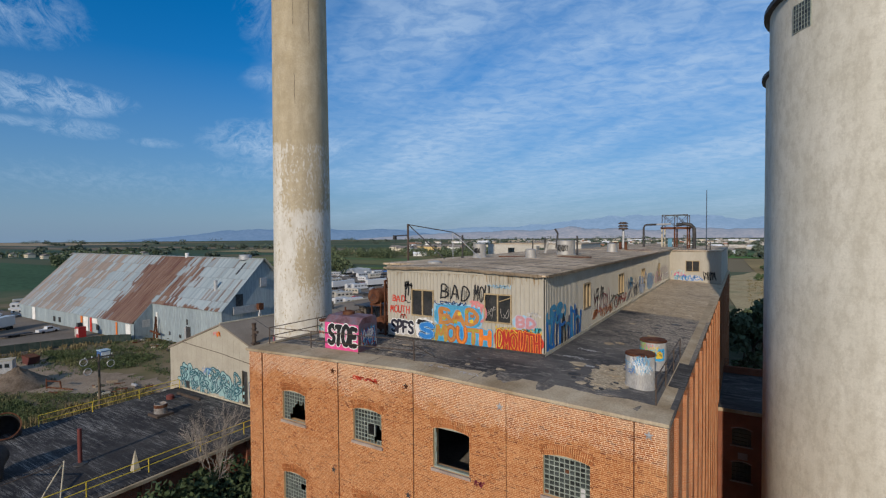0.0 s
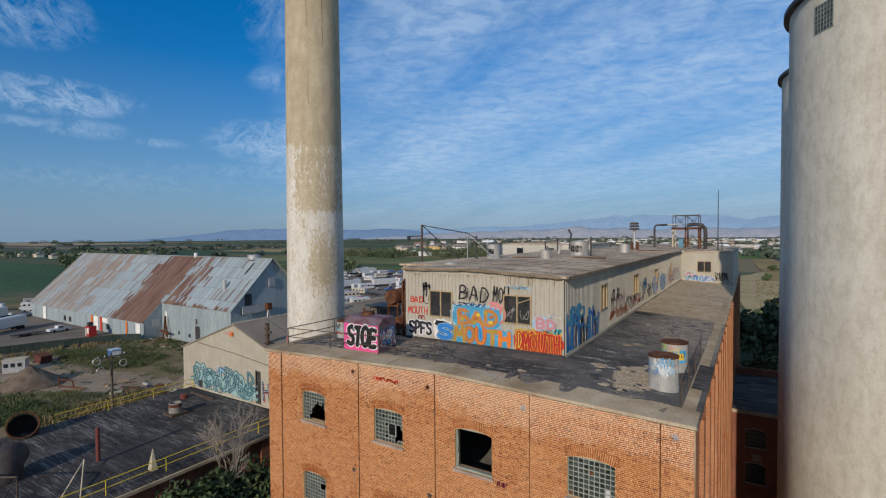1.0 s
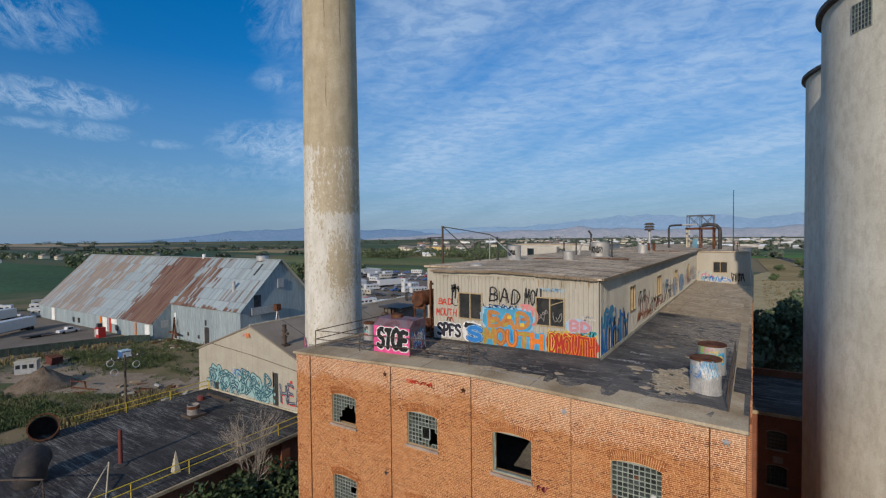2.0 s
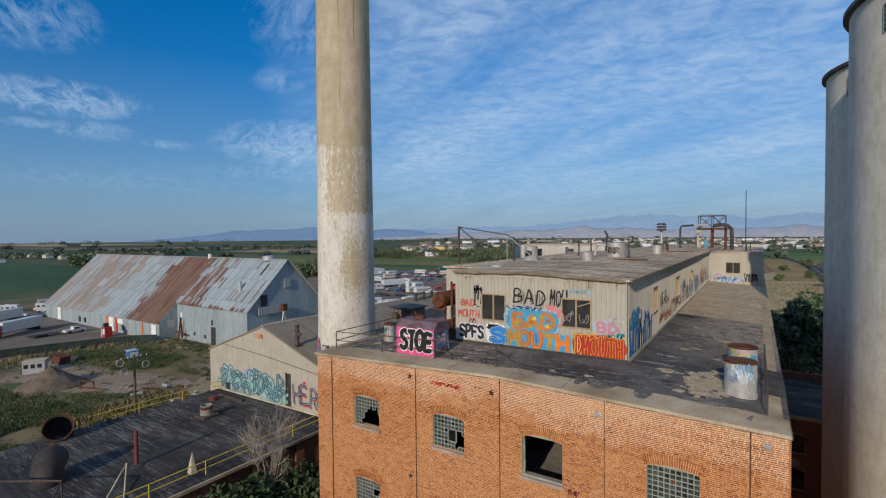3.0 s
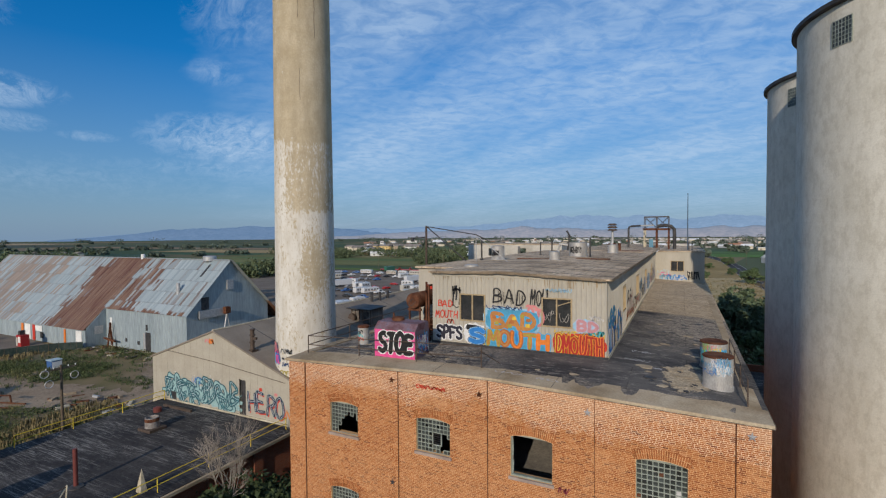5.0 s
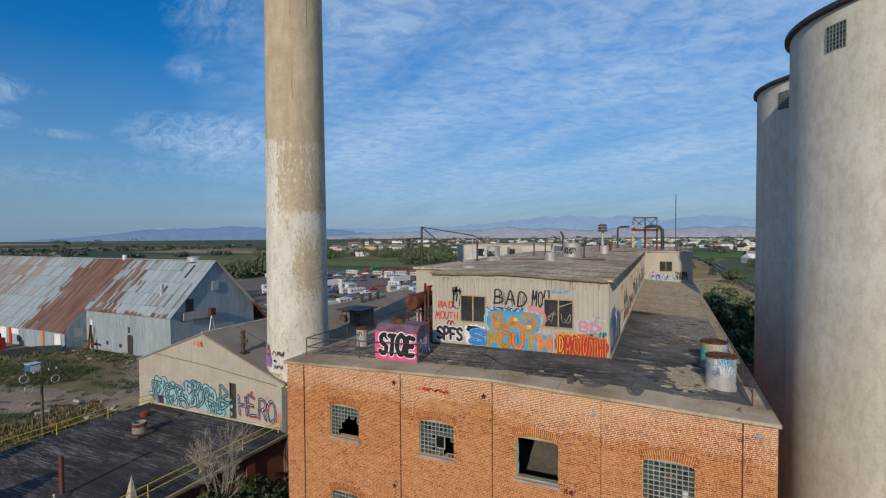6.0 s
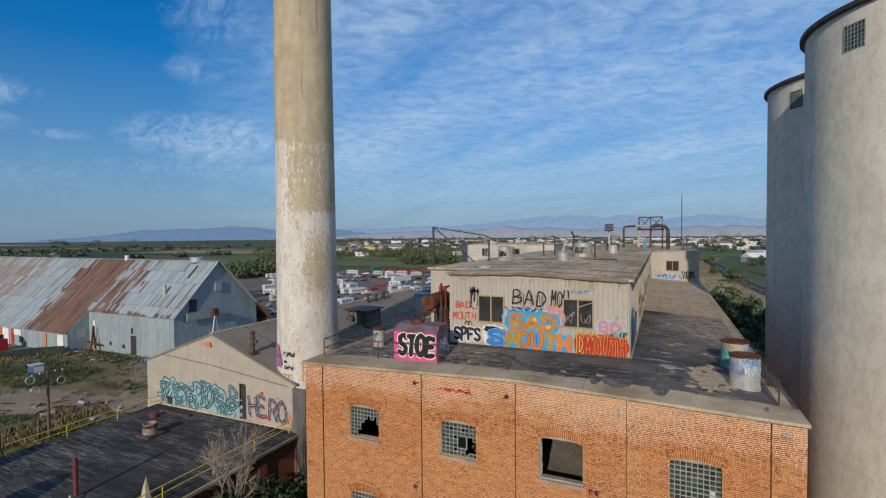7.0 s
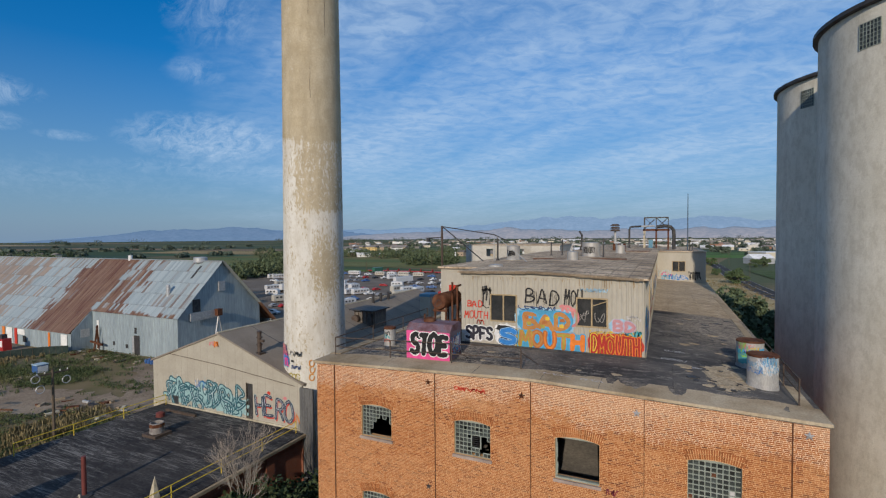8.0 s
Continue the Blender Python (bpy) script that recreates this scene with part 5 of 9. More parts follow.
# penthouse long side
G = PX1 + 0.044
loops(pent_side, "+x", G, 22.85, 26.0, 22.75, 23.55, 5, [(CYAN, 0.28)], 31)
for k in range(13):
    bm, q = bm_new(), random.Random(60 + k)
    h = q.uniform(1.3, 1.9)
    spray_line(bm, rounded([(0, 0), (q.uniform(-0.2, 0.25), h * 0.45), (q.uniform(-0.25, 0.25), h)]), q.uniform(0.2, 0.34), q, 0.0)
    flat_part(bm, "+x", G + 0.005 + 0.0011 * k, 23.05 + 0.46 * k, 21.28, BLACK if k in (5, 6) else (BLUE, SKYB, BLUE, NAVY)[k % 4], pent_side)
for k in range(6):
    bm, q = bm_new(), random.Random(90 + k)
    spray_line(bm, rounded([(0, 0), (0.35, q.uniform(-0.3, 0.3)), (0.8, q.uniform(-0.2, 0.2))]), 0.16, q, 0.0)
    flat_part(bm, "+x", G + 0.022, 23.2 + 0.9 * k, q.uniform(21.6, 22.9), (BLUE, CYAN)[k % 2], pent_side)
tags = [(31.5, 34.4, 21.6, 22.3, ORANGE), (32.0, 36.0, 21.6, 23.4, ROSE), (31.8, 34.5, 22.6, 23.8, BLACK), (36.4, 40.0, 21.5, 22.8, BLACK), (38.0, 42.5, 21.6, 22.4, RED),
        (41.8, 46.5, 21.5, 23.4, NAVY), (45.0, 49.0, 21.6, 22.8, BLACK), (47.5, 53.0, 21.6, 23.6, BLUE), (52.5, 57.5, 21.5, 23.2, WHITE), (53.0, 57.0, 21.7, 23.0, BLUE),
        (57.5, 62.5, 21.5, 23.3, PINK), (58.5, 63.0, 21.6, 23.8, BLACK), (62.5, 68.0, 21.6, 23.5, PURPLE), (64.0, 69.5, 21.6, 22.8, WHITE), (34.0, 37.0, 21.4, 22.2, ORANGE), (43.0, 45.0, 22.4, 23.6, SKYB)]
for k, (a, b2, z0, z1, m) in enumerate(tags):
    tag(pent_side, "+x", G + 0.003 * (k % 3), a, b2, z0, z1, m, 80 + k, 0.075, 5)
for a, b2, m in ((48.0, 50.6, WHITE), (52.4, 55.8, paint("pale_blue", (0.42, 0.55, 0.62)))):
    patch(pent_side, "+x", G - 0.002, a, b2, 21.5, 23.2, m, int(a))
# block at the end
E2 = PH2Y - 0.012
tag(ph2_front, "-y", E2, -8.0, -6.4, 21.4, 22.6, paint("pale_blue", (0.42, 0.55, 0.62)), 41, 0.06, 5)
patch(ph2_front, "-y", E2, -7.4, -4.3, 21.05, 21.85, paint("grey_white", (0.58, 0.57, 0.56)), 42)
tag(ph2_front, "-y", E2 - 0.003, -7.6, -5.6, 21.05, 21.9, SKYB, 48, 0.05, 6)
tag(ph2_front, "-y", E2 - 0.006, -6.7, -4.2, 21.05, 21.95, BLUE, 43, 0.08, 5)
tag(ph2_front, "-y", E2 - 0.003, -4.2, -2.7, 21.1, 22.5, BLACK, 44, 0.08, 7)
tag(ph2_front, "-y", E2 - 0.003, -7.6, -6.3, 21.6, 22.3, PINK, 45, 0.06, 3)

# ---- windows of the penthouse ----
m_frame = mat("tan_window_frame", [(0.30, 0.22, 0.12), (0.42, 0.33, 0.2)], 3.0, 0.7)


def slider_window(parent, side, at, u0, u1, z0, z1, panes=True):
    f = 0.07

    def bx(bm, a0, a1, b0, b1, d0, d1):
        return box(bm, a0, at + d0, b0, a1, at + d1, b1) if side == "-y" else box(bm, at - d1, a0, b0, at - d0, a1, b1)
    bm = bm_new()
    for a0, a1, b0, b1 in ((u0, u1, z0, z0 + f), (u0, u1, z1 - f, z1), (u0, u0 + f, z0 + f, z1 - f), (u1 - f, u1, z0 + f, z1 - f),
                           ((u0 + u1) / 2 - f / 2, (u0 + u1) / 2 + f / 2, z0 + f, z1 - f)):
        bx(bm, a0, a1, b0, b1, -0.06, 0.1)
    w = part("window_frame", bm, m_frame, parent)
    if panes:
        mid = (u0 + u1) / 2
        part("pane", bx(bm_new(), u0 + f, mid - f / 2, z0 + f, z1 - f, 0.03, 0.038), m_glass, w)
        part("pane", bx(bm_new(), mid + f / 2, u1 - f, z0 + f, z1 - f, 0.045, 0.053), m_glass, w)
    return w


w1 = slider_window(pent_front, "-y", PY0, *FW[0])
w2 = slider_window(pent_front, "-y", PY0, *FW[1])
part("broken_bar", tube(bm_new(), [(-10.62, PY0 + 0.0, 23.75), (-9.93, PY0 + 0.02, 24.0)], 0.025, 6), m_frame, w2)
tag(w2, "-y", PY0 + 0.028, -11.3, -10.75, 22.85, 23.5, paint("chalk", (0.3, 0.28, 0.26)), 52, 0.03, 2)
tag(w2, "-y", PY0 + 0.028, -10.5, -10.05, 22.9, 23.4, paint("chalk", (0.3, 0.28, 0.26)), 53, 0.03, 1)
for h in SW:
    slider_window(pent_side, "+x", PX1, *h)
slider_window(ph2_front, "-y", PH2Y, -6.25, -4.6, 22.3, 23.75)
# plinth of tarred upstand
part("upstand", box(bm_new(), PX0 - 0.02, PY0 - 0.09, PBASE - 0.12, PX1 + 0.09, PY0 - 0.045, PBASE + 0.12), m_steel_dark, pent)
part("upstand", box(bm_new(), PX1 + 0.046, PY0 - 0.04, PBASE - 0.14, PX1 + 0.09, 70.4, PBASE + 0.16), m_concrete, pent)
m_eave = mat("eave_felt", [(0.17, 0.13, 0.09), (0.27, 0.215, 0.155)], 1.5, 0.9, grain=0.35)
bm = bm_new()
rr = random.Random(4)
for k in range(48):
    x = PX0 + k * 0.204
    box(bm, x, PY0 - 0.27, pent_z(x) - 0.03 - rr.random() * 0.04, x + 0.19, PY0 - 0.222, pent_z(x) + 0.085)
part("eave_flashing", bm, m_eave, pent_roof)["kind"] = "stuff"
bm = bm_new()
for k in range(90):
    y = PY0 + k * 0.4
    box(bm, PX1 + 0.202, y, pent_z(PX1) - 0.03 - rr.random() * 0.06, PX1 + 0.24, y + 0.38, pent_z(PX1) + 0.08)
part("eave_flashing", bm, m_eave, pent_roof)["kind"] = "stuff"

# ---- anchor stars on the brick ----
m_star = mat("iron_star", [(0.05, 0.045, 0.045), (0.09, 0.08, 0.08)], 4, 0.7, metal=0.4)
for x, z, pale in ((-13.03, 20.25, 3), (-8.25, 20.17, 1), (-2.54, 20.2, 2), (-17.72, 15.15, 0), (-17.71, 20.3, 3), (-12.95, 15.15, 0), (-8.2, 15.1, 0)):
    bm = bm_new()
    pts = [(x + (0.19 if i % 2 == 0 else 0.075) * math.sin(i * math.pi / 5), z + (0.19 if i % 2 == 0 else 0.075) * math.cos(i * math.pi / 5)) for i in range(10)]
    tip = bm.verts.new((x, Y0 - 0.09, z))
    ring = [bm.verts.new((a, Y0 - 0.03, c)) for a, c in pts]
    for i in range(10):
        bm.faces.new((ring[i], ring[(i + 1) % 10], tip))
    part("anchor_star", bm, (m_star, m_galv, m_galv, m_rust)[pale], wall_front)
tag(wall_front, "-y", Y0 - 0.045, -16.3, -14.75, 20.1, 20.32, RED, 71, 0.05, 7)
tag(wall_front, "-y", Y0 - 0.045, -9.45, -8.95, 16.55, 16.85, paint("maroon", (0.2, 0.03, 0.05)), 72, 0.04, 3)

# ---- vent drums at the roof edge ----
m_drum = mat("galvanised_drum", [(0.31, 0.30, 0.29), (0.47, 0.46, 0.44)], 1.6, 0.5, metal=0.3, bump=0.08, stretch=(1, 1, 0.4))


def wrap(bm, cx, cy, r):
    for v in bm.verts:
        a = v.co.x / r - math.pi / 2
        z = v.co.y
        v.co = (cx + r * math.cos(a), cy + r * math.sin(a), z)
    return bm


def vent_drum(cx, cy, z, r, h, seed, inks, label):
    d = holder("vent_drum", (cx, cy, z), label, "roof vent", "vent drums at the roof edge")
    rows = [(z - 0.1, r + 0.03), (z + 0.12, r + 0.03), (z + 0.12, r), (z + h * 0.5, r), (z + h * 0.505, r + 0.012), (z + h * 0.52, r), (z + h - 0.02, r)]
    smooth(part("shell", lathe(bm_new(), cx, cy, rows, 40, cap_top=False), m_drum, d), 30)
    smooth(part("lid", lathe(bm_new(), cx, cy, [(z + h - 0.06, r + 0.02), (z + h, r + 0.03), (z + h + 0.03, r - 0.02), (z + h + 0.01, 0.05)], 40), m_rust, d, "rust-brown lid"), 30)
    rr = random.Random(seed)
    for k, ink in enumerate(inks):
        w = rr.uniform(0.5, 0.8)
        bm = scrawl(w * 0.8, rr.uniform(0.25, 0.5), seed * 7 + k, 0.017, 4)
        dx, dz2 = rr.uniform(-0.85, 0.3), rr.uniform(0.55, h - 0.42)
        for v in bm.verts:
            v.co.x += dx
            v.co.y += z + dz2
        part("graffiti", finish("graffiti", wrap(bm, cx, cy, r + 0.015 + 0.004 * k), ink, False), None, d)
    return d


d1 = vent_drum(-3.42, 21.2, 20.87, 0.575, 1.4, 3, [ICE, SKYB, WHITE, ICE, BLUE, WHITE, SKYB, ICE, WHITE, BLUE, ICE, WHITE, SKYB, WHITE], "squat galvanised vent drum with rusty lid and blue scribbles")
d2 = vent_drum(-3.41, 24.55, 20.87, 0.585, 1.33, 9, [PINK, LIME, SKYB, BLACK, TEAL, ROSE, YELLOW, BLUE, LIME, SKYB], "squat galvanised vent drum with rusty lid and coloured scribbles")
for k, (m, r0, dx, dz2) in enumerate(((TEAL, 0.34, -0.34, 0.62), (LIME, 0.2, -0.3, 0.78), (BLACK, 0.07, -0.28, 0.85), (SKYB, 0.3, 0.36, 0.75), (YELLOW, 0.16, 0.38, 0.72))):
    bm = bm_new()
    blob(bm, dx - r0, dx + r0, 20.87 + dz2 - r0, 20.87 + dz2 + r0, k, 0.15)
    bmesh.ops.triangulate(bm, faces=bm.faces)
    bmesh.ops.subdivide_edges(bm, edges=bm.edges, cuts=2)
    part("graffiti", finish("graffiti", wrap(bm, -3.41, 24.55, 0.597 + 0.004 * k), m, False), None, d2)


# ---- torn felt, holes and chalk marks on the tar ----
def felt_scrap(x, y, r, seed, m, name, thick):
    q = random.Random(seed)
    bm, n = bm_new(), 14
    ring = [(x + r * q.uniform(0.55, 1.25) * math.cos(i * 2 * math.pi / n) * 1.3, y + r * q.uniform(0.55, 1.25) * math.sin(i * 2 * math.pi / n)) for i in range(n)]
    up = [bm.verts.new((a, c, over_z(a, c) + thick + q.uniform(0, 0.6) * thick)) for a, c in ring]
    dn = [bm.verts.new((a, c, over_z(a, c) + 0.002)) for a, c in ring]
    bm.faces.new(up)
    bm.faces.new(dn[::-1])
    for i in range(n):
        bm.faces.new((up[i], dn[i], dn[(i + 1) % n], up[(i + 1) % n]))
    bmesh.ops.triangulate(bm, faces=bm.faces)
    part(name, bm, m, roof)


rr = random.Random(91)
m_scrap = mat("torn_felt", [(0.30, 0.24, 0.165), (0.46, 0.38, 0.27)], 2.0, 0.95, bump=0.2, grain=0.4)
for k in range(16):
    felt_scrap(-4.9 + rr.gauss(0, 0.5), 21.5 + rr.gauss(0, 1.1), rr.uniform(0.08, 0.26), 500 + k, m_scrap, "felt_scrap", 0.012)
for k in range(11):
    felt_scrap(-5.0 + rr.gauss(0, 0.5), 21.2 + rr.gauss(0, 1.0), rr.uniform(0.04, 0.13), 540 + k, m_steel_dark, "tar_hole", 0.028)
for k in range(14):
    felt_scrap(rr.uniform(-23, -9), rr.uniform(19.4, 21.6), rr.uniform(0.08, 0.22), 570 + k, (m_scrap, m_steel_dark)[k % 2], "felt_scrap", 0.01)
for k in range(16):
    felt_scrap(rr.uniform(-7.0, -2.9), rr.uniform(25, 39), rr.uniform(0.08, 0.26), 600 + k, (m_coping, m_steel_dark)[k % 2], "felt_scrap", 0.012)
for k, (x, y, w, h) in enumerate(((-7.25, 25.1, 1.0, 0.5), (-7.4, 23.25, 1.2, 0.45), (-6.0, 22.3, 0.4, 0.25), (-12.6, 18.5, 1.6, 0.3), (-10.6, 18.4, 1.0, 0.3))):
    bm = scrawl(w, h, 640 + k, 0.03, 4)
    for v in bm.verts:
        a, c = x + v.co.x, y + v.co.y
        v.co = (a, c, over_z(a, c) + 0.012)
    part("chalk_mark", finish("chalk_mark", bm, paint("grey_white", (0.58, 0.57, 0.56)), False), None, roof)


bm = prism(bm_new(), [(X1 + 0.12, EAVE + 0.018), (X1 - 0.5, EAVE + 0.089), (X1 - 0.5, EAVE + 0.096), (X1 + 0.12, EAVE + 0.025)], "y", 22.0, 26.3)
part("tar_patch", bm, m_lowroof, roof)
felt_scrap(-6.35, 22.45, 0.32, 660, m_scrap, "felt_scrap", 0.02)
felt_scrap(-6.1, 20.75, 0.2, 661, m_steel_dark, "tar_hole", 0.03)

# ---- railings ----
def railing(pts, h, r, m, label, every, mids=(0.5,), base=None, group=""):
    t = holder("railing", pts[0], label, "railing", group)
    for lvl in (*mids, 1.0):
        part("rail", tube(bm_new(), [(x, y, z + h * lvl) for x, y, z in pts], r, 6), m, t)
    for (x0, y0, z0), (x1, y1, z1) in zip(pts, pts[1:]):
        n = max(1, round(math.hypot(x1 - x0, y1 - y0) / every))
        for i in range(n + 1):
            if i == n and (x1, y1, z1) != pts[-1]:
                continue
            k = i / n
            x, y, z = x0 + (x1 - x0) * k, y0 + (y1 - y0) * k, z0 + (z1 - z0) * k
            part("post", tube(bm_new(), [(x, y, z - 0.08), (x, y, z + h)], r * 1.15, 6), m, t)
    return t


railing([(-24.1, 30.5, 20.72), (-24.1, 18.9, 20.70), (-13.38, 18.9, 21.1)], 1.04, 0.028, m_rail, "thin brown pipe railing along the roof edge", 3.6)
part("brace", tube(bm_new(), [(-16.98, 18.9, 21.75), (-16.4, 19.9, 21.1)], 0.02, 6), m_rail, bpy.data.objects["railing"])
part("brace", tube(bm_new(), [(-13.38, 18.9, 21.9), (-12.8, 20.0, 21.12)], 0.02, 6), m_rail, bpy.data.objects["railing"])
railing([(-2.53, 19.25, 20.78), (-2.53, 27.3, 20.78)], 1.06, 0.026, m_rail, "thin brown pipe railing beside the vent drums", 2.6)

# ---- pink tank box ----
tb = holder("tank_box", (-18.4, 19.9, 20.98), "sheet-metal tank box with a sprayed pink front on the roof", "tank")
m_tank = mat("sprayed_tank", [(0.10, 0.045, 0.05), (0.16, 0.10, 0.12), (0.12, 0.12, 0.17)], 1.6, 0.7, grain=0.3)
TX0, TX1, TY0, TY1 = -19.68, -17.15, 19.15, 20.62
bm = bm_new()
prism(bm, [(TY0, 20.97), (TY1, 20.97), (TY1, 22.72), (TY1 - 0.16, 22.86), (TY0 + 0.34, 22.82), (TY0, 22.5)], "x", TX0, TX1)
tank_body = part("body", bm, m_tank, tb)
bm = bm_new()
quad(bm, (TX0 + 0.02, TY0 - 0.005, 21.0), (TX1 - 0.02, TY0 - 0.005, 21.0), (TX1 - 0.02, TY0 - 0.005, 22.46), (TX0 + 0.02, TY0 - 0.005, 22.46))
part("painted_front", bm, paint("pink", (0, 0, 0)), tank_body)
sprayed(tank_body, "-y", TY0 - 0.012, "STOE", TX0 + 0.28, TX1 - 0.12, 21.3, 22.25, [(WHITE, 0.36), (BLACK, 0.26)], tilt=0.08, wild=0.03, stack=0.006)
patch(tank_body, "+x", TX1 + 0.008, TY0 + 0.08, TY1 - 0.08, 21.05, 22.5, paint("bluegrey", (0.13, 0.10, 0.13)), 5, 0.05)
for k, m in enumerate((WHITE, BLUE, RED, SKYB, PURPLE, WHITE)):
    tag(tank_body, "+x", TX1 + 0.012 + 0.003 * k, TY0 + 0.08 + 0.05 * k, TY1 - 0.08 - 0.05 * k, 21.1 + 0.1 * k, 22.4 - 0.1 * (k % 3), m, 90 + k, 0.05, 4)
smooth(part("filler_cap", lathe(bm_new(), -18.75, 20.1, [(22.78, 0.34), (22.98, 0.34), (23.0, 0.3), (23.06, 0.1)], 20), m_rust, tb), 30)
part("pipe", tube(bm_new(), [(-19.1, 20.2, 22.8), (-19.1, 20.2, 23.2)], 0.05, 8), m_rust, tb)
part("skirt", box(bm_new(), TX0 + 0.03, TY0 + 0.04, 20.86, TX1 - 0.03, TY1 - 0.04, 20.965), m_steel_dark, tb)

SDX, SDY = -22.1, 21.5
sd = holder("small_drum", (SDX, SDY, 20.92), "small dented drum with faded paint on the roof", "drum")
smooth(part("shell", lathe(bm_new(), SDX, SDY, [(20.9, 0.34), (21.4, 0.34), (21.41, 0.355), (21.46, 0.34), (21.95, 0.34)], 28), m_drum, sd), 30)
smooth(part("lid", lathe(bm_new(), SDX, SDY, [(21.93, 0.355), (22.04, 0.355), (22.08, 0.22)], 28), m_rust, sd), 30)
for k, m in enumerate((RED, TEAL, BLACK)):
    bm = scrawl(0.55, 0.32, 5 + k, 0.035, 3)
    for v in bm.verts:
        v.co.x -= 0.35
        v.co.y += 21.15 + 0.2 * k
    part("graffiti", finish("graffiti", wrap(bm, SDX, SDY, 0.35 + 0.005 * k), m, False), None, sd)

# ---- horizontal rusty tank on legs ----
bt = holder("rusty_tank", (-19.2, 24.5, 20.9), "horizontal rust-brown cylindrical tank on steel legs", "tank")


smooth(part("shell", lying(bm_new(), 23.5, 26.2, -19.83, 23.38, 0.5), m_rust, bt), 35)
bm = bm_new()
strip(bm, [(-20.1, 23.2), (-19.83, 23.55), (-19.58, 23.35), (-19.9, 23.1), (-20.1, 23.2)], 0.04)
for v in bm.verts:
    v.co = (v.co.x, 23.48, v.co.y)
part("valve_mark", finish("valve_mark", bm, m_steel_dark, False), None, bt)
for x, y in ((-20.2, 23.8), (-19.46, 23.8), (-20.2, 25.8), (-19.46, 25.8)):
    part("leg", tube(bm_new(), [(x, y, 20.8), (x, y, 23.2)], 0.06, 8), m_rust, bt)
part("cross_beam", box(bm_new(), -20.3, 23.72, 22.75, -19.36, 23.88, 22.9), m_rust, bt)
smooth(part("lower_tank", lying(bm_new(), 23.3, 25.4, -19.2, 21.75, 0.42), m_rust, bt), 35)
fr = holder("access_frame", (-18.4, 22.9, 20.9), "rusty steel ladder frame beside the penthouse", "frame")
for x, y in ((-18.25, 22.75), (-18.25, 24.2), (-19.2, 24.2)):
    part("post", box(bm_new(), x - 0.05, y - 0.05, 20.85, x + 0.05, y + 0.05, 24.55), m_rust, fr)
part("top_bar", box(bm_new(), -18.3, 22.8, 24.45, -18.2, 24.15, 24.55), m_rust, fr)
part("top_bar", tube(bm_new(), [(-19.25, 24.2, 23.9), (-18.25, 22.75, 24.5)], 0.04, 6), m_rust, fr)
for z in np.arange(21.3, 23.0, 0.35):
    part("rung", tube(bm_new(), [(-18.25, 22.75, z), (-18.25, 24.2, z)], 0.022, 6), m_rust, fr)
for k in range(4):
    part("shelf_plate", box(bm_new(), -19.0, 22.85 + 0.3 * k, 21.2 + 0.25 * k, -18.35, 23.05 + 0.3 * k, 21.24 + 0.25 * k), m_rust, fr)
bx2 = holder("red_box", (-20.6, 26.15, 24.0), "small red switch box on the wing wall", "switch box")
part("case", box(bm_new(), -20.3, 26.15, 23.65, -19.85, 26.395, 24.15), RED, bx2)

# ---- davit crane mast ----
cr = holder("davit_mast", (-23.1, 31.0, 20.8), "thin steel davit mast with stays and a hoist arm", "mast")
part("pole", tube(bm_new(), [(-23.9, 32.9, 20.9), (-23.9, 32.9, 28.25)], 0.09, 8), m_rail, cr)
part("stay", tube(bm_new(), [(-23.9, 32.9, 28.2), (-19.3, 32.6, 27.5), (-18.0, 32.0, 27.0)], 0.04, 6), m_steel_dark, cr)
part("stay", tube(bm_new(), [(-19.3, 32.6, 27.5), (-16.6, 32.2, 25.45)], 0.03, 6), m_galv, cr)
part("prop", tube(bm_new(), [(-23.8, 32.9, 28.15), (-20.3, 32.9, 25.4)], 0.05, 6), m_steel_dark, cr)
part("prop", tube(bm_new(), [(-19.3, 32.6, 27.5), (-19.3, 32.6, 25.4)], 0.03, 6), m_galv, cr)
part("arm", tube(bm_new(), [(-23.9, 32.9, 27.3), (-24.9, 32.4, 27.25)], 0.05, 6), m_steel_dark, cr)
part("hoist", box(bm_new(), -25.05, 32.3, 26.95, -24.8, 32.5, 27.3), m_steel_dark, cr)
part("chain", tube(bm_new(), [(-24.95, 32.4, 26.95), (-25.0, 32.4, 25.7)], 0.015, 5), m_steel_dark, cr)

# ---- vents and stacks on the penthouse roof ----
RZ = PTOP + 0.09


def roof_can(cx, cy, r, h, label, tagged_ink=True, cap=False):
    t = holder("roof_ventilator", (cx, cy, RZ), label, "roof vent", "ventilators on the penthouse roof")
    smooth(part("shell", lathe(bm_new(), cx, cy, [(RZ - 0.02, r * 1.12), (RZ + 0.08, r * 1.12), (RZ + 0.1, r), (RZ + h - 0.03, r), (RZ + h, r * 1.05), (RZ + h + 0.04, r * 0.4)], 28), m_drum, t), 30)
    if tagged_ink:
        for k in range(3):
            bm = scrawl(r * 1.3, h * 0.5, int(cx * 10) + k, 0.05, 3)
            for v in bm.verts:
                v.co.x -= r * 0.8
                v.co.y += RZ + h * 0.25
            part("graffiti", finish("graffiti", wrap(bm, cx, cy, r * 1.02 + 0.004 * k), BLACK, False), None, t)
    return t


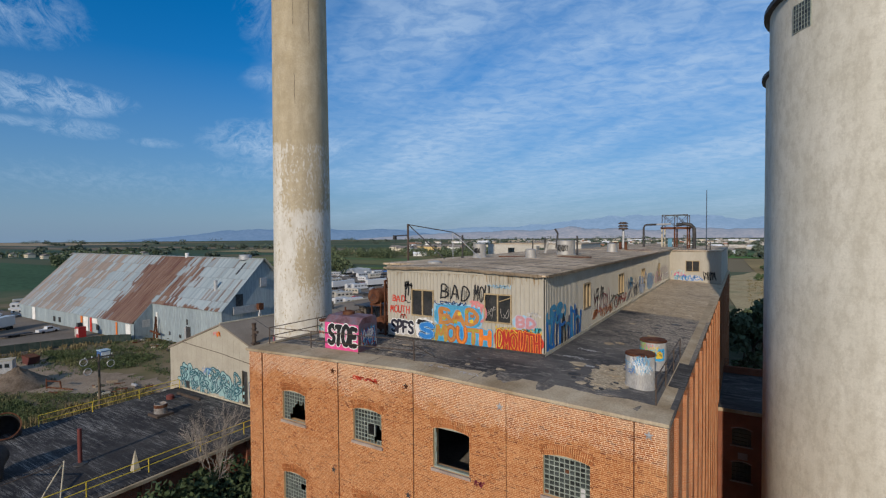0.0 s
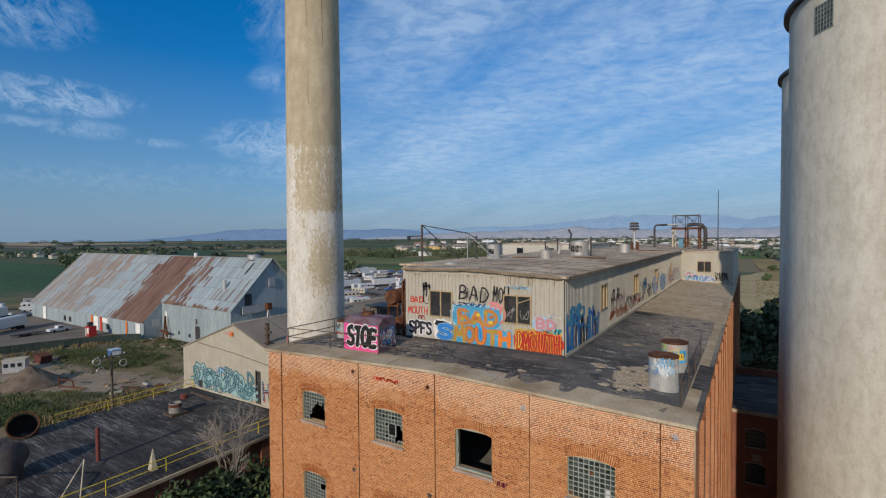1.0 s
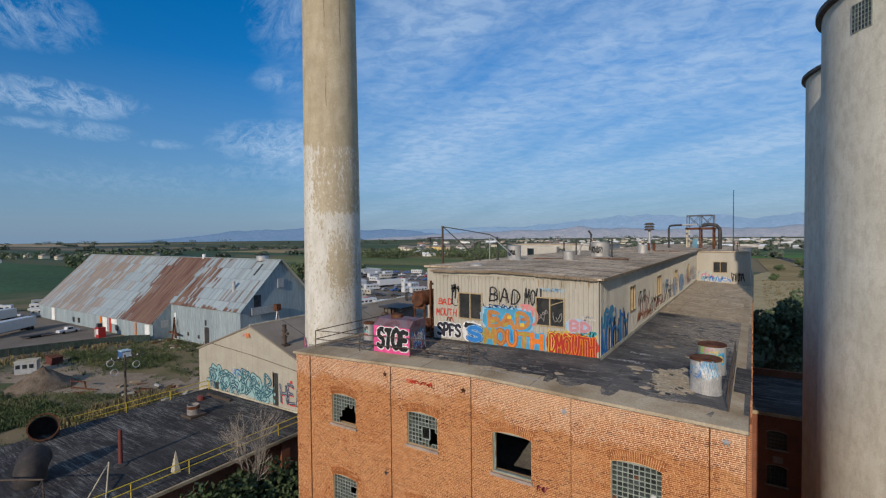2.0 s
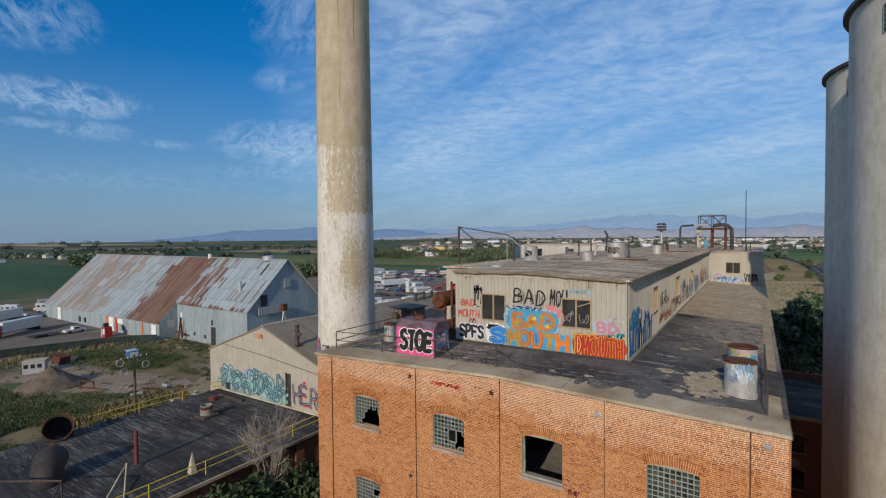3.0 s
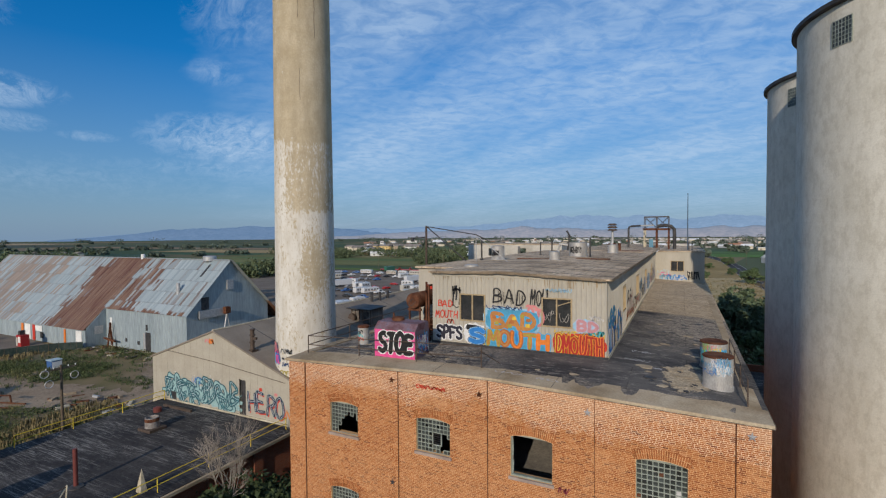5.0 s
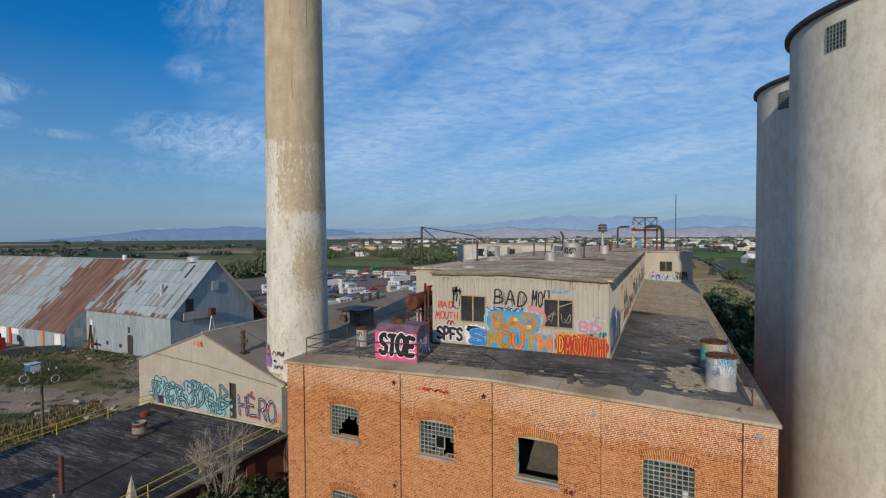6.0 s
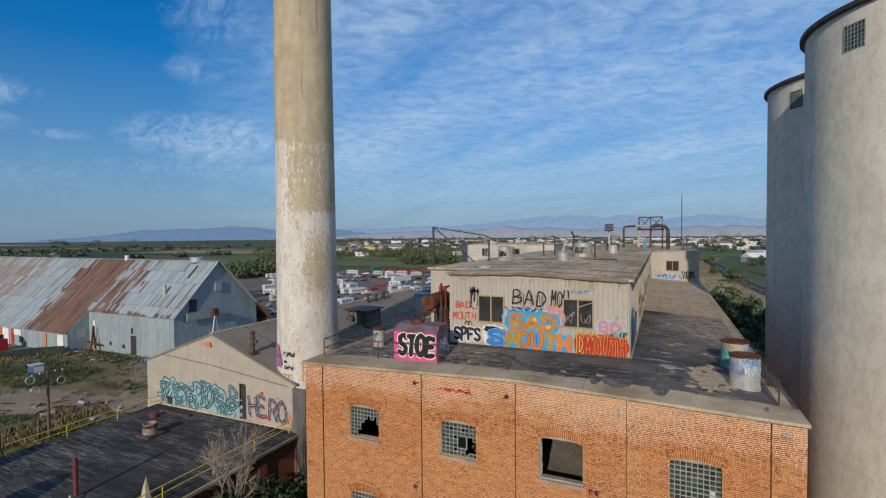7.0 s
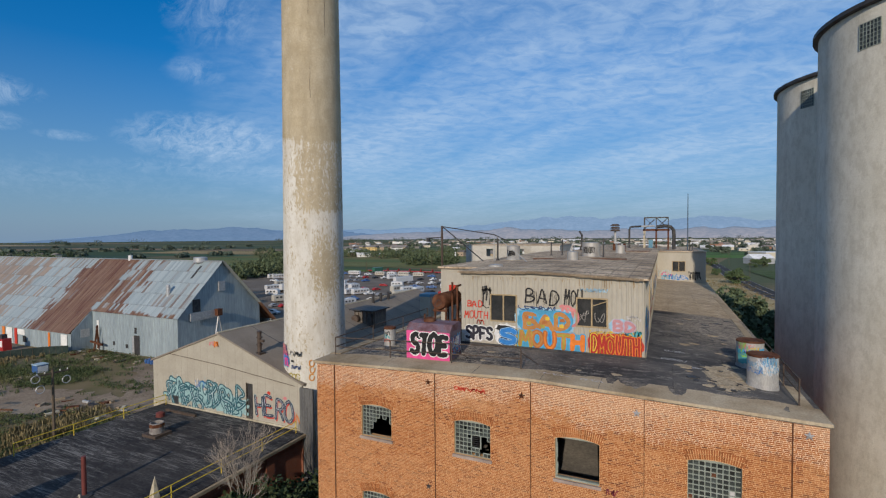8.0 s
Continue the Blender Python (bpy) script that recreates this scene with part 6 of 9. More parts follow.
big = roof_can(-13.3, 42.3, 0.8, 1.35, "large pale ventilator drum with black tags and a bent pipe")
part("bent_pipe", tube(bm_new(), [(-14.3, 42.6, RZ + 0.6), (-14.2, 42.6, RZ + 1.5), (-14.15, 42.6, RZ + 2.0), (-14.4, 42.6, RZ + 2.4)], 0.09, 8), m_steel_dark, big)
part("side_duct", tube(bm_new(), [(-14.2, 42.3, RZ + 1.1), (-14.9, 42.2, RZ + 1.2), (-15.2, 42.2, RZ + 0.2)], 0.13, 8), m_drum, big)
roof_can(-13.7, 34.9, 0.4, 0.75, "small pale roof ventilator", False)
roof_can(-18.8, 36.2, 0.55, 1.15, "round ventilator drum covered in black tags")
roof_can(-11.6, 52.6, 0.5, 0.9, "small pale roof ventilator", False)
roof_can(-17.2, 26.7, 0.42, 0.14, "low flat roof hatch ring", False)
for x, y, h in ((-19.8, 35.0, 1.9), (-16.6, 46.0, 1.6), (-12.2, 42.0, 1.75), (-17.5, 45.0, 1.3), (-3.6, 74.0, 1.1), (-4.0, 73.0, 1.25)):
    t = holder("stack_pipe", (x, y, RZ), "thin dark stack pipe on the roof", "pipe", "stack pipes on the roof")
    b0 = RZ if x < -8 else 25.1
    part("tube", tube(bm_new(), [(x, y, b0 - 0.05), (x, y, b0 + h)], 0.07, 8), m_steel_dark, t)
    part("collar", lathe(bm_new(), x, y, [(b0 - 0.02, 0.16), (b0 + 0.05, 0.15), (b0 + 0.1, 0.08)], 12), m_steel_dark, t)
for k, (x, y) in enumerate(((-11.2, 38.3), (-15.8, 36.9), (-10.0, 58.9))):
    t = holder("roof_plank", (x, y, RZ), "loose weathered plank lying on the roof", "plank", "planks on the roof")
    part("board", box(bm_new(), x - 1.5, y - 0.12, RZ + 0.02, x + 1.2, y + 0.12, RZ + 0.1), m_rust, t)
vt = holder("louvred_vent", (-13.4, 67.0, RZ), "louvred metal vent head on a tall pole", "roof vent")
part("pole", tube(bm_new(), [(-13.4, 67.0, RZ), (-13.4, 67.0, 28.0)], 0.16, 10), m_galv, vt)
for k in range(3):
    z = 27.9 + 0.36 * k
    smooth(part("louvre", lathe(bm_new(), -13.4, 67.0, [(z, 0.46), (z + 0.03, 0.68), (z + 0.28, 0.5 - 0.05 * k)], 20), m_rail, vt), 30)
bp = holder("bent_vent_pipe", (-12.0, 74.0, RZ), "dark vent pipe bent over at the top", "pipe")
part("tube", tube(bm_new(), [(-12.0, 74, RZ), (-12.0, 74, 28.2), (-11.9, 74, 28.5), (-11.6, 74, 28.6), (-10.4, 74.5, 28.65)], 0.14, 10), m_steel_dark, bp)
part("arm", tube(bm_new(), [(-10.4, 74.5, 28.65), (-8.6, 75.2, 28.7)], 0.12, 10), m_galv, bp)
sf = holder("duct_frame", (-8.8, 79.0, RZ), "rusty steel frame carrying a dark bent duct", "frame")
for x, y in ((-10.1, 78), (-8.4, 78), (-6.7, 78), (-10.1, 81), (-8.4, 81), (-6.7, 81)):
    part("post", box(bm_new(), x - 0.1, y - 0.1, RZ - 0.3, x + 0.1, y + 0.1, 28.3), m_rust if x > -10 else m_concrete, sf)
    part("upper_post", box(bm_new(), x - 0.05, y - 0.05, 28.3, x + 0.05, y + 0.05, 30.1), m_steel_dark, sf)
for y in (78, 81):
    part("beam", box(bm_new(), -10.3, y - 0.1, 28.0, -6.5, y + 0.1, 28.3), m_rust, sf)
    part("top_rail", box(bm_new(), -10.15, y - 0.04, 30.02, -6.65, y + 0.04, 30.12), m_steel_dark, sf)
    for a, b2 in ((-10.1, -8.4), (-8.4, -6.7)):
        part("cross_brace", tube(bm_new(), [(a, y, 28.35), (b2, y, 30.05)], 0.035, 5), m_steel_dark, sf)
        part("cross_brace", tube(bm_new(), [(b2, y, 28.35), (a, y, 30.05)], 0.035, 5), m_steel_dark, sf)
part("duct", tube(bm_new(), [(-8.3, 79, 28.6), (-7.2, 79, 28.75), (-6.4, 79, 28.6), (-5.95, 79, 28.1), (-5.9, 79, 27.2), (-5.9, 79, RZ - 0.3)], 0.26, 12), m_steel_dark, sf)
part("painted_panel", box(bm_new(), -9.5, 79.5, RZ - 0.2, -8.9, 79.6, 26.6), paint("dull_blue", (0.10, 0.25, 0.36)), sf)
an = holder("aerial_mast", (-4.0, 75.5, 25.1), "tall thin radio aerial mast", "aerial")
part("pole", tube(bm_new(), [(-4.15, 75.5, 25.05), (-4.15, 75.5, 33.3)], 0.085, 6, taper=0.6), paint("mast_blue", (0.07, 0.10, 0.14)), an)
for k, x in enumerate((-12.9, -12.3, -11.7)):
    t = holder("chimney_pot", (x, 60.0, RZ), "short rusty pipe stub", "pipe", "pipe stubs")
    part("tube", tube(bm_new(), [(x, 60, RZ), (x, 60, RZ + 0.95)], 0.16, 10), m_rust, t)

# ---- block beyond the roof ----
m_pale = mat("pale_concrete", [(0.36, 0.34, 0.295), (0.45, 0.43, 0.385), (0.50, 0.48, 0.43)], 0.4, 0.9, bump=0.2)
b4 = holder("far_factory_block", (-34.8, 88, 0), "tall pale concrete factory block behind the main roof", "building")
bm = wall_pieces(bm_new(), "y", 88, 88.4, -44.0, -25.0, 0, 25.5, [(-39.6, -38.2, 23.3, 24.8, 0), (-33.2, -31.9, 23.3, 24.8, 0)])
part("wall_front", bm, m_pale, b4)
part("wall_side", box(bm_new(), -25.4, 88.41, 0, -25.0, 102, 25.5), m_pale, b4)
part("wall_far_side", box(bm_new(), -44.0, 88.41, 0, -43.6, 102, 25.5), m_pale, b4)
part("bay", box(bm_new(), -36.9, 86.4, 0, -33.0, 87.99, 25.2), m_pale, b4)
part("roof", box(bm_new(), -44.1, 87.9, 25.502, -24.9, 102, 25.65), m_proof, b4)

# ---- glass-block windows of the brick front ----
m_block = mat("glass_block", [(0.010, 0.012, 0.012), (0.022, 0.027, 0.026), (0.06, 0.072, 0.066)], 3.0, 0.3, bump=0.3, bump_scale=30, per_object=0.75, spec=0.6, spread=(0.3, 0.7))
m_grid = mat("block_mortar", [(0.20, 0.23, 0.20), (0.31, 0.34, 0.30)], 2.0, 0.85)
m_sill = mat("stone_sill", [(0.26, 0.20, 0.17), (0.38, 0.31, 0.27)], 1.5, 0.9)
m_arch = mat("arch_brick", [(0.27, 0.092, 0.034), (0.33, 0.125, 0.048)], 1.0, 0.9, per_object=0.25)
GREEN = paint("green", (0.02, 0.25, 0.10))
bm = bm_new()
for (a, b2, c, d, e, f2) in ((-0.088, -0.03, -0.088, 0.088, 0.03, 0.088),):
    box(bm, a, b2, c, d, e, f2)
    bmesh.ops.bevel(bm, geom=[e2 for e2 in bm.edges], offset=0.016, segments=1, affect="EDGES")
block_mesh = finish("glass_block", bm, m_block)
bm = box(bm_new(), -0.033, -0.004, -0.097, 0.033, 0.1, 0.097)
arch_mesh = finish("arch_brick", bm, m_arch)

# which blocks are gone: column, row counted from the left and the sill
GONE = {
    (0, 0): {(c, r) for c in range(3, 9) for r in range(0, 5)} - {(3, 4), (8, 4)} | {(2, 0), (2, 1), (5, 5), (7, 5)},
    (1, 0): {(c, r) for c in range(4, 7) for r in range(2, 5)} | {(7, 1), (8, 1), (8, 2), (8, 3), (7, 2), (7, 3), (6, 1), (3, 4), (7, 4), (4, 0), (6, 0), (2, 6), (5, 6), (3, 1)},
    (2, 0): {(c, r) for c in range(0, 9) for r in range(0, 9)},
    (3, 0): set(),
    (0, 1): {(6, 4), (7, 4), (7, 5), (6, 5), (8, 5)},
}
rr = random.Random(17)
for i, (a, b2) in enumerate(COLS):
    for j, (lo, hi) in enumerate(ROWS[:2]):
        lo2 = lo - (0.2 if (i, j) == (2, 0) else 0)
        yb = Y0 + 0.16
        gone = GONE.get((i, j), set())
        wn2 = holder("window", ((a + b2) / 2, yb, lo2), "arched glass-block window in the brick wall, partly smashed" if gone else "arched glass-block window in the brick wall, dirty but whole", "window", "glass-block windows")
        nc, nr = 9, 8
        cw, ch = (b2 - a) / nc, (hi - lo2) / nr
        # mortar grid between blocks that still stand
        bm = bm_new()
        for r in range(nr + 1):
            for c in range(nc):
                if (c, r) not in gone or (c, r - 1) not in gone:
                    if not (i == 2 and j == 0):
                        box(bm, a + c * cw, yb - 0.018, lo2 + r * ch - 0.019, a + (c + 1) * cw, yb + 0.02, lo2 + r * ch + 0.019)
        for c in range(nc + 1):
            for r in range(nr):
                if (c, r) not in gone or (c - 1, r) not in gone:
                    if not (i == 2 and j == 0):
                        box(bm, a + c * cw - 0.018, yb - 0.016, lo2 + r * ch + 0.02, a + c * cw + 0.018, yb + 0.018, lo2 + (r + 1) * ch - 0.02)
        if i == 2 and j == 0:
            for r in range(nr):
                box(bm, a, yb - 0.02, lo2 + r * ch, a + 0.05 + 0.06 * rr.random(), yb + 0.02, lo2 + (r + 1) * ch - 0.01)
            box(bm, a, yb - 0.1, lo2, b2, yb + 0.05, lo2 + 0.07)
        part("mortar_grid", bm, m_grid, wn2)
        top = arch(a, b2, hi, 0.128)
        part("arch_filler", prism(bm_new(), top, "y", yb - 0.03, yb + 0.03), m_grid, wn2)
        part("sill", box(bm_new(), a - 0.08, Y0 - 0.09, lo2 - 0.13, b2 + 0.08, Y0 + 0.14, lo2 - 0.002), m_sill, wn2)
        part("side_bar", box(bm_new(), a, yb - 0.05, lo2, a + 0.03, yb - 0.02, hi), m_grid, wn2)
        for c in range(nc):
            for r in range(nr):
                if (c, r) in gone:
                    continue
                o = part("glass_block", block_mesh, None, wn2)
                o.location = (a + (c + 0.5) * cw, yb, lo2 + (r + 0.5) * ch)
                o.scale = (cw / 0.215, 0.6, ch / 0.215)
                if i == 3 and rr.random() < 0.04:
                    o.data = block_mesh.copy()
                    o.data.materials[0] = rr.choice((GREEN, GREEN, paint("grey_white", (0.58, 0.57, 0.56)), m_rust))
        if (i, j) == (1, 0):
            bm = bm_new()
            for q in range(5):
                box(bm, a + 4 * cw + 0.02, yb - 0.03, lo2 + 2 * ch + 0.1 + q * 0.1, a + 6.2 * cw, yb - 0.01, lo2 + 2 * ch + 0.12 + q * 0.1)
            part("vent_slats", bm, m_steel_dark, wn2)
            bm = bm_new()
            for x in (a + 4 * cw, a + 6.3 * cw):
                box(bm, x, yb - 0.05, lo2 + 1.9 * ch, x + 0.05, yb + 0.02, lo2 + 5 * ch)
            box(bm, a + 4 * cw, yb - 0.05, lo2 + 1.9 * ch, a + 6.35 * cw, yb + 0.02, lo2 + 2.1 * ch)
            part("vent_frame", bm, m_grid, wn2)
        # two rings of arch bricks
        for ring in range(2):
            n = 24
            for k in range(n + 1):
                x = a - 0.06 + (b2 - a + 0.12) * k / n
                t = 2 * k / n - 1
                z = hi + 0.135 * (1 - t * t) + 0.12 + ring * 0.205 - 0.02 * abs(t)
                o = part("arch_brick", arch_mesh, None, wn2)
                o.location = (x + t * 0.06 * ring, Y0 - 0.009, z)
                o.rotation_euler = (0, t * 0.32, 0)
    # lower openings are boarded
    for j, (lo, hi) in enumerate(ROWS[2:]):
        wn2 = holder("window", ((a + b2) / 2, Y0 + 0.2, lo), "boarded arched window in the brick wall", "window", "boarded windows")
        part("board", prism(bm_new(), [(a, lo), (b2, lo)] + arch(a, b2, hi, 0.128)[::-1], "y", Y0 + 0.15, Y0 + 0.2), m_wood, wn2)
# annex windows
for lo, hi in ((6.7, 8.2), (3.2, 4.9)):
    wn2 = holder("window", (0.2, 54.3, lo), "arched steel-framed window in the annex wall", "window", "annex windows")
    bm = bm_new()
    for k in range(6):
        box(bm, -0.6 + 0.32 * k - 0.02, 54.28, lo, -0.6 + 0.32 * k + 0.02, 54.34, hi)
    for k in range(5):
        box(bm, -0.6, 54.27, lo + (hi - lo) * k / 4 - 0.02, 1.0, 54.33, lo + (hi - lo) * k / 4 + 0.02)
    part("glazing_bars", bm, m_steel_dark, wn2)
    part("pane", box(bm_new(), -0.6, 54.36, lo, 1.0, 54.37, hi + 0.2), m_glass, wn2)
    part("sill", box(bm_new(), -0.75, 54.05, lo - 0.12, 1.15, 54.3, lo), m_sill, wn2)
    part("lintel", prism(bm_new(), arch(-0.7, 1.1, hi + 0.02, 0.2) + arch(-0.7, 1.1, hi + 0.12, 0.2)[::-1], "y", 54.17, 54.199), m_sill, wn2)
part("notice", box(bm_new(), -0.1, 54.17, 5.35, 0.7, 54.198, 6.0), m_sill, annex)
part("roof_kerb", box(bm_new(), X1 + 0.17, 53.95, 9.86, 8.0, 54.0, 10.2), m_coping, annex)
railing([(X1 + 0.3, 68.6, 10.9), (7.5, 68.6, 10.9)], 0.9, 0.03, m_rail, "thin rail on the annex roof edge", 3.0)
# silo windows
for cx, cy in ((8.07, 33.45), (8.32, 46.88)):
    az = radians(-145.5)
    ux, uy = math.cos(az), math.sin(az)
    wn2 = holder("silo_window", (cx + (SR - 0.03) * ux, cy + (SR - 0.03) * uy, 37.3), "square glass-block window high in the silo wall", "window", "silo windows")
    bm = bm_new()
    for k in range(7):
        box(bm, -0.54 + 0.18 * k - 0.018, -0.06, 0, -0.54 + 0.18 * k + 0.018, 0.1, 1.35)
        box(bm, -0.54, -0.055, 1.35 * k / 6 - 0.018, 0.54, 0.1, 1.35 * k / 6 + 0.018)
    bm.transform(Matrix.Translation((cx + (SR - 0.03) * ux, cy + (SR - 0.03) * uy, 37.25)) @ Matrix.Rotation(az + math.pi / 2, 4, "Z"))
    part("mortar_grid", bm, m_grid, wn2)
    for c in range(6):
        for r in range(6):
            o = part("glass_block", block_mesh, None, wn2)
            p = Matrix.Rotation(az + math.pi / 2, 4, "Z") @ Vector((-0.45 + 0.18 * c, -0.02, 1.35 * (r + 0.5) / 6))
            o.location = (cx + (SR - 0.03) * ux + p.x, cy + (SR - 0.03) * uy + p.y, 37.25 + p.z)
            o.rotation_euler = (0, 0, az + math.pi / 2)
            o.scale = (0.9, 1, 1.12)

# ---- shed front, roof fittings ----
S = SY0 - 0.012
PTEAL = paint("pale_teal", (0.30, 0.46, 0.46))
for k in range(4):
    patch(shed_front, "-y", S + 0.004 + 0.001 * k, -55.6 + 2.7 * k, -52.3 + 2.7 * k, 10.15 - 0.1 * k, 12.0 - 0.12 * k, PTEAL, 21 + k, 0.3)
MTEAL = paint("mid_teal", (0.05, 0.22, 0.25))
sprayed(shed_front, "-y", S, "SRBESDRBS", -55.9, -44.6, 10.1, 11.95, [(DTEAL, 0.52), (PTEAL, 0.28)], 0.2, 0.33, 41)
sprayed(shed_front, "-y", S - 0.010, "RSEBRDSB", -55.5, -44.7, 10.0, 12.05, [(DTEAL, 0.37), (MTEAL, 0.11), (WHITE, 0.03)], -0.25, 0.33, 47)
for k in range(26):
    bm, q = bm_new(), random.Random(260 + k)
    spray_line(bm, rounded([(0, 0), (0.02, 0.3), (0, q.uniform(0.5, 1.2))]), 0.035, q, 0.0)
    flat_part(bm, "-y", S + 0.002, q.uniform(-55.2, -46.0), q.uniform(11.3, 12.2), WHITE if k % 3 else PTEAL, shed_front, "paint_drip")
tag(shed_front, "-y", S - 0.006, -51.5, -49.8, 11.9, 12.7, BLUE, 260, 0.05, 3)
sprayed(shed_front, "-y", S - 0.002, "HERO", -43.15, -38.15, 10.3, 12.1, [(RED, 0.22)], 0.0, 0.07, 22, shift=(0.12, -0.17))
sprayed(shed_front, "-y", S - 0.007, "HERO", -43.15, -38.15, 10.3, 12.1, [(PTEAL, 0.32), (paint("slate", (0.03, 0.05, 0.085)), 0.29), (WHITE, 0.03)], 0.0, 0.07, 22)
patch(shed_front, "-y", S - 0.005, -41.6, -41.2, 12.4, 12.75, RED, 61)
patch(shed_front, "-y", S - 0.005, -39.6, -39.2, 12.2, 12.5, ROSE, 62)
tag(shed_front, "-y", S - 0.005, -38.6, -37.7, 10.0, 11.4, ORANGE, 63, 0.06, 3)
tag(shed_front, "-y", S - 0.006, -48.6, -48.0, 16.3, 17.0, ORANGE, 64, 0.14, 2)
tag(shed_front, "-y", S - 0.006, -49.3, -48.7, 16.4, 16.9, ROSE, 65, 0.1, 1)
part("conduit", tube(bm_new(), [(-55.5, SY0 - 0.04, 15.05), (-48, SY0 - 0.04, 14.6), (-38.2, SY0 - 0.04, 13.65)], 0.03, 6), m_rail, shed)
part("door", box(bm_new(), -44.2, SY0 + 0.12, 9.65, -43.5, SY0 + 0.18, 13.15), m_steel_dark, shed)
part("door_frame", box(bm_new(), -44.33, SY0 - 0.03, 9.6, -44.25, SY0 + 0.1, 13.25), m_rail, shed)
part("hatch", box(bm_new(), -55.0, SY0 - 0.02, 9.75, -54.1, SY0 - 0.004, 10.6), m_steel_dark, shed)
part("base_plinth", box(bm_new(), -58, SY0 - 0.12, 8.7, SX1, SY0 - 0.002, 9.75), m_concrete, shed)
m_seam = mat("cream_seam", [(0.27, 0.245, 0.20), (0.33, 0.30, 0.25)], 0.8, 0.85, grain=0.15)
for k in range(21):
    x = SX0 + 0.6 + 0.98 * k
    if -44.4 < x < -43.3:
        continue
    top = SE + (SRZ - SE) * (x - SX0) / (SRX - SX0) if x < SRX else SRZ - 0.345 * (x - SRX)
    part("panel_joint", box(bm_new(), x, SY0 - 0.005, 9.76, x + 0.028, SY0 - 0.001, top - 0.12), m_seam, shed)
part("ridge_cap", tube(bm_new(), [(SRX, SY0 - 0.1, SRZ + 0.2), (SRX, SY1, SRZ + 0.2)], 0.11, 8), m_concrete, shed)
for k in range(1, 11):
    y = SY0 + 4.1 * k
    bm = bm_new()
    quad(bm, (SRX, y, SRZ + 0.196), (SX1 + 0.3, y, SE - 0.074), (SX1 + 0.3, y + 0.1, SE - 0.074), (SRX, y + 0.1, SRZ + 0.196))
    part("roof_seam", bm, m_steel_dark, shed)

st = holder("stack", (-43.2, 31.9, 16.0), "dark rusty vertical exhaust stack on the shed roof", "chimney")
smooth(part("tube", lathe(bm_new(), -43.2, 31.9, [(15.9, 0.2), (18.05, 0.2), (18.1, 0.24), (18.25, 0.24)], 16), m_rail, st), 30)
for z in (16.1, 16.9, 17.6):
    part("flange", lathe(bm_new(), -43.2, 31.9, [(z, 0.3), (z + 0.1, 0.3)], 16), m_rail, st)
part("bracket", box(bm_new(), -43.0, 31.8, 17.2, -42.6, 32.0, 17.45), m_rail, st)
part("base", box(bm_new(), -43.6, 31.5, 15.85, -42.8, 32.3, 16.2), m_rail, st)
do = holder("dormer_house", (-42.6, 50.5, 15.6), "dark ribbed dormer housing with a flat top on the shed roof", "roof dormer")
m_dorm = mat("weathered_dormer", [(0.10, 0.09, 0.08), (0.20, 0.175, 0.15)], 1.2, 0.8, grain=0.3)
part("body", box(bm_new(), -44.5, 49.6, 15.0, -41.3, 52.4, 17.75), m_dorm, do)
for k in range(6):
    part("rib", box(bm_new(), -44.4 + k * 0.6, 49.52, 15.1, -44.3 + k * 0.6, 49.598, 17.7), m_rail, do)
part("door_leaf", box(bm_new(), -42.4, 49.5, 15.6, -41.6, 49.59, 17.4), m_steel_dark, do)
part("top", prism(bm_new(), [(-44.8, 17.76), (-41.0, 17.76), (-41.0, 17.86), (-44.8, 17.92)], "y", 48.9, 52.9), m_steel_dark, do)
smooth(part("hood", lying(bm_new(), 48.9, 49.5, -44.0, 16.6, 0.55, 20), m_rail, do), 40)

for k in range(3):
    t = holder("roof_stub", (-47.2, 58 + 2.2 * k, 17.4), "short dark pipe stub on the shed ridge", "pipe", "pipe stubs on the shed")
    part("tube", tube(bm_new(), [(-47.0, 58 + 2.2 * k, 17.2), (-47.0, 58 + 2.2 * k, 18.7)], 0.22, 8), m_steel_dark, t)
t = holder("roof_stub", (-47.0, 47, 17.3), "short dark pipe stub on the shed ridge", "pipe", "pipe stubs on the shed")
part("tube", tube(bm_new(), [(-47.0, 47, 17.2), (-47.0, 47, 18.5)], 0.2, 8), m_steel_dark, t)
hut = holder("plant_hut", (-39.9, 62.0, 13.0), "small cream plant hut with a blue fascia behind the shed roof", "hut")
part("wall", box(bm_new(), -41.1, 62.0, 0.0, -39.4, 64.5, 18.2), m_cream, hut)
part("fascia", box(bm_new(), -41.2, 61.9, 18.202, -39.3, 64.6, 18.6), paint("dull_blue", (0.10, 0.25, 0.36)), hut)
# paint at the foot of the chimney
def on_shaft(bm, a0, z0, r, m):
    for v in bm.verts:
        v.co.x, v.co.y = v.co.x + a0, v.co.y + z0
    part("graffiti", finish("graffiti", wrap(bm, CX, CY, r), m, False), None, chim)


for k, (m, a0, z0, w, h, thick) in enumerate(((PINK, -2.1, 15.6, 1.3, 1.7, 0.2), (SKYB, -1.9, 15.2, 1.1, 1.2, 0.16), (NAVY, -2.1, 16.2, 1.2, 1.3, 0.07), (ROSE, -2.0, 16.4, 0.9, 1.0, 0.12), (BLUE, -1.6, 15.4, 1.0, 1.0, 0.08), (PINK, -1.5, 15.3, 0.8, 0.9, 0.1),
                                               (BLACK, -0.5, 16.4, 1.3, 0.5, 0.06), (BLACK, -0.3, 15.8, 0.3, 0.3, 0.05), (NAVY, -0.3, 15.2, 1.0, 0.4, 0.05))):
    on_shaft(scrawl(w, h, 300 + k, thick, 4), a0, z0, 3.0 + 0.004 * k, m)
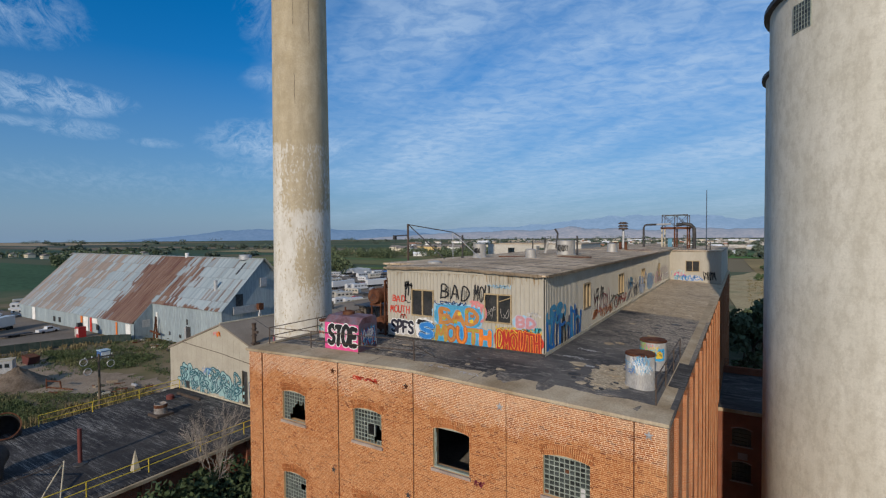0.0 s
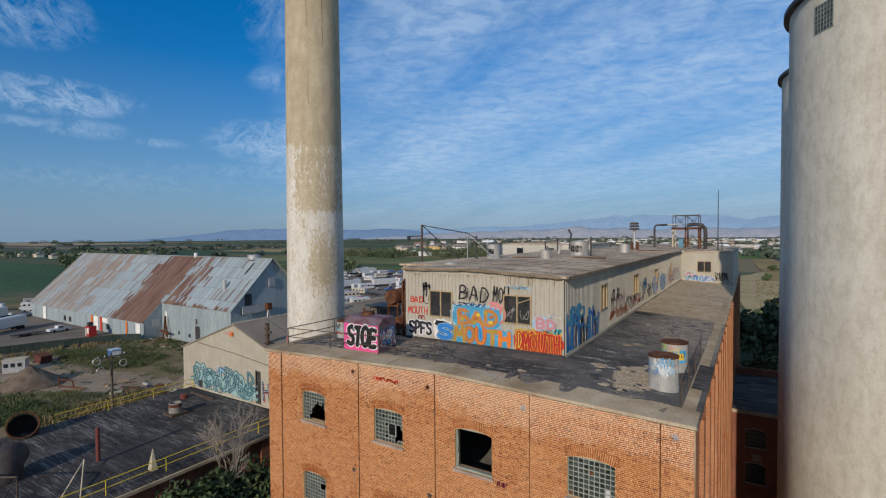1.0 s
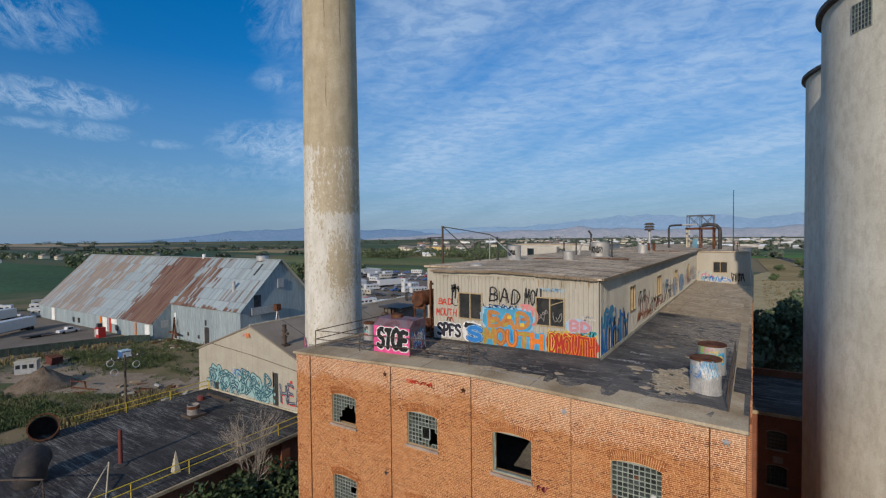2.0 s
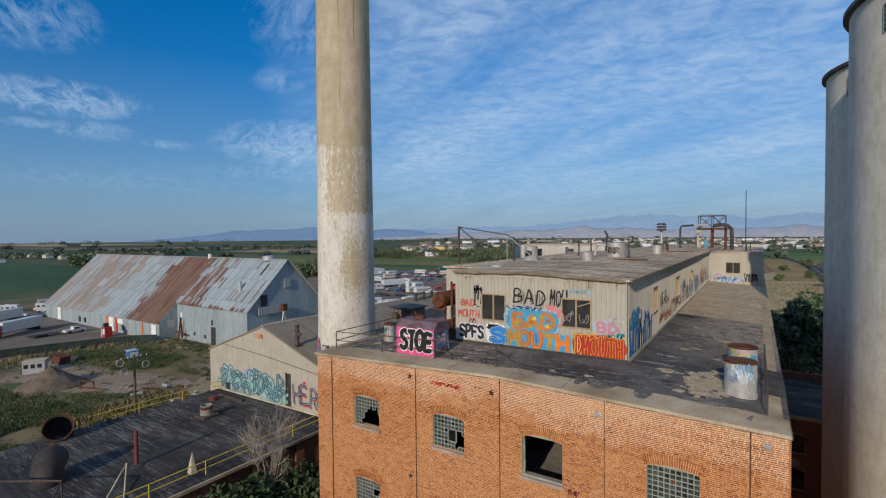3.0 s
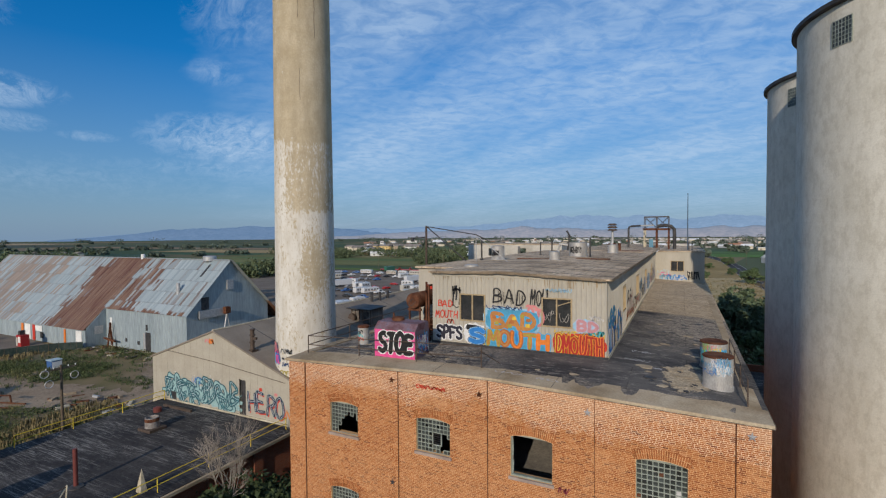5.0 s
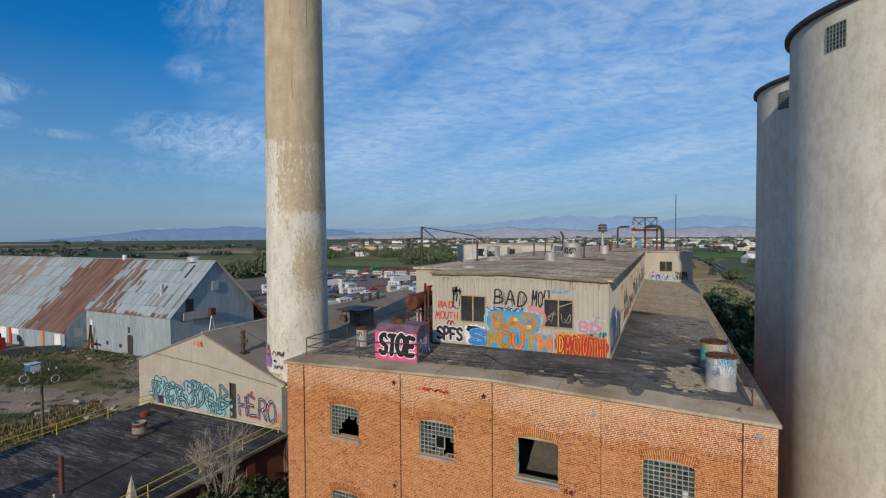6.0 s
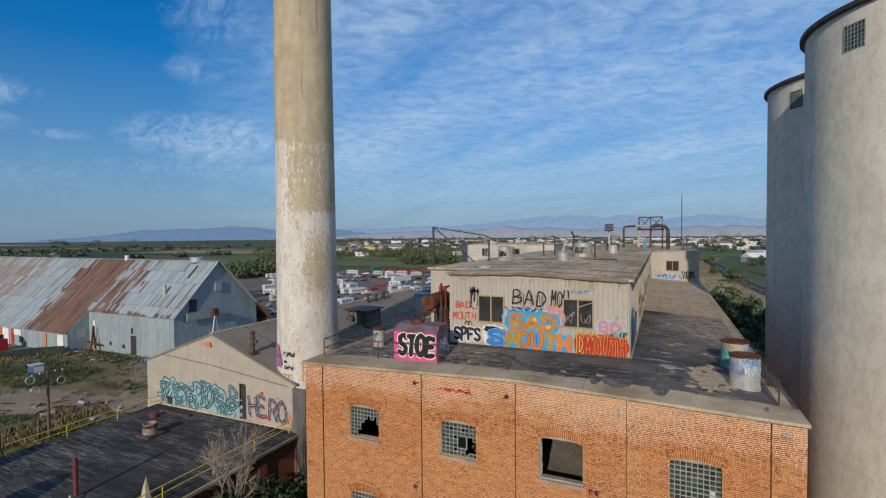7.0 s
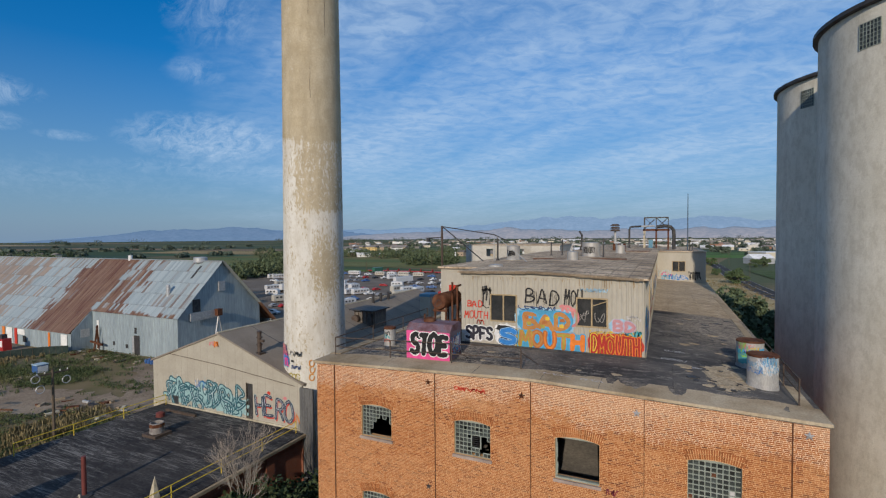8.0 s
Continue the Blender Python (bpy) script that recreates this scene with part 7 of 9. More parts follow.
for k, (a0, z0, m) in enumerate(((-0.4, 14.2, OCHRE), (0.0, 14.15, OCHRE), (0.4, 14.2, OCHRE), (1.75, 14.2, AMBER), (1.8, 14.9, AMBER), (1.75, 15.5, AMBER))):
    ring = [(0.22 * math.cos(a), 0.3 * math.sin(a)) for a in np.linspace(0.3 * k, 5.6 + 0.3 * k, 14)]
    bm = bm_new()
    spray_line(bm, [Vector(p) for p in ring], 0.09, random.Random(k), 0.0)
    on_shaft(bm, a0, z0 + 0.3, 3.006 + 0.002 * k, m)
for z in (29.75, 36.4, 43.0):
    smooth(part("pour_ring", lathe(bm_new(), CX, CY, [(z, 2.868 - (z - 20) * 0.007), (z + 0.05, 2.876 - (z - 20) * 0.007), (z + 0.1, 2.868 - (z - 20) * 0.007)], 64, False, False), m_chim, chim), 30)
for a, z0, z1 in ((-0.93, 40.1, 43.0), (-0.96, 47.7, 54), (-0.40, 46, 51)):
    bm = bm_new()
    r0 = 2.875
    tube(bm, [(CX + (r0 - (z - 20) * 0.007) * math.cos(a + 0.01 * math.sin(z * 3)), CY + (r0 - (z - 20) * 0.007) * math.sin(a + 0.01 * math.sin(z * 3)), z) for z in np.linspace(z0, z1, 12)], 0.016, 5)
    part("crack", bm, m_rail, chim)

# ---- black roof: rails, pipes, ducts ----
railing([(-37.6, -10.0, 9.6), (-37.6, 30.6, 9.6)], 1.05, 0.035, m_yellow, "yellow safety railing along the low roof edge", 3.9)
railing([(-55.7, 17.6, 9.6), (-55.7, 30.9, 9.6)], 1.05, 0.035, m_yellow, "yellow safety railing on the far roof edge", 4.2)
rp = holder("red_vent_pipe", (-43.6, 16.3, 9.6), "rusty red vent pipe standing on the low roof", "pipe")
smooth(part("tube", lathe(bm_new(), -43.6, 16.3, [(9.5, 0.155), (12.4, 0.15)], 14), paint("faded_red", (0.16, 0.045, 0.038)), rp), 30)
part("flashing", lathe(bm_new(), -43.6, 16.3, [(9.58, 0.5), (9.66, 0.48), (9.75, 0.19)], 14), m_steel_dark, rp)
cv = holder("cone_vent", (-38.75, 18.0, 9.6), "pale pointed sheet-metal vent on the low roof", "roof vent")
bm = bm_new()
base = [bm.verts.new((-38.75 + a, 18.0 + b, 9.55)) for a, b in ((-0.32, -0.22), (0.3, -0.26), (0.34, 0.24), (-0.28, 0.26))]
mid = [bm.verts.new((-38.68 + a, 17.98 + b, 10.5)) for a, b in ((-0.17, -0.1), (0.14, -0.13), (0.17, 0.1), (-0.13, 0.12))]
tip = bm.verts.new((-38.6, 17.96, 11.3))
for i in range(4):
    bm.faces.new((base[i], base[(i + 1) % 4], mid[(i + 1) % 4], mid[i]))
    bm.faces.new((mid[i], mid[(i + 1) % 4], tip))
bm.faces.new(base[::-1])
part("hood", bm, m_concrete, cv)
dv = holder("drum_vent", (-48.9, 25.2, 9.6), "rust and white drum vent on a timber kerb", "roof vent")
part("kerb", box(bm_new(), -49.8, 24.4, 9.6, -48.0, 26.0, 9.85), m_rail, dv)
smooth(part("drum", lathe(bm_new(), -48.9, 25.2, [(9.85, 0.6), (10.75, 0.58), (10.77, 0.5), (10.5, 0.48)], 24), mat("weathered_drum", [(0.16, 0.14, 0.13), (0.30, 0.28, 0.26)], 3.0, 0.7, grain=0.3), dv), 30)
smooth(part("band", lathe(bm_new(), -48.9, 25.2, [(10.4, 0.607), (10.7, 0.60)], 24, False, False), m_rust, dv), 30)
sr = holder("roof_cowl", (-52.9, 28.3, 9.6), "small red vent cap on the low roof", "roof vent")
part("cap", lathe(bm_new(), -52.9, 28.3, [(9.6, 0.4), (10.0, 0.4), (10.1, 0.2)], 14), paint("faded_red", (0.24, 0.06, 0.05)), sr)
pl = holder("timber_plank", (-51.0, 29.3, 9.6), "long weathered timber lying on the low roof", "plank")
part("board", box(bm_new(), -53.8, 29.5, 9.61, -49.5, 29.75, 9.85), m_rail, pl)


def elbow(bm, p0, d0, d1, bend, length0, length1, r, n=28, wall=0.05):
    """A pipe that runs along d0, bends into d1 and ends open; it has an inside."""
    d0, d1 = Vector(d0).normalized(), Vector(d1).normalized()
    p0 = Vector(p0)
    pts, dirs = [p0], [d0]
    c = p0 + d0 * length0
    for i in range(9):
        k = i / 8
        d = d0.slerp(d1, k)
        if i:
            c = c + (d0.slerp(d1, k - 0.0625)) * bend / 8
        pts.append(c.copy())
        dirs.append(d)
    pts.append(c + d1 * length1)
    dirs.append(d1)
    side = d0.cross(d1).normalized()

    def ring(p, d, q):
        s2 = side.cross(d).normalized()
        return [bm.verts.new(p + (side * math.cos(2 * math.pi * i / n) + s2 * math.sin(2 * math.pi * i / n)) * q) for i in range(n)]
    outer = [ring(p, d, r) for p, d in zip(pts, dirs)]
    inner = [ring(p, d, r - wall) for p, d in zip(pts, dirs)]
    for rings in (outer, inner):
        for a, b2 in zip(rings, rings[1:]):
            for i in range(n):
                bm.faces.new((a[i], a[(i + 1) % n], b2[(i + 1) % n], b2[i]))
    for a, b2 in ((outer[-1], inner[-1]), (outer[0], inner[0])):
        for i in range(n):
            bm.faces.new((a[i], a[(i + 1) % n], b2[(i + 1) % n], b2[i]))
    return bm


m_duct = mat("sooty_duct", [(0.025, 0.023, 0.024), (0.06, 0.05, 0.046)], 1.2, 0.7, metal=0.2)
e1 = holder("open_duct", (-55.2, 14.6, 9.6), "huge open-ended rusty duct elbow on the low roof", "duct")
smooth(part("elbow", elbow(bm_new(), (-55.6, 15.2, 9.4), (0, 0, 1), (0.88, -0.30, 0.42), 1.2, 0.1, 0.35, 1.12), m_duct, e1), 40)
smooth(part("lip", elbow(bm_new(), (-54.75, 14.9, 10.75), (0.88, -0.30, 0.42), (0.881, -0.30, 0.42), 0.0, 0.01, 0.14, 1.17, wall=0.1), m_rust, e1, "rusty rim"), 40)
e2 = holder("curved_duct", (-46.6, 11.7, 9.6), "sooty curved exhaust duct on the low roof", "duct")
smooth(part("elbow", elbow(bm_new(), (-46.2, 11.4, 9.0), (0, 0, 1), (-0.75, 0.5, 0.15), 1.6, 0.8, 0.4, 1.0), m_duct, e2), 40)
tf = holder("trestle", (-39.2, 13.0, 9.6), "light steel trestle frame on the low roof", "trestle")
part("leg", tube(bm_new(), [(-39.9, 12.6, 9.6), (-39.4, 13.8, 11.9)], 0.05, 6), m_concrete, tf)
part("leg", tube(bm_new(), [(-38.8, 13.3, 9.6), (-39.4, 13.8, 11.9)], 0.05, 6), m_concrete, tf)
part("beam", tube(bm_new(), [(-39.4, 13.8, 11.8), (-39.4, 7.0, 11.5)], 0.03, 6), m_rail, tf)
wf = holder("wooden_gantry", (-40.0, 7.0, 9.6), "brown timber gantry beams beside the duct", "gantry")
part("beam", tube(bm_new(), [(-46.5, 7.0, 11.6), (-41.0, 10.6, 11.6)], 0.06, 6), m_rail, wf)
part("beam", tube(bm_new(), [(-41.0, 10.6, 11.6), (-37.6, 8.6, 11.2)], 0.06, 6), m_rail, wf)
part("post", tube(bm_new(), [(-41.0, 10.6, 9.6), (-41.0, 10.6, 11.6)], 0.06, 6), m_rail, wf)

# ---- barn fittings ----
part("vent", lathe(bm_new(), -112.5, BRY, [(BRZ - 0.3, 1.6), (BRZ + 0.9, 1.6), (BRZ + 1.0, 1.2)], 20), m_galv, barn)
part("vent", lathe(bm_new(), -140.0, BRY, [(BRZ - 0.3, 0.5), (BRZ + 1.1, 0.5)], 14), m_white, barn)
part("ridge_cap", box(bm_new(), BX0, BRY - 0.35, BRZ + 0.0, BX1 + 0.3, BRY + 0.35, BRZ + 0.14), m_galv, barn)
part("flue", lathe(bm_new(), -114.0, 73.0, [(13.4, 0.45), (16.3, 0.45)], 14), m_galv, barn)
part("dark_gap", prism(bm_new(), [(76.6, 17.66), (79.4, 20.46), (79.4, 20.54), (76.6, 17.74)], "x", -111.0, -110.4), m_steel_dark, barn)
part("gable_door", box(bm_new(), BX1 - 0.24, 72.6, 10.3, BX1 - 0.2, 74.6, 13.2), m_steel_dark, barn)
part("sign_board", box(bm_new(), BX1 + 0.1, 71.6, 8.4, BX1 + 0.4, 78.6, 10.2), m_galv, barn)
part("hoist_box", box(bm_new(), BX1 + 0.3, 78.0, 8.8, BX1 + 1.4, 79.4, 10.4), m_rust, barn)
for dy in (77.0, 80.5):
    part("hoist_leg", tube(bm_new(), [(BX1 + 0.8, 78.7, 9.0), (BX1 + 0.8, dy, 0)], 0.15, 6), m_galv, barn)
part("gable_vent", box(bm_new(), BX1 - 0.24, 79.6, 14.5, BX1 + 0.1, 81.4, 16.8), m_galv, barn)
for x, z0, w, h, m in ((-120.3, 0.0, 1.9, 4.6, m_steel_dark), (-120.2, 5.0, 0.7, 1.4, m_steel_dark), (-128.5, 1.6, 0.8, 0.9, m_steel_dark), (-123.6, 1.3, 0.9, 0.9, m_steel_dark)):
    part("opening_panel", box(bm_new(), x, 68.70, z0, x + w, 68.75, z0 + h), m, barn)
part("door_leaf", box(bm_new(), -121.1, 68.64, 0, -120.3, 68.69, 4.4), m_galv, barn)
part("loading_frame", tube(bm_new(), [(-134.0, 67.6, 0.0), (-133.0, 67.8, 6.0), (-132.2, 67.6, 0.6)], 0.28, 6), m_rust, barn)
part("loading_arm", tube(bm_new(), [(-135.0, 67.4, 2.2), (-130.5, 67.4, 1.7)], 0.28, 6), m_rust, barn)
part("white_strip", box(bm_new(), -134.7, 68.68, 0.0, -133.9, 68.74, 7.2), m_white, barn)
for x, w, m in ((-140.5, 2.6, m_white), (-146.0, 0.8, ORANGE), (-167.5, 1.2, ORANGE), (-165.6, 3.0, m_white), (-161.5, 1.2, RED), (-204.0, 2.6, m_white)):
    part("wall_panel", box(bm_new(), x, 63.72, 0.1, x + w, 63.80, 4.2), m, barn)
part("sign", box(bm_new(), -160.0, 63.70, 2.7, -156.6, 63.78, 4.1), m_white, barn)
for x in (-183.0, -187.0, -157.5):
    part("window", box(bm_new(), x, 63.70, 0.9, x + 1.4, 63.79, 2.5), m_glass, barn)
part("return_window", box(bm_new(), BXA + 0.002, 66.0, 3.2, BXA + 0.06, 68.0, 5.2), m_galv, barn)

# ---- bare dirt, tracks and tarmac ----
m_dirt = mat("bare_dirt", [(0.20, 0.15, 0.105), (0.275, 0.212, 0.152), (0.335, 0.268, 0.198)], 0.12, 0.95, bump=0.15, bump_scale=2.5, grain=0.25)
m_lot = mat("gravel_lot", [(0.14, 0.12, 0.10), (0.21, 0.18, 0.15)], 0.08, 0.95, bump=0.3, bump_scale=2, grain=0.15)
m_road = mat("asphalt", [(0.045, 0.047, 0.05), (0.065, 0.066, 0.068)], 0.2, 0.9, bump=0.2, bump_scale=6)


def sheet(name, pts, z, m, label, seed=0, rough=1.2, n=6):
    r = random.Random(seed)
    out = []
    for (x0, y0), (x1, y1) in zip(pts, pts[1:] + pts[:1]):
        for k in range(n):
            out.append((x0 + (x1 - x0) * k / n + r.uniform(-rough, rough), y0 + (y1 - y0) * k / n + r.uniform(-rough, rough), z))
    bm = bm_new()
    bm.faces.new([bm.verts.new(p) for p in out])
    bmesh.ops.triangulate(bm, faces=bm.faces)
    return solid(name, bm, m, label, "ground", kind="structure")


sheet("ground_dirt_lot", [(-146, 30), (-142, 62), (-240, 66), (-240, 38), (-170, 22)], 0.05, m_lot, "bare brown dirt parking lot by the barn", 1)
sheet("ground_dirt_track", [(-128, 28), (-136, 40), (-112, 46), (-92, 49), (-70, 58), (-62, 52), (-84, 42), (-104, 34)], 0.06, m_dirt, "rutted dirt track through the weeds", 2, 1.6, 16)
sheet("ground_dirt_yard", [(-92, 49), (-116, 66), (-134, 67), (-110, 67.5), (-70, 68), (-62, 56)], 0.07, m_dirt, "bare dirt yard before the barn", 3, 1.6, 16)
sheet("ground_gravel_lot", [(-140, 108), (-62, 108), (-100, 320), (-320, 330), (-240, 190)], 0.05, m_lot, "gravel storage lot for parked vehicles", 4, 3)
sheet("ground_alley", [(-37, -30), (-24.6, -30), (-24.6, 90), (-37, 90)], 0.05, m_dirt, "narrow dirt alley between the buildings", 5, 0.1)
bm = bm_new()
line = [(70, -60), (58, 40), (46, 140), (35, 270), (32.5, 345), (33.5, 440), (33, 530), (22, 640), (-30, 800)]
for (x0, y0), (x1, y1) in zip(line, line[1:]):
    quad(bm, (x0 - 5, y0, 0.4), (x0 + 5, y0, 0.4), (x1 + 5, y1, 0.4), (x1 - 5, y1, 0.4))
solid("road", bm, m_road, "two-lane asphalt road past the factory", "road", kind="structure")
bm = bm_new()
for (x0, y0), (x1, y1) in zip(line, line[1:]):
    for o in (-4.7, 0, 4.6):
        quad(bm, (x0 + o, y0, 0.43), (x0 + o + 0.16, y0, 0.43), (x1 + o + 0.16, y1, 0.43), (x1 + o, y1, 0.43))
solid("road_marking", bm, paint("white", (0, 0, 0)), "worn white road lines", "road marking", kind="structure")
sheet("ground_verge", [(2, 150), (38, 150), (30, 330), (8, 420), (-10, 330)], 0.30, mat("dry_grass", [(0.30, 0.23, 0.12), (0.39, 0.31, 0.175), (0.24, 0.215, 0.115)], 0.06, 0.95, bump_scale=1.5), "dry yellow grass beside the road", 6, 2.5)
sheet("ground_lawn", [(56, 260), (140, 240), (150, 420), (48, 420)], 0.35, mat("lawn", [(0.06, 0.09, 0.038), (0.095, 0.125, 0.058)], 0.05, 0.95, bump_scale=2), "green lawn across the road", 7, 1)


# ---- plants ----
m_leaf = mat("leaves", [(0.055, 0.088, 0.036), (0.09, 0.13, 0.056), (0.125, 0.165, 0.075)], 0.35, 0.8, bump=0, per_island=0.45, spread=(0.3, 0.7))
m_leaf2 = mat("grey_green_leaves", [(0.065, 0.092, 0.047), (0.11, 0.14, 0.075)], 0.3, 0.8, bump=0, per_island=0.4)
m_weed = mat("weeds", [(0.055, 0.08, 0.038), (0.085, 0.11, 0.053), (0.15, 0.14, 0.075)], 0.12, 0.9, bump=0, per_island=0.45, spread=(0.36, 0.64))
m_bark = mat("bark", [(0.09, 0.07, 0.05), (0.15, 0.12, 0.09)], 3.0, 0.95)
m_dead = mat("dead_branches", [(0.26, 0.22, 0.18), (0.38, 0.33, 0.28)], 2.0, 0.95)


def leaf_cloud(seed, lumps, per, size, squash=0.8):
    """Leaves as small leaning quads, gathered round lumps (x, y, z, r)."""
    r = np.random.RandomState(seed)
    V, Fc = [], []
    for x, y, z, rad in lumps:
        p = r.normal(size=(per, 3))
        p /= np.linalg.norm(p, axis=1)[:, None]
        p *= (rad * r.uniform(0.45, 1.08, per) ** 0.6)[:, None]
        p[:, 2] *= squash
        p += (x, y, z)
        a, b2 = r.normal(size=(per, 3)), r.normal(size=(per, 3))
        a /= np.linalg.norm(a, axis=1)[:, None]
        b2 -= a * (a * b2).sum(1)[:, None]
        b2 /= np.linalg.norm(b2, axis=1)[:, None]
        s = (size * r.uniform(0.6, 1.3, per))[:, None]
        for q, u, w in zip(p, a * s, b2 * s * 0.7):
            n = len(V)
            V += [tuple(q - u), tuple(q + w), tuple(q + u), tuple(q - w)]
            Fc.append((n, n + 1, n + 2, n + 3))
    me = bpy.data.meshes.new("crown")
    me.from_pydata(V, [], Fc)
    return me


def lumps_for(seed, n, w, h, z0):
    r = random.Random(seed)
    out = []
    for k in range(n):
        a, q, z = r.uniform(0, 6.28), r.random() ** 0.5, r.random()
        wide = w * (1 - 0.55 * abs(z - 0.4) ** 1.2)
        out.append((math.cos(a) * q * wide, math.sin(a) * q * wide, z0 + z * h, r.uniform(0.22, 0.4) * w))
    return out


def make_tree(seed, h, w, leaf, m, label, lumps=22, per=110, name="tree"):
    t = holder(name, (0, 0, 0), label, "tree" if name == "tree" else "bush")
    bm = bm_new()
    r = random.Random(seed)
    tube(bm, [(0, 0, -0.2), (0.1, 0.05, h * 0.25), (0.0, 0.1, h * 0.55), (0.1, 0, h * 0.85)], w * 0.07, 8, taper=0.25)
    for k in range(6):
        a, z = r.uniform(0, 6.28), h * r.uniform(0.25, 0.6)
        tube(bm, [(0, 0, z), (math.cos(a) * w * 0.4, math.sin(a) * w * 0.4, z + h * 0.15), (math.cos(a) * w * 0.75, math.sin(a) * w * 0.75, z + h * 0.28)], w * 0.03, 5, taper=0.3)
    part("trunk", bm, m_bark, t)
    me = leaf_cloud(seed, lumps_for(seed, lumps, w, h * (0.78 if name == "tree" else 0.85), h * (0.2 if name == "tree" else 0.08)), per, leaf)
    me.materials.append(m)
    part("crown", me, None, t)
    return t


tree_a = make_tree(1, 12, 5.5, 0.42, m_leaf, "broad leafy cottonwood tree with a dense green crown", 26, 120)
tree_b = make_tree(2, 9, 4.0, 0.36, m_leaf2, "grey-green leafy tree with an uneven crown", 20, 110)
bush_a = make_tree(3, 4.5, 3.2, 0.24, m_leaf, "dense dark green shrub", 20, 130, "bush")
bush_c = make_tree(5, 4.5, 3.2, 0.11, mat("dark_leaves", [(0.03, 0.05, 0.02), (0.05, 0.075, 0.03), (0.075, 0.10, 0.045)], 0.5, 0.8, bump=0, per_island=0.4), "dense dark shrub crowded against the low wall", 22, 420, "bush")
bush_b = make_tree(4, 3.0, 2.6, 0.2, m_leaf2, "rounded grey-green shrub among the weeds", 16, 120, "bush")
KIT = [tree_a, tree_b, bush_a, bush_b, bush_c]
rr = random.Random(77)


def plant(ob, x, y, s=1.0, z=0.0):
    m = Matrix.Translation((x, y, z)) @ Matrix.Rotation(rr.uniform(0, 6.28), 4, "Z")
    o = copy_thing(ob, m)
    o.scale = (s * rr.uniform(0.9, 1.12), s * rr.uniform(0.9, 1.12), s * rr.uniform(0.88, 1.15))
    return o


for x, y, s in ((4, 96, 1.2), (9, 104, 1.3), (2, 112, 1.1), (13, 118, 1.3), (6, 124, 1.4), (18, 108, 1.2), (1, 132, 1.2), (10, 138, 1.3), (20, 128, 1.4), (3, 146, 1.1), (15, 150, 1.2), (24, 142, 1.2), (3, 84, 1.0), (0.5, 103, 0.9), (0.5, 122, 1.0)):
    plant(tree_b if rr.random() < 0.45 else bush_a, x, y, s if rr.random() < 0.6 else s * 1.25)
for x, y, s in ((29, 300, 1.7), (8, 330, 0.8), (24, 360, 0.9), (30, 470, 1.5), (14, 420, 1.0), (60, 460, 1.4), (70, 480, 1.6), (12, 225, 0.7), (22, 250, 0.6)):
    plant(bush_a, x, y, s)
for k in range(22):
    plant(tree_a if k % 2 else tree_b, rr.uniform(62, 150), rr.uniform(300, 560), rr.uniform(0.7, 1.2))
for x, y, s in ((-170, 118, 0.9), (-182, 126, 1.0), (-195, 132, 1.0), (-160, 128, 0.8), (-205, 146, 1.1), (-176, 142, 0.9), (-215, 135, 1.0), (-228, 150, 1.1), (-190, 155, 0.9), (-238, 128, 1.0)):
    plant(tree_a if rr.random() < 0.6 else tree_b, x, y, s)
for x, y, s, b in ((-33.4, 20.6, 1.75, bush_a), (-34.4, 18.6, 1.6, bush_a), (-32.6, 23.6, 1.7, bush_a), (-34.6, 22.2, 1.8, bush_a), (-30.6, 27.5, 2.2, bush_b), (-28.6, 25.5, 2.0, bush_b), (-35.0, 14.5, 1.3, bush_b), (-30.0, 19.0, 1.7, bush_b), (-27.6, 29.5, 2.1, bush_b), (-34.3, 19.4, 2.0, bush_a), (-33.2, 21.6, 1.95, bush_a), (-33.6, 16.6, 1.7, bush_a)):
    plant(bush_c, x, y, s * (1.0 if b is bush_a else 0.75))
for t in KIT:
    t.location = (-42 + KIT.index(t) * 9, 640 + 8 * KIT.index(t), 0)

# dead tree over the alley
dt = holder("dead_tree", (-34.6, 21.6, 0), "bare grey dead tree with tangled branches", "tree")
bm = bm_new()
r2 = random.Random(9)


def branch(p, d, length, rad, depth):
    pts = [Vector(p)]
    dd = Vector(d)
    for k in range(5):
        dd = (dd + Vector((r2.uniform(-1, 1), r2.uniform(-1, 1), r2.uniform(-0.6, 0.7))) * 0.22).normalized()
        pts.append(pts[-1] + dd * length / 5)
    tube(bm, pts, rad, 5 if depth > 1 else 4, False, 0.45)
    if depth:
        for k in range(4 if depth > 1 else 4):
            q = pts[r2.randint(2, 5)]
            nd = (dd + Vector((r2.uniform(-1, 1), r2.uniform(-1, 1), r2.uniform(-0.4, 0.9))) * 0.75).normalized()
            branch(q, nd, length * r2.uniform(0.45, 0.7), rad * 0.6, depth - 1)


for d, ln in (((-0.12, 0.15, 1), 4.6), ((0.15, 0.2, 1), 4.4), ((-0.12, -0.15, 1), 4.0), ((0.12, -0.15, 1), 3.8), ((0.0, 0.3, 1.0), 4.2), ((0.12, 0.35, 0.9), 3.8)):
    branch((-34.6, 21.6, 6.6), d, ln, 0.055, 4)
tube(bm, [(-34.6, 21.6, -0.1), (-34.7, 21.5, 2.5), (-34.6, 21.6, 6.8)], 0.16, 8, taper=0.7)
for v in bm.verts:
    v.co.x, v.co.y = -34.6 + (v.co.x + 34.6) * 0.72, 21.6 + (v.co.y - 21.6) * 0.62
part("branch_work", bm, m_dead, dt)

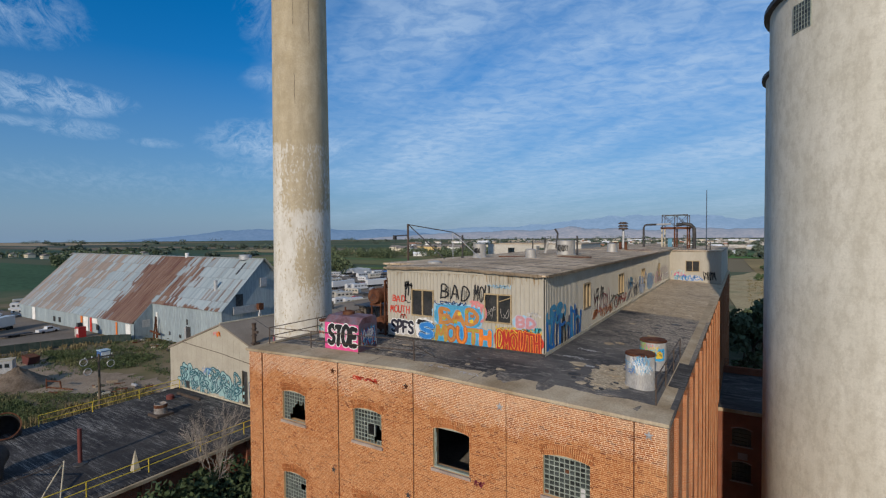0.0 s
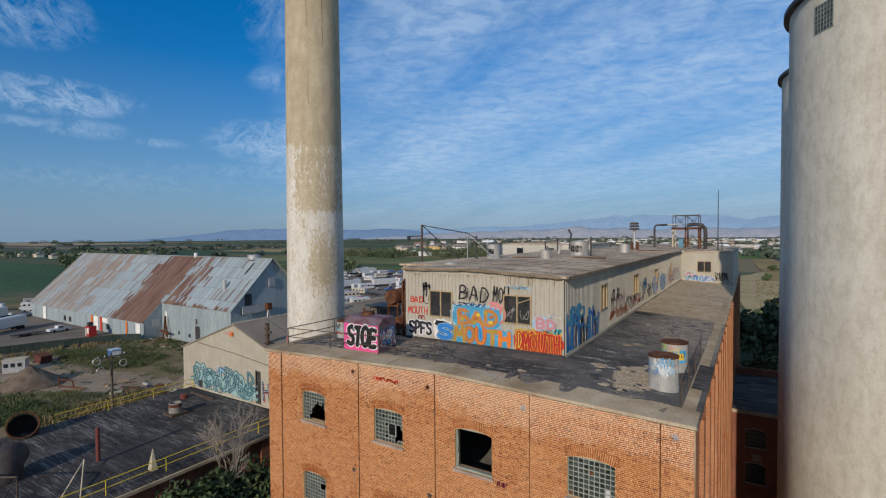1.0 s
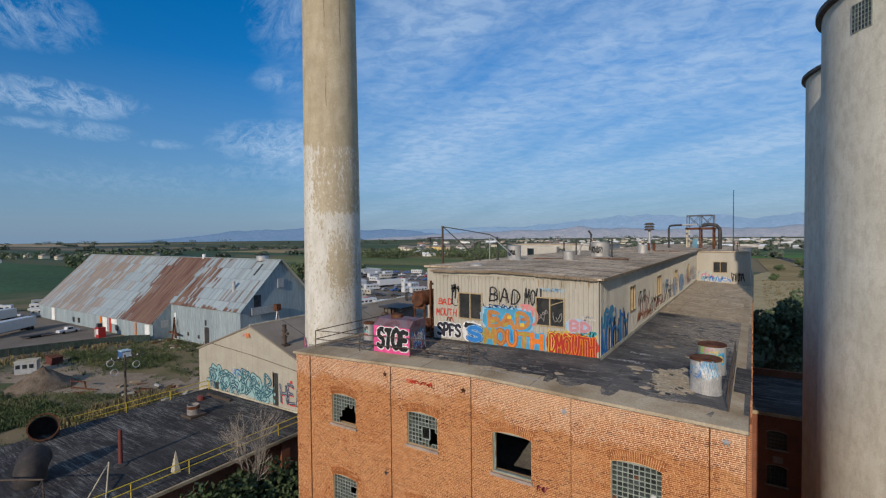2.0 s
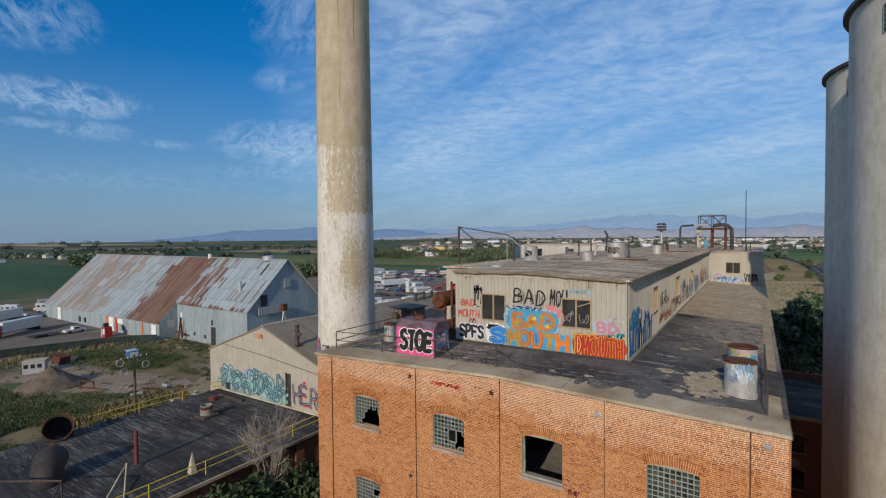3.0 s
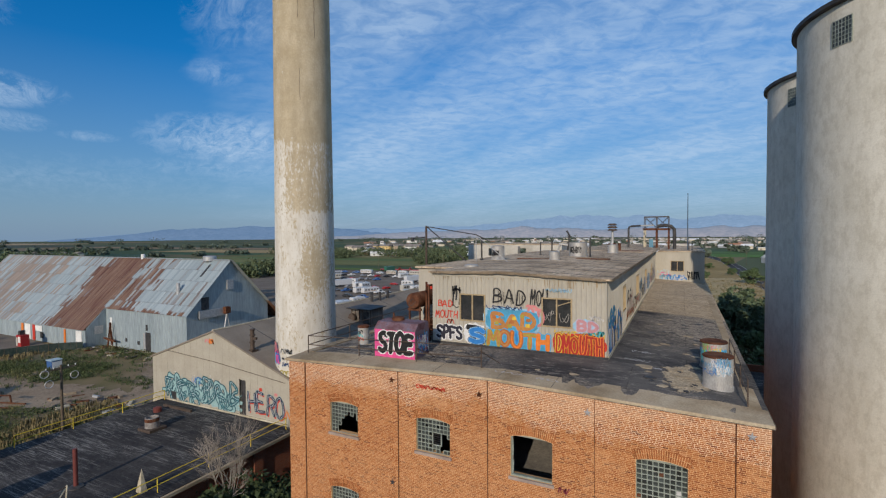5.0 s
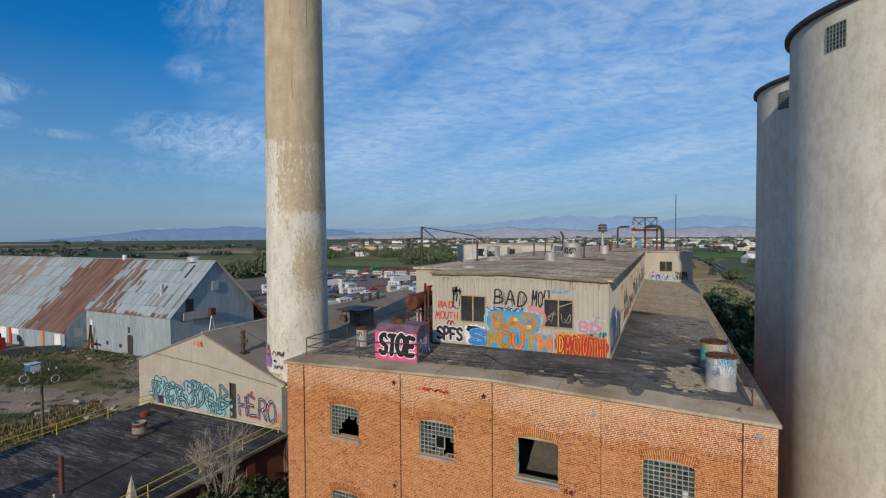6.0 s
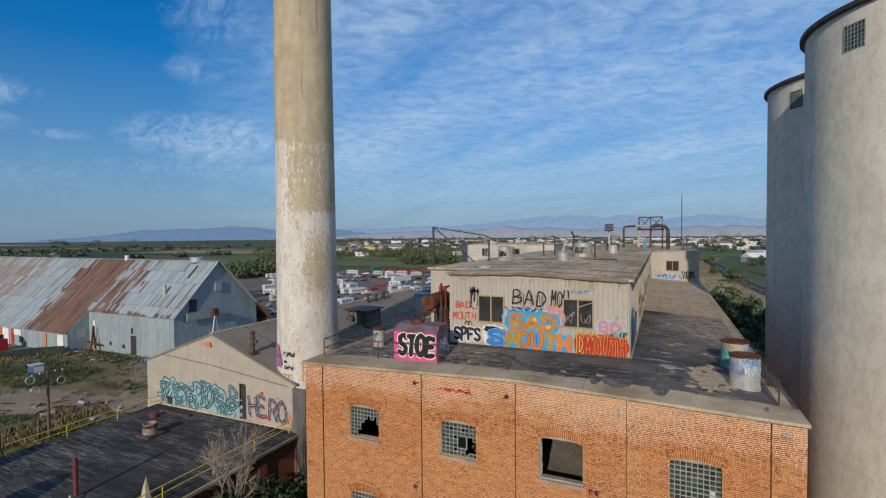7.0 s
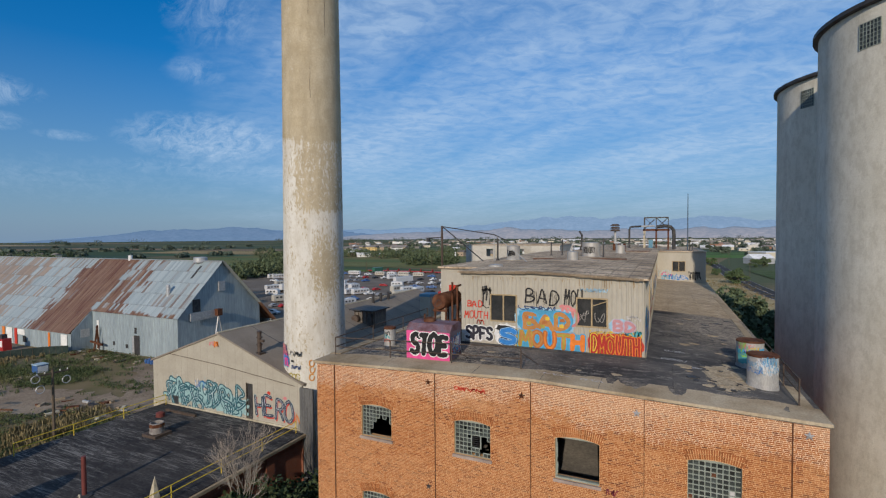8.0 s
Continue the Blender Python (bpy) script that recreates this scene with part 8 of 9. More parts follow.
# weeds in drifts
def tufts(name, label, areas, seed, h, m):
    r = np.random.RandomState(seed)
    V, Fc = [], []
    for x0, y0, x1, y1, n in areas:
        for _ in range(n):
            x, y = r.uniform(x0, x1), r.uniform(y0, y1)
            if noise.noise((x * 0.07 + seed, y * 0.07, 0)) < -0.26:
                continue
            s = h * r.uniform(0.35, 1.2) ** 1.3
            for k in range(9):
                a = r.uniform(0, 6.28)
                dx, dy = math.cos(a) * s * 0.09, math.sin(a) * s * 0.09
                ox, oy = r.uniform(-0.7, 0.7, 2) * s
                b2 = len(V)
                V += [(x + ox - dx, y + oy - dy, 0), (x + ox + dx, y + oy + dy, 0), (x + ox + dx * 0.7 + dy * 0.4, y + oy + dy * 0.7 - dx * 0.4, s * r.uniform(0.6, 1.1)), (x + ox - dx * 0.6 + dy * 0.3, y + oy - dy * 0.6 - dx * 0.3, s * r.uniform(0.7, 1.2))]
                Fc.append((b2, b2 + 1, b2 + 2, b2 + 3))
    me = bpy.data.meshes.new(name)
    me.from_pydata(V, [], Fc)
    me.materials.append(m)
    return tagged(new(name, me), label, "weeds", kind="stuff")


tufts("weeds", "tall green weeds and dry grass in the yard", [(-106, -6, -57, 30, 19000), (-112, -30, -57, -4, 5000), (-140, 4, -58, 64, 900), (-84, 30, -58.5, 44, 1300), (-140, 40, -104, 62, 600), (-128, 10, -106, 27, 2000), (-100, 50, -70, 66, 260), (-139, 62, -110, 67, 300)], 3, 0.5, m_weed)
tufts("dry_grass", "dry yellow grass tufts on rough ground", [(2, 88, 36, 330, 2600), (-24, -30, 30, 10, 300), (-146, 26, -136, 60, 300), (-89, 25, -80, 32, 240), (-91, 31, -83, 38, 240), (-92, 37, -86, 44, 130)], 5, 0.8, mat("straw", [(0.15, 0.12, 0.06), (0.23, 0.19, 0.105)], 0.2, 0.95, bump=0, per_island=0.4))

def inside(x, y, ring):
    hit = False
    for (xa, ya), (xb, yb2) in zip(ring, ring[1:] + ring[:1]):
        if (ya > y) != (yb2 > y) and x < (xb - xa) * (y - ya) / (yb2 - ya) + xa:
            hit = not hit
    return hit


def weed_bed(ring, count, seed, m, label):
    """Leafy weeds in knee-high clumps, thick and thin by a broad noise, over a stretch of the yard."""
    r, lumps = random.Random(seed), []
    xs2, ys2 = [p[0] for p in ring], [p[1] for p in ring]
    while len(lumps) < count:
        x, y = r.uniform(min(xs2), max(xs2)), r.uniform(min(ys2), max(ys2))
        if inside(x, y, ring) and noise.noise((x * 0.11 + seed, y * 0.16, 0)) > r.uniform(-0.45, 0.25):
            w = r.uniform(0.3, 1.0) ** 1.4
            lumps.append((x, y, 0.32 * w, 0.25 + 0.75 * w))
    me = leaf_cloud(seed, lumps, 34, 0.105, 0.75)
    me.materials.append(m)
    return tagged(new("weed_bed", me), label, "weeds", kind="stuff")


m_bed = mat("bed_leaves", [(0.05, 0.072, 0.032), (0.085, 0.108, 0.048), (0.17, 0.155, 0.075)], 0.1, 0.85, bump=0, per_island=0.45, spread=(0.32, 0.7))
weed_bed([(-120, 22), (-112, 27), (-100, 36), (-88, 43), (-76, 45), (-59, 40), (-58, 2), (-112, -8)], 3000, 31, m_bed, "thick green weeds beside the low building")
weed_bed([(-142, 46), (-131, 55), (-124, 60), (-113, 57), (-108, 50), (-114, 44), (-126, 43)], 900, 32, m_bed, "green weeds between the fence and the dirt track")
weed_bed([(-104, 51), (-99, 55), (-91, 54.5), (-95, 51)], 60, 33, m_bed, "patch of green weeds on the bare dirt")
weed_bed([(-139, 63), (-136, 67.6), (-112, 67.6), (-120, 62)], 110, 34, m_bed, "dry weeds along the foot of the barn")

# ---- yard things ----
pole = holder("utility_pole", (-83.0, 33.8, 0), "old timber utility pole with coiled wire on its crossarm", "utility pole")
part("pole", tube(bm_new(), [(-83, 33.8, -0.2), (-83, 33.8, 9.6)], 0.2, 8, taper=0.75), m_bark, pole)
part("crossarm", box(bm_new(), -83.1, 31.8, 9.0, -82.9, 35.8, 9.2), m_bark, pole)
for y in (32.0, 32.9, 34.7, 35.6):
    part("insulator", lathe(bm_new(), -83, y, [(9.2, 0.06), (9.4, 0.07), (9.45, 0.03)], 8), m_white, pole)
for y, z in ((35.3, 7.9), (32.2, 7.3), (31.7, 8.8)):
    part("wire_coil", tube(bm_new(), [(-82.7, y + 0.5 * math.cos(a), z + 0.5 * math.sin(a)) for a in np.linspace(0, 6.28, 21)], 0.06, 5), m_galv, pole)

pile = holder("dirt_pile", (-113.5, 33.0, 0), "large mound of light brown soil", "dirt mound")
bm = bm_new()
rows = []
for k in range(13):
    q = k / 12
    ring = []
    for i in range(36):
        a = i * math.pi / 18
        w = 1 + 0.16 * noise.noise((math.cos(a) * 1.5, math.sin(a) * 1.5, 3)) + 0.07 * noise.noise((math.cos(a) * 5, math.sin(a) * 5, q * 6))
        ring.append(bm.verts.new((-113.5 + 6.6 * q * w * math.cos(a) * 0.9, 33.0 + 5.4 * q * w * math.sin(a), max(-0.05, 3.7 * (1 - q) ** 1.05 + 0.3 * noise.noise((q * 8, math.cos(a) * 3, math.sin(a) * 3)) * (1 - q)))))
    rows.append(ring)
for a, b2 in zip(rows, rows[1:]):
    for i in range(36):
        bm.faces.new((a[i], b2[i], b2[(i + 1) % 36], a[(i + 1) % 36]))
smooth(part("mound", bm, mat("heaped_soil", [(0.105, 0.078, 0.055), (0.15, 0.115, 0.085), (0.19, 0.15, 0.115)], 0.6, 0.95, bump=0.5, bump_scale=4, grain=0.3), pile), 80)
# ---- vehicles ----
m_tyre = mat("tyre", [(0.015, 0.015, 0.015), (0.03, 0.03, 0.03)], 3, 0.85)
m_vglass = mat("vehicle_glass", [(0.02, 0.025, 0.03), (0.03, 0.035, 0.04)], 1, 0.08, bump=0, spec=0.7)
CARP = {k: mat("car_" + k, [tuple(0.9 * q for q in c), c], 1.0, 0.3, bump=0, grain=0.04) for k, c in
        dict(white=(0.56, 0.57, 0.58), cream=(0.44, 0.42, 0.37), red=(0.38, 0.03, 0.03), blue=(0.05, 0.12, 0.3), grey=(0.25, 0.26, 0.28), dark=(0.03, 0.032, 0.036), green=(0.04, 0.14, 0.1)).items()}


def wheel(parent, x, y, r=0.36, w=0.24):
    bm = bm_new()
    n = 14
    for s in (1,):
        a = [bm.verts.new((x + r * math.cos(i * 2 * math.pi / n), y - w / 2, r + r * math.sin(i * 2 * math.pi / n))) for i in range(n)]
        c = [bm.verts.new((x + r * math.cos(i * 2 * math.pi / n), y + w / 2, r + r * math.sin(i * 2 * math.pi / n))) for i in range(n)]
        for i in range(n):
            bm.faces.new((a[i], a[(i + 1) % n], c[(i + 1) % n], c[i]))
        bm.faces.new(a)
        bm.faces.new(c)
    part("wheel", bm, m_tyre, parent)


def loft(bm, outline, y0, y1, tuck=0.0):
    """A side outline (x, z) given width; the sides lean in by tuck at the top."""
    zs = [z for _, z in outline]
    lo, hi = min(zs), max(zs)
    L, R = [], []
    for x, z in outline:
        k = tuck * ((z - lo) / (hi - lo)) ** 2
        L.append(bm.verts.new((x, y0 + k, z)))
        R.append(bm.verts.new((x, y1 - k, z)))
    bm.faces.new(L)
    bm.faces.new(R[::-1])
    n = len(outline)
    for i in range(n):
        bm.faces.new((L[i], R[i], R[(i + 1) % n], L[(i + 1) % n]))
    return bm


def camper(colour, length, label, stripe):
    t = holder("camper_trailer", (0, 0, 0), label, "camper")
    L = length / 2
    part("body", loft(bm_new(), [(-L, 0.55), (L - 0.2, 0.55), (L, 1.1), (L - 0.1, 2.4), (L - 0.5, 2.85), (-L + 0.15, 2.85), (-L, 2.6)], -1.2, 1.2, 0.05), CARP[colour], t)
    for y in (-1.212, 1.204):
        for x in np.arange(-L + 0.7, L - 0.9, 1.7):
            part("window", box(bm_new(), x, y, 1.55, x + 0.95, y + 0.008, 2.15), m_vglass, t)
        part("stripe", box(bm_new(), -L + 0.1, y, 1.15, L - 0.15, y + 0.006, 1.35), stripe, t)
    part("door", box(bm_new(), L - 1.9, 1.205, 0.65, L - 1.2, 1.225, 2.5), CARP["cream"], t)
    part("roof_unit", box(bm_new(), -0.5, -0.4, 2.83, 0.5, 0.4, 3.1), CARP["white"], t)
    for x in (-0.5, 0.4):
        for y in (-1.1, 1.1):
            wheel(t, x, y, 0.33)
    part("tow_bar", tube(bm_new(), [(L - 0.1, -0.5, 0.6), (L + 1.1, 0, 0.5), (L - 0.1, 0.5, 0.6)], 0.05, 6), m_steel_dark, t)
    return t


def motorhome(colour, label):
    t = holder("motorhome", (0, 0, 0), label, "motorhome")
    part("body", loft(bm_new(), [(-4, 0.5), (3.6, 0.5), (4.3, 0.7), (4.35, 1.3), (3.4, 1.65), (3.9, 2.2), (3.7, 3.1), (-3.9, 3.1), (-4, 2.9)], -1.25, 1.25, 0.06), CARP[colour], t)
    for y in (-1.262, 1.254):
        for x, w in ((-3.3, 1.2), (-1.4, 1.0), (0.4, 1.2), (2.3, 0.9)):
            part("window", box(bm_new(), x, y, 1.7, x + w, y + 0.008, 2.35), m_vglass, t)
    part("windscreen", box(bm_new(), 3.42, -1.0, 1.72, 3.75, 1.0, 2.15), m_vglass, t)
    for x in (-2.3, 2.9):
        for y in (-1.1, 1.1):
            wheel(t, x, y, 0.4)
    return t


def car(colour, label, pickup=False, name="car"):
    t = holder(name, (0, 0, 0), label, "car" if not pickup else "pickup truck")
    if pickup:
        prof = [(-2.7, 0.45), (2.7, 0.45), (2.75, 0.95), (1.6, 1.1), (1.0, 1.75), (-0.5, 1.78), (-0.65, 1.1), (-2.7, 1.1)]
    else:
        prof = [(-2.2, 0.4), (2.2, 0.4), (2.25, 0.8), (1.2, 0.95), (0.5, 1.42), (-1.2, 1.45), (-1.9, 1.0), (-2.25, 0.9)]
    part("body", loft(bm_new(), prof, -0.9, 0.9, 0.14), CARP[colour], t)
    a, c, z0, z1 = (-0.4, 1.15, 1.15, 1.65) if pickup else (-1.3, 0.75, 0.98, 1.34)
    for y in (-0.87, 0.83):
        part("side_window", box(bm_new(), a, y, z0, c - 0.25, y + 0.04, z1), m_vglass, t)
    for x in (-1.6 if pickup else -1.35, 1.7 if pickup else 1.35):
        for y in (-0.8, 0.8):
            wheel(t, x, y, 0.38 if pickup else 0.33)
    return t


def semi_trailer(colour, label, length=16.0, cab=None):
    t = holder("semi_trailer" if not cab else "semi_truck", (0, 0, 0), label, "truck trailer" if not cab else "truck")
    L = length / 2
    part("box", box(bm_new(), -L, -1.28, 1.15, L, 1.28, 4.05), CARP[colour], t)
    part("chassis", box(bm_new(), -L + 0.3, -0.6, 0.85, L - 0.3, 0.6, 1.145), m_steel_dark, t)
    part("skirt", box(bm_new(), -L + 5, -1.2, 0.5, L - 4, -1.15, 1.14), m_steel_dark, t)
    for x in (-L + 1.2, -L + 2.5):
        for y in (-1.05, 1.05):
            wheel(t, x, y, 0.5, 0.35)
    if cab:
        c = part("cab", loft(bm_new(), [(L + 0.4, 0.6), (L + 5.6, 0.6), (L + 5.8, 1.7), (L + 4.2, 1.95), (L + 3.7, 3.0), (L + 1.6, 3.6), (L + 0.5, 3.5)], -1.2, 1.2, 0.15), CARP[cab], t)
        part("windscreen", box(bm_new(), L + 3.8, -0.95, 2.1, L + 4.2, 0.95, 2.8), m_vglass, c)
        for x in (L + 1.2, L + 4.9):
            for y in (-1.0, 1.0):
                wheel(t, x, y, 0.5, 0.35)
    else:
        part("landing_leg", box(bm_new(), L - 2.2, -0.6, 0, L - 2.0, 0.6, 0.9), m_steel_dark, t)
    return t


stripe1, stripe2 = CARP["grey"], paint("tan_stripe", (0.4, 0.25, 0.14))
K = [camper("white", 6.5, "white touring camper with a grey stripe", stripe1), camper("cream", 7.5, "cream touring camper with a tan stripe", stripe2),
     camper("white", 9.0, "long white fifth-wheel camper", stripe2), motorhome("white", "white box-bodied motorhome in the storage lot"), motorhome("cream", "cream box-bodied motorhome in the storage lot"),
     car("white", "white saloon car in the storage lot"), car("dark", "black saloon car in the storage lot"), car("grey", "grey saloon car in the storage lot"), car("red", "red saloon car in the storage lot"),
     car("white", "white pickup truck in the storage lot", True, "pickup"), car("blue", "dark blue pickup truck in the storage lot", True, "pickup"), semi_trailer("white", "white box semi trailer", 14.0), semi_trailer("green", "green box trailer in the storage lot", 9.0)]
rr = random.Random(12)
first = set()


def park(ob, x, y, turn):
    if ob.name not in first:
        first.add(ob.name)
        ob.location = (x, y, 0)
        ob.rotation_euler = (0, 0, radians(turn))
        return ob
    return copy_thing(ob, pose(x, y, 0, 0, 0, turn))


y, row = 128.0, 0
while y < 300:
    x = -0.98 * y - 8
    while x < -0.44 * y - 4:
        big = K[rr.choice((0, 0, 1, 1, 2, 3, 4, 0, 1, 11))]
        small = K[rr.choice((5, 6, 7, 8, 9, 10, 9, 6, 7, 5, 6, 10, 12))]
        ob = big if rr.random() < 0.4 else small
        if rr.random() < 0.9:
            park(ob, x + rr.uniform(-0.6, 0.6), y + rr.uniform(-1.4, 1.4), (75 if row % 3 else 8) + rr.uniform(-9, 9))
        x += (4.2 if row % 3 else 8.0) + rr.uniform(0, 3.5)
    y += 13 + row * 1.1
    row += 1
for ob in K:
    ob["group"] = "vehicles in the storage lot"
    if ob.name not in first:
        park(ob, -120 - 7 * K.index(ob), 306, 80)
for k in range(9):
    x = -212 + 9.5 * k
    t = holder("flatbed_trailer", (x, 312, 0), "red steel flatbed trailer", "trailer", "red flatbeds")
    part("deck", box(bm_new(), x - 4, 311, 1.0, x + 4, 313.4, 1.5), CARP["red"], t)
    part("headboard", box(bm_new(), x + 3.7, 311, 1.5, x + 4, 313.4, 3.0), CARP["red"], t)
    part("axle", box(bm_new(), x - 3, 311.2, 0, x - 2, 313.2, 1.0), m_tyre, t)

ST = semi_trailer("white", "white semi trailer with a red tractor unit", 13.5, "red")
ST.matrix_basis = pose(-184.3, 48.0, 0.06, 0, 0, 304)
st2 = copy_thing(ST, pose(-212, 51, 0.06, 0, 0, 302))
tagged(st2, "white semi trailer with a red tractor unit, farther off")
for k, (x, y, a) in enumerate(((-215, 66, 240), (-222, 58, 236), (-232, 70, 240), (-240, 60, 235), (-228, 80, 90), (-246, 75, 80))):
    copy_thing(K[(2, 9, 3, 0, 11, 4)[k]], pose(x, y, 0, 0, 0, a))
pk = car("white", "white pickup truck with a flat trailer", True, "pickup")
pk.matrix_basis = pose(-170.7, 56.8, 0.06, 0, 0, 100)
fb = holder("flat_trailer", (-172.8, 49.2, 0), "low dark flat trailer on dirt", "trailer")
bm = box(bm_new(), -3.6, -1.1, 0.6, 3.6, 1.1, 0.8)
bm.transform(pose(-171.2, 49.6, 0, 0, 0, 94))
part("deck", bm, m_steel_dark, fb)
bm = box(bm_new(), -1.2, -1.2, 0.05, 0.6, 1.2, 0.59)
bm.transform(pose(-171.2, 49.6, 0, 0, 0, 94))
part("axle", bm, m_tyre, fb)
ki = holder("red_kiosk", (-155.6, 58.9, 0), "small red and white kiosk with a dark top", "kiosk")
part("cabin", box(bm_new(), -156.2, 58.0, 0.05, -153.8, 59.8, 2.9), CARP["red"], ki)
part("hatch", box(bm_new(), -155.0, 57.92, 1.0, -154.0, 57.99, 2.5), m_white, ki)
part("top_unit", box(bm_new(), -155.9, 58.3, 2.902, -154.8, 59.4, 3.9), m_steel_dark, ki)
part("door", box(bm_new(), -156.1, 57.92, 0.2, -155.3, 57.99, 2.3), CARP["cream"], ki)
fe = holder("screen_fence", (-146, 46, 0), "dark screened chain-link fence along the lot", "fence")
fpts = [(-151, 24), (-149.4, 35), (-146.6, 45), (-143.5, 53), (-140.0, 59.8), (-136, 63)]
for (x0, y0), (x1, y1) in zip(fpts, fpts[1:]):
    bm = bm_new()
    d = Vector((x1 - x0, y1 - y0, 0)).normalized().cross(Vector((0, 0, 1))) * 0.02
    prism(bm, [(x0 + d.x, y0 + d.y), (x1 + d.x, y1 + d.y), (x1 - d.x, y1 - d.y), (x0 - d.x, y0 - d.y)], "z", 0.05, 2.0)
    part("screen", bm, mat("fence_screen", [(0.025, 0.04, 0.035), (0.05, 0.065, 0.06)], 1.0, 0.9) if "fence_screen" not in bpy.data.materials else bpy.data.materials["fence_screen"], fe)
    for k in range(4):
        q = k / 4
        part("post", tube(bm_new(), [(x0 + (x1 - x0) * q, y0 + (y1 - y0) * q, 0), (x0 + (x1 - x0) * q, y0 + (y1 - y0) * q, 2.15)], 0.05, 6), m_rail, fe)
cb = holder("site_cabin", (-127.5, 34.5, 0), "weathered white and blue site cabin", "cabin")
bm = box(bm_new(), -1.8, -1.3, 0.0, 1.8, 1.3, 2.6)
bm.transform(pose(-127.5, 34.8, 0, 0, 0, 60))
part("body", bm, m_galv, cb)
bm = box(bm_new(), 1.805, -1.25, 0.3, 1.85, 1.25, 2.1)
bm.transform(pose(-127.5, 34.8, 0, 0, 0, 240))
part("blue_end", bm, CARP["blue"], cb)
for k in range(3):
    bm = box(bm_new(), -1.6 + 1.1 * k, -1.36, 1.2, -0.9 + 1.1 * k, -1.31, 2.0)
    bm.transform(pose(-127.5, 34.8, 0, 0, 0, 60))
    part("window", bm, m_vglass, cb)
bm = box(bm_new(), -1.9, -1.4, 2.602, 1.9, 1.4, 2.7)
bm.transform(pose(-127.5, 34.8, 0, 0, 0, 60))
part("roof", bm, m_concrete, cb)
sk = holder("waste_skip", (-131, 41, 0), "rusty dark red waste skip with scrap", "skip")
part("body", loft(bm_new(), [(-133, 0.05), (-130, 0.05), (-129.4, 1.7), (-133.6, 1.7)], 39.6, 41.6), paint("skip_red", (0.12, 0.04, 0.035)), sk)
part("rim", box(bm_new(), -133.7, 39.5, 1.7, -129.3, 41.7, 1.78), m_rust, sk)
bb = holder("blue_bin", (-122.2, 51.0, 0), "blue and white dumped container with scrap boards", "container")
part("body", box(bm_new(), -123.4, 49.9, 0.1, -121.4, 51.8, 1.9), CARP["blue"], bb)
part("lid", box(bm_new(), -123.5, 49.8, 1.902, -121.3, 51.9, 2.05), paint("pale_blue", (0.42, 0.55, 0.62)), bb)
part("end_panel", box(bm_new(), -121.39, 50.0, 0.3, -121.32, 51.7, 1.7), m_white, bb)
wr = holder("scrap_frame", (-104.5, 36.0, 0), "rusty bent scrap steel frame", "scrap")
for a, b2 in (((-106.5, 35, 0.1), (-106.5, 35, 1.9)), ((-106.5, 35, 1.5), (-104.4, 36.3, 1.4)), ((-104.4, 36.3, 1.4), (-104.2, 36.4, 0.1)), ((-106.3, 35, 0.4), (-101, 37, 0.3)), ((-103, 34.2, 0.3), (-100.6, 35.2, 0.2))):
    part("bar", tube(bm_new(), [a, b2], 0.14, 6), m_rust, wr)
rr = random.Random(41)
for k in range(95):
    if k < 40:
        x, y = rr.uniform(-101, -84), rr.uniform(38, 46)
    elif k < 75:
        x, y = rr.uniform(-137, -112), rr.uniform(62, 67.5)
    else:
        x, y = rr.uniform(-126, -112), rr.uniform(46, 54)
    t = holder("rubble", (x, y, 0), "scattered scrap boards and broken concrete", "rubble", "scrap in the yard")
    bm = box(bm_new(), -rr.uniform(0.2, 1.2), -rr.uniform(0.08, 0.35), -0.05, rr.uniform(0.2, 1.2), rr.uniform(0.08, 0.35), rr.uniform(0.1, 0.35))
    bm.transform(pose(x, y, 0.08, rr.uniform(-8, 8), rr.uniform(-8, 8), rr.uniform(0, 180)))
    part("piece", bm, rr.choice((m_wood, m_concrete, m_rust, m_wood, m_steel_dark, m_rail, m_wood, m_galv)), t)
for k in range(7):
    x, y = -110 + 0.9 * (k % 4), 64.6 + 0.8 * (k // 4)
    t = holder("blue_barrel", (x, y, 0), "blue plastic barrel standing in the yard", "barrel", "blue barrels")
    smooth(part("shell", lathe(bm_new(), x, y, [(0.05, 0.28), (0.3, 0.3), (0.6, 0.3), (0.9, 0.28), (0.92, 0.2)], 14), CARP["blue"], t), 40)

# ---- far woods, farms and town ----
def wood(name, label, spots, seed, m, leaf):
    """spots: (x, y, width, height)"""
    r = np.random.RandomState(seed)
    lumps = []
    for x, y, w, h in spots:
        for k in range(5):
            lumps.append((x + r.uniform(-0.5, 0.5) * w, y + r.uniform(-0.5, 0.5) * w, h * r.uniform(0.25, 0.75), w * r.uniform(0.28, 0.42)))
    me = leaf_cloud(seed, lumps, 44, leaf, 0.85)
    me.materials.append(m)
    return tagged(new(name, me), label, "trees", kind="stuff")


rr = random.Random(3)


def polar(az, d):
    return d * math.sin(radians(az)), d * math.cos(radians(az))


spots = []
for k in range(95):
    az = rr.uniform(-46, -22)
    spots.append((*polar(az, rr.uniform(590, 760)), rr.uniform(10, 18), rr.uniform(6, 12)))
for k in range(26):
    spots.append((*polar(rr.uniform(-31, -24), rr.uniform(430, 520)), rr.uniform(9, 14), rr.uniform(7, 12)))
for k in range(40):
    spots.append((*polar(rr.uniform(-50, -43), rr.uniform(330, 470)), rr.uniform(8, 13), rr.uniform(7, 12)))
wood("far_woods", "dense belt of cottonwoods beyond the storage lot", spots, 1, mat("woods_leaves", [(0.075, 0.098, 0.052), (0.12, 0.145, 0.08)], 0.05, 0.85, bump=0, per_island=0.35), 0.9)
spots = []
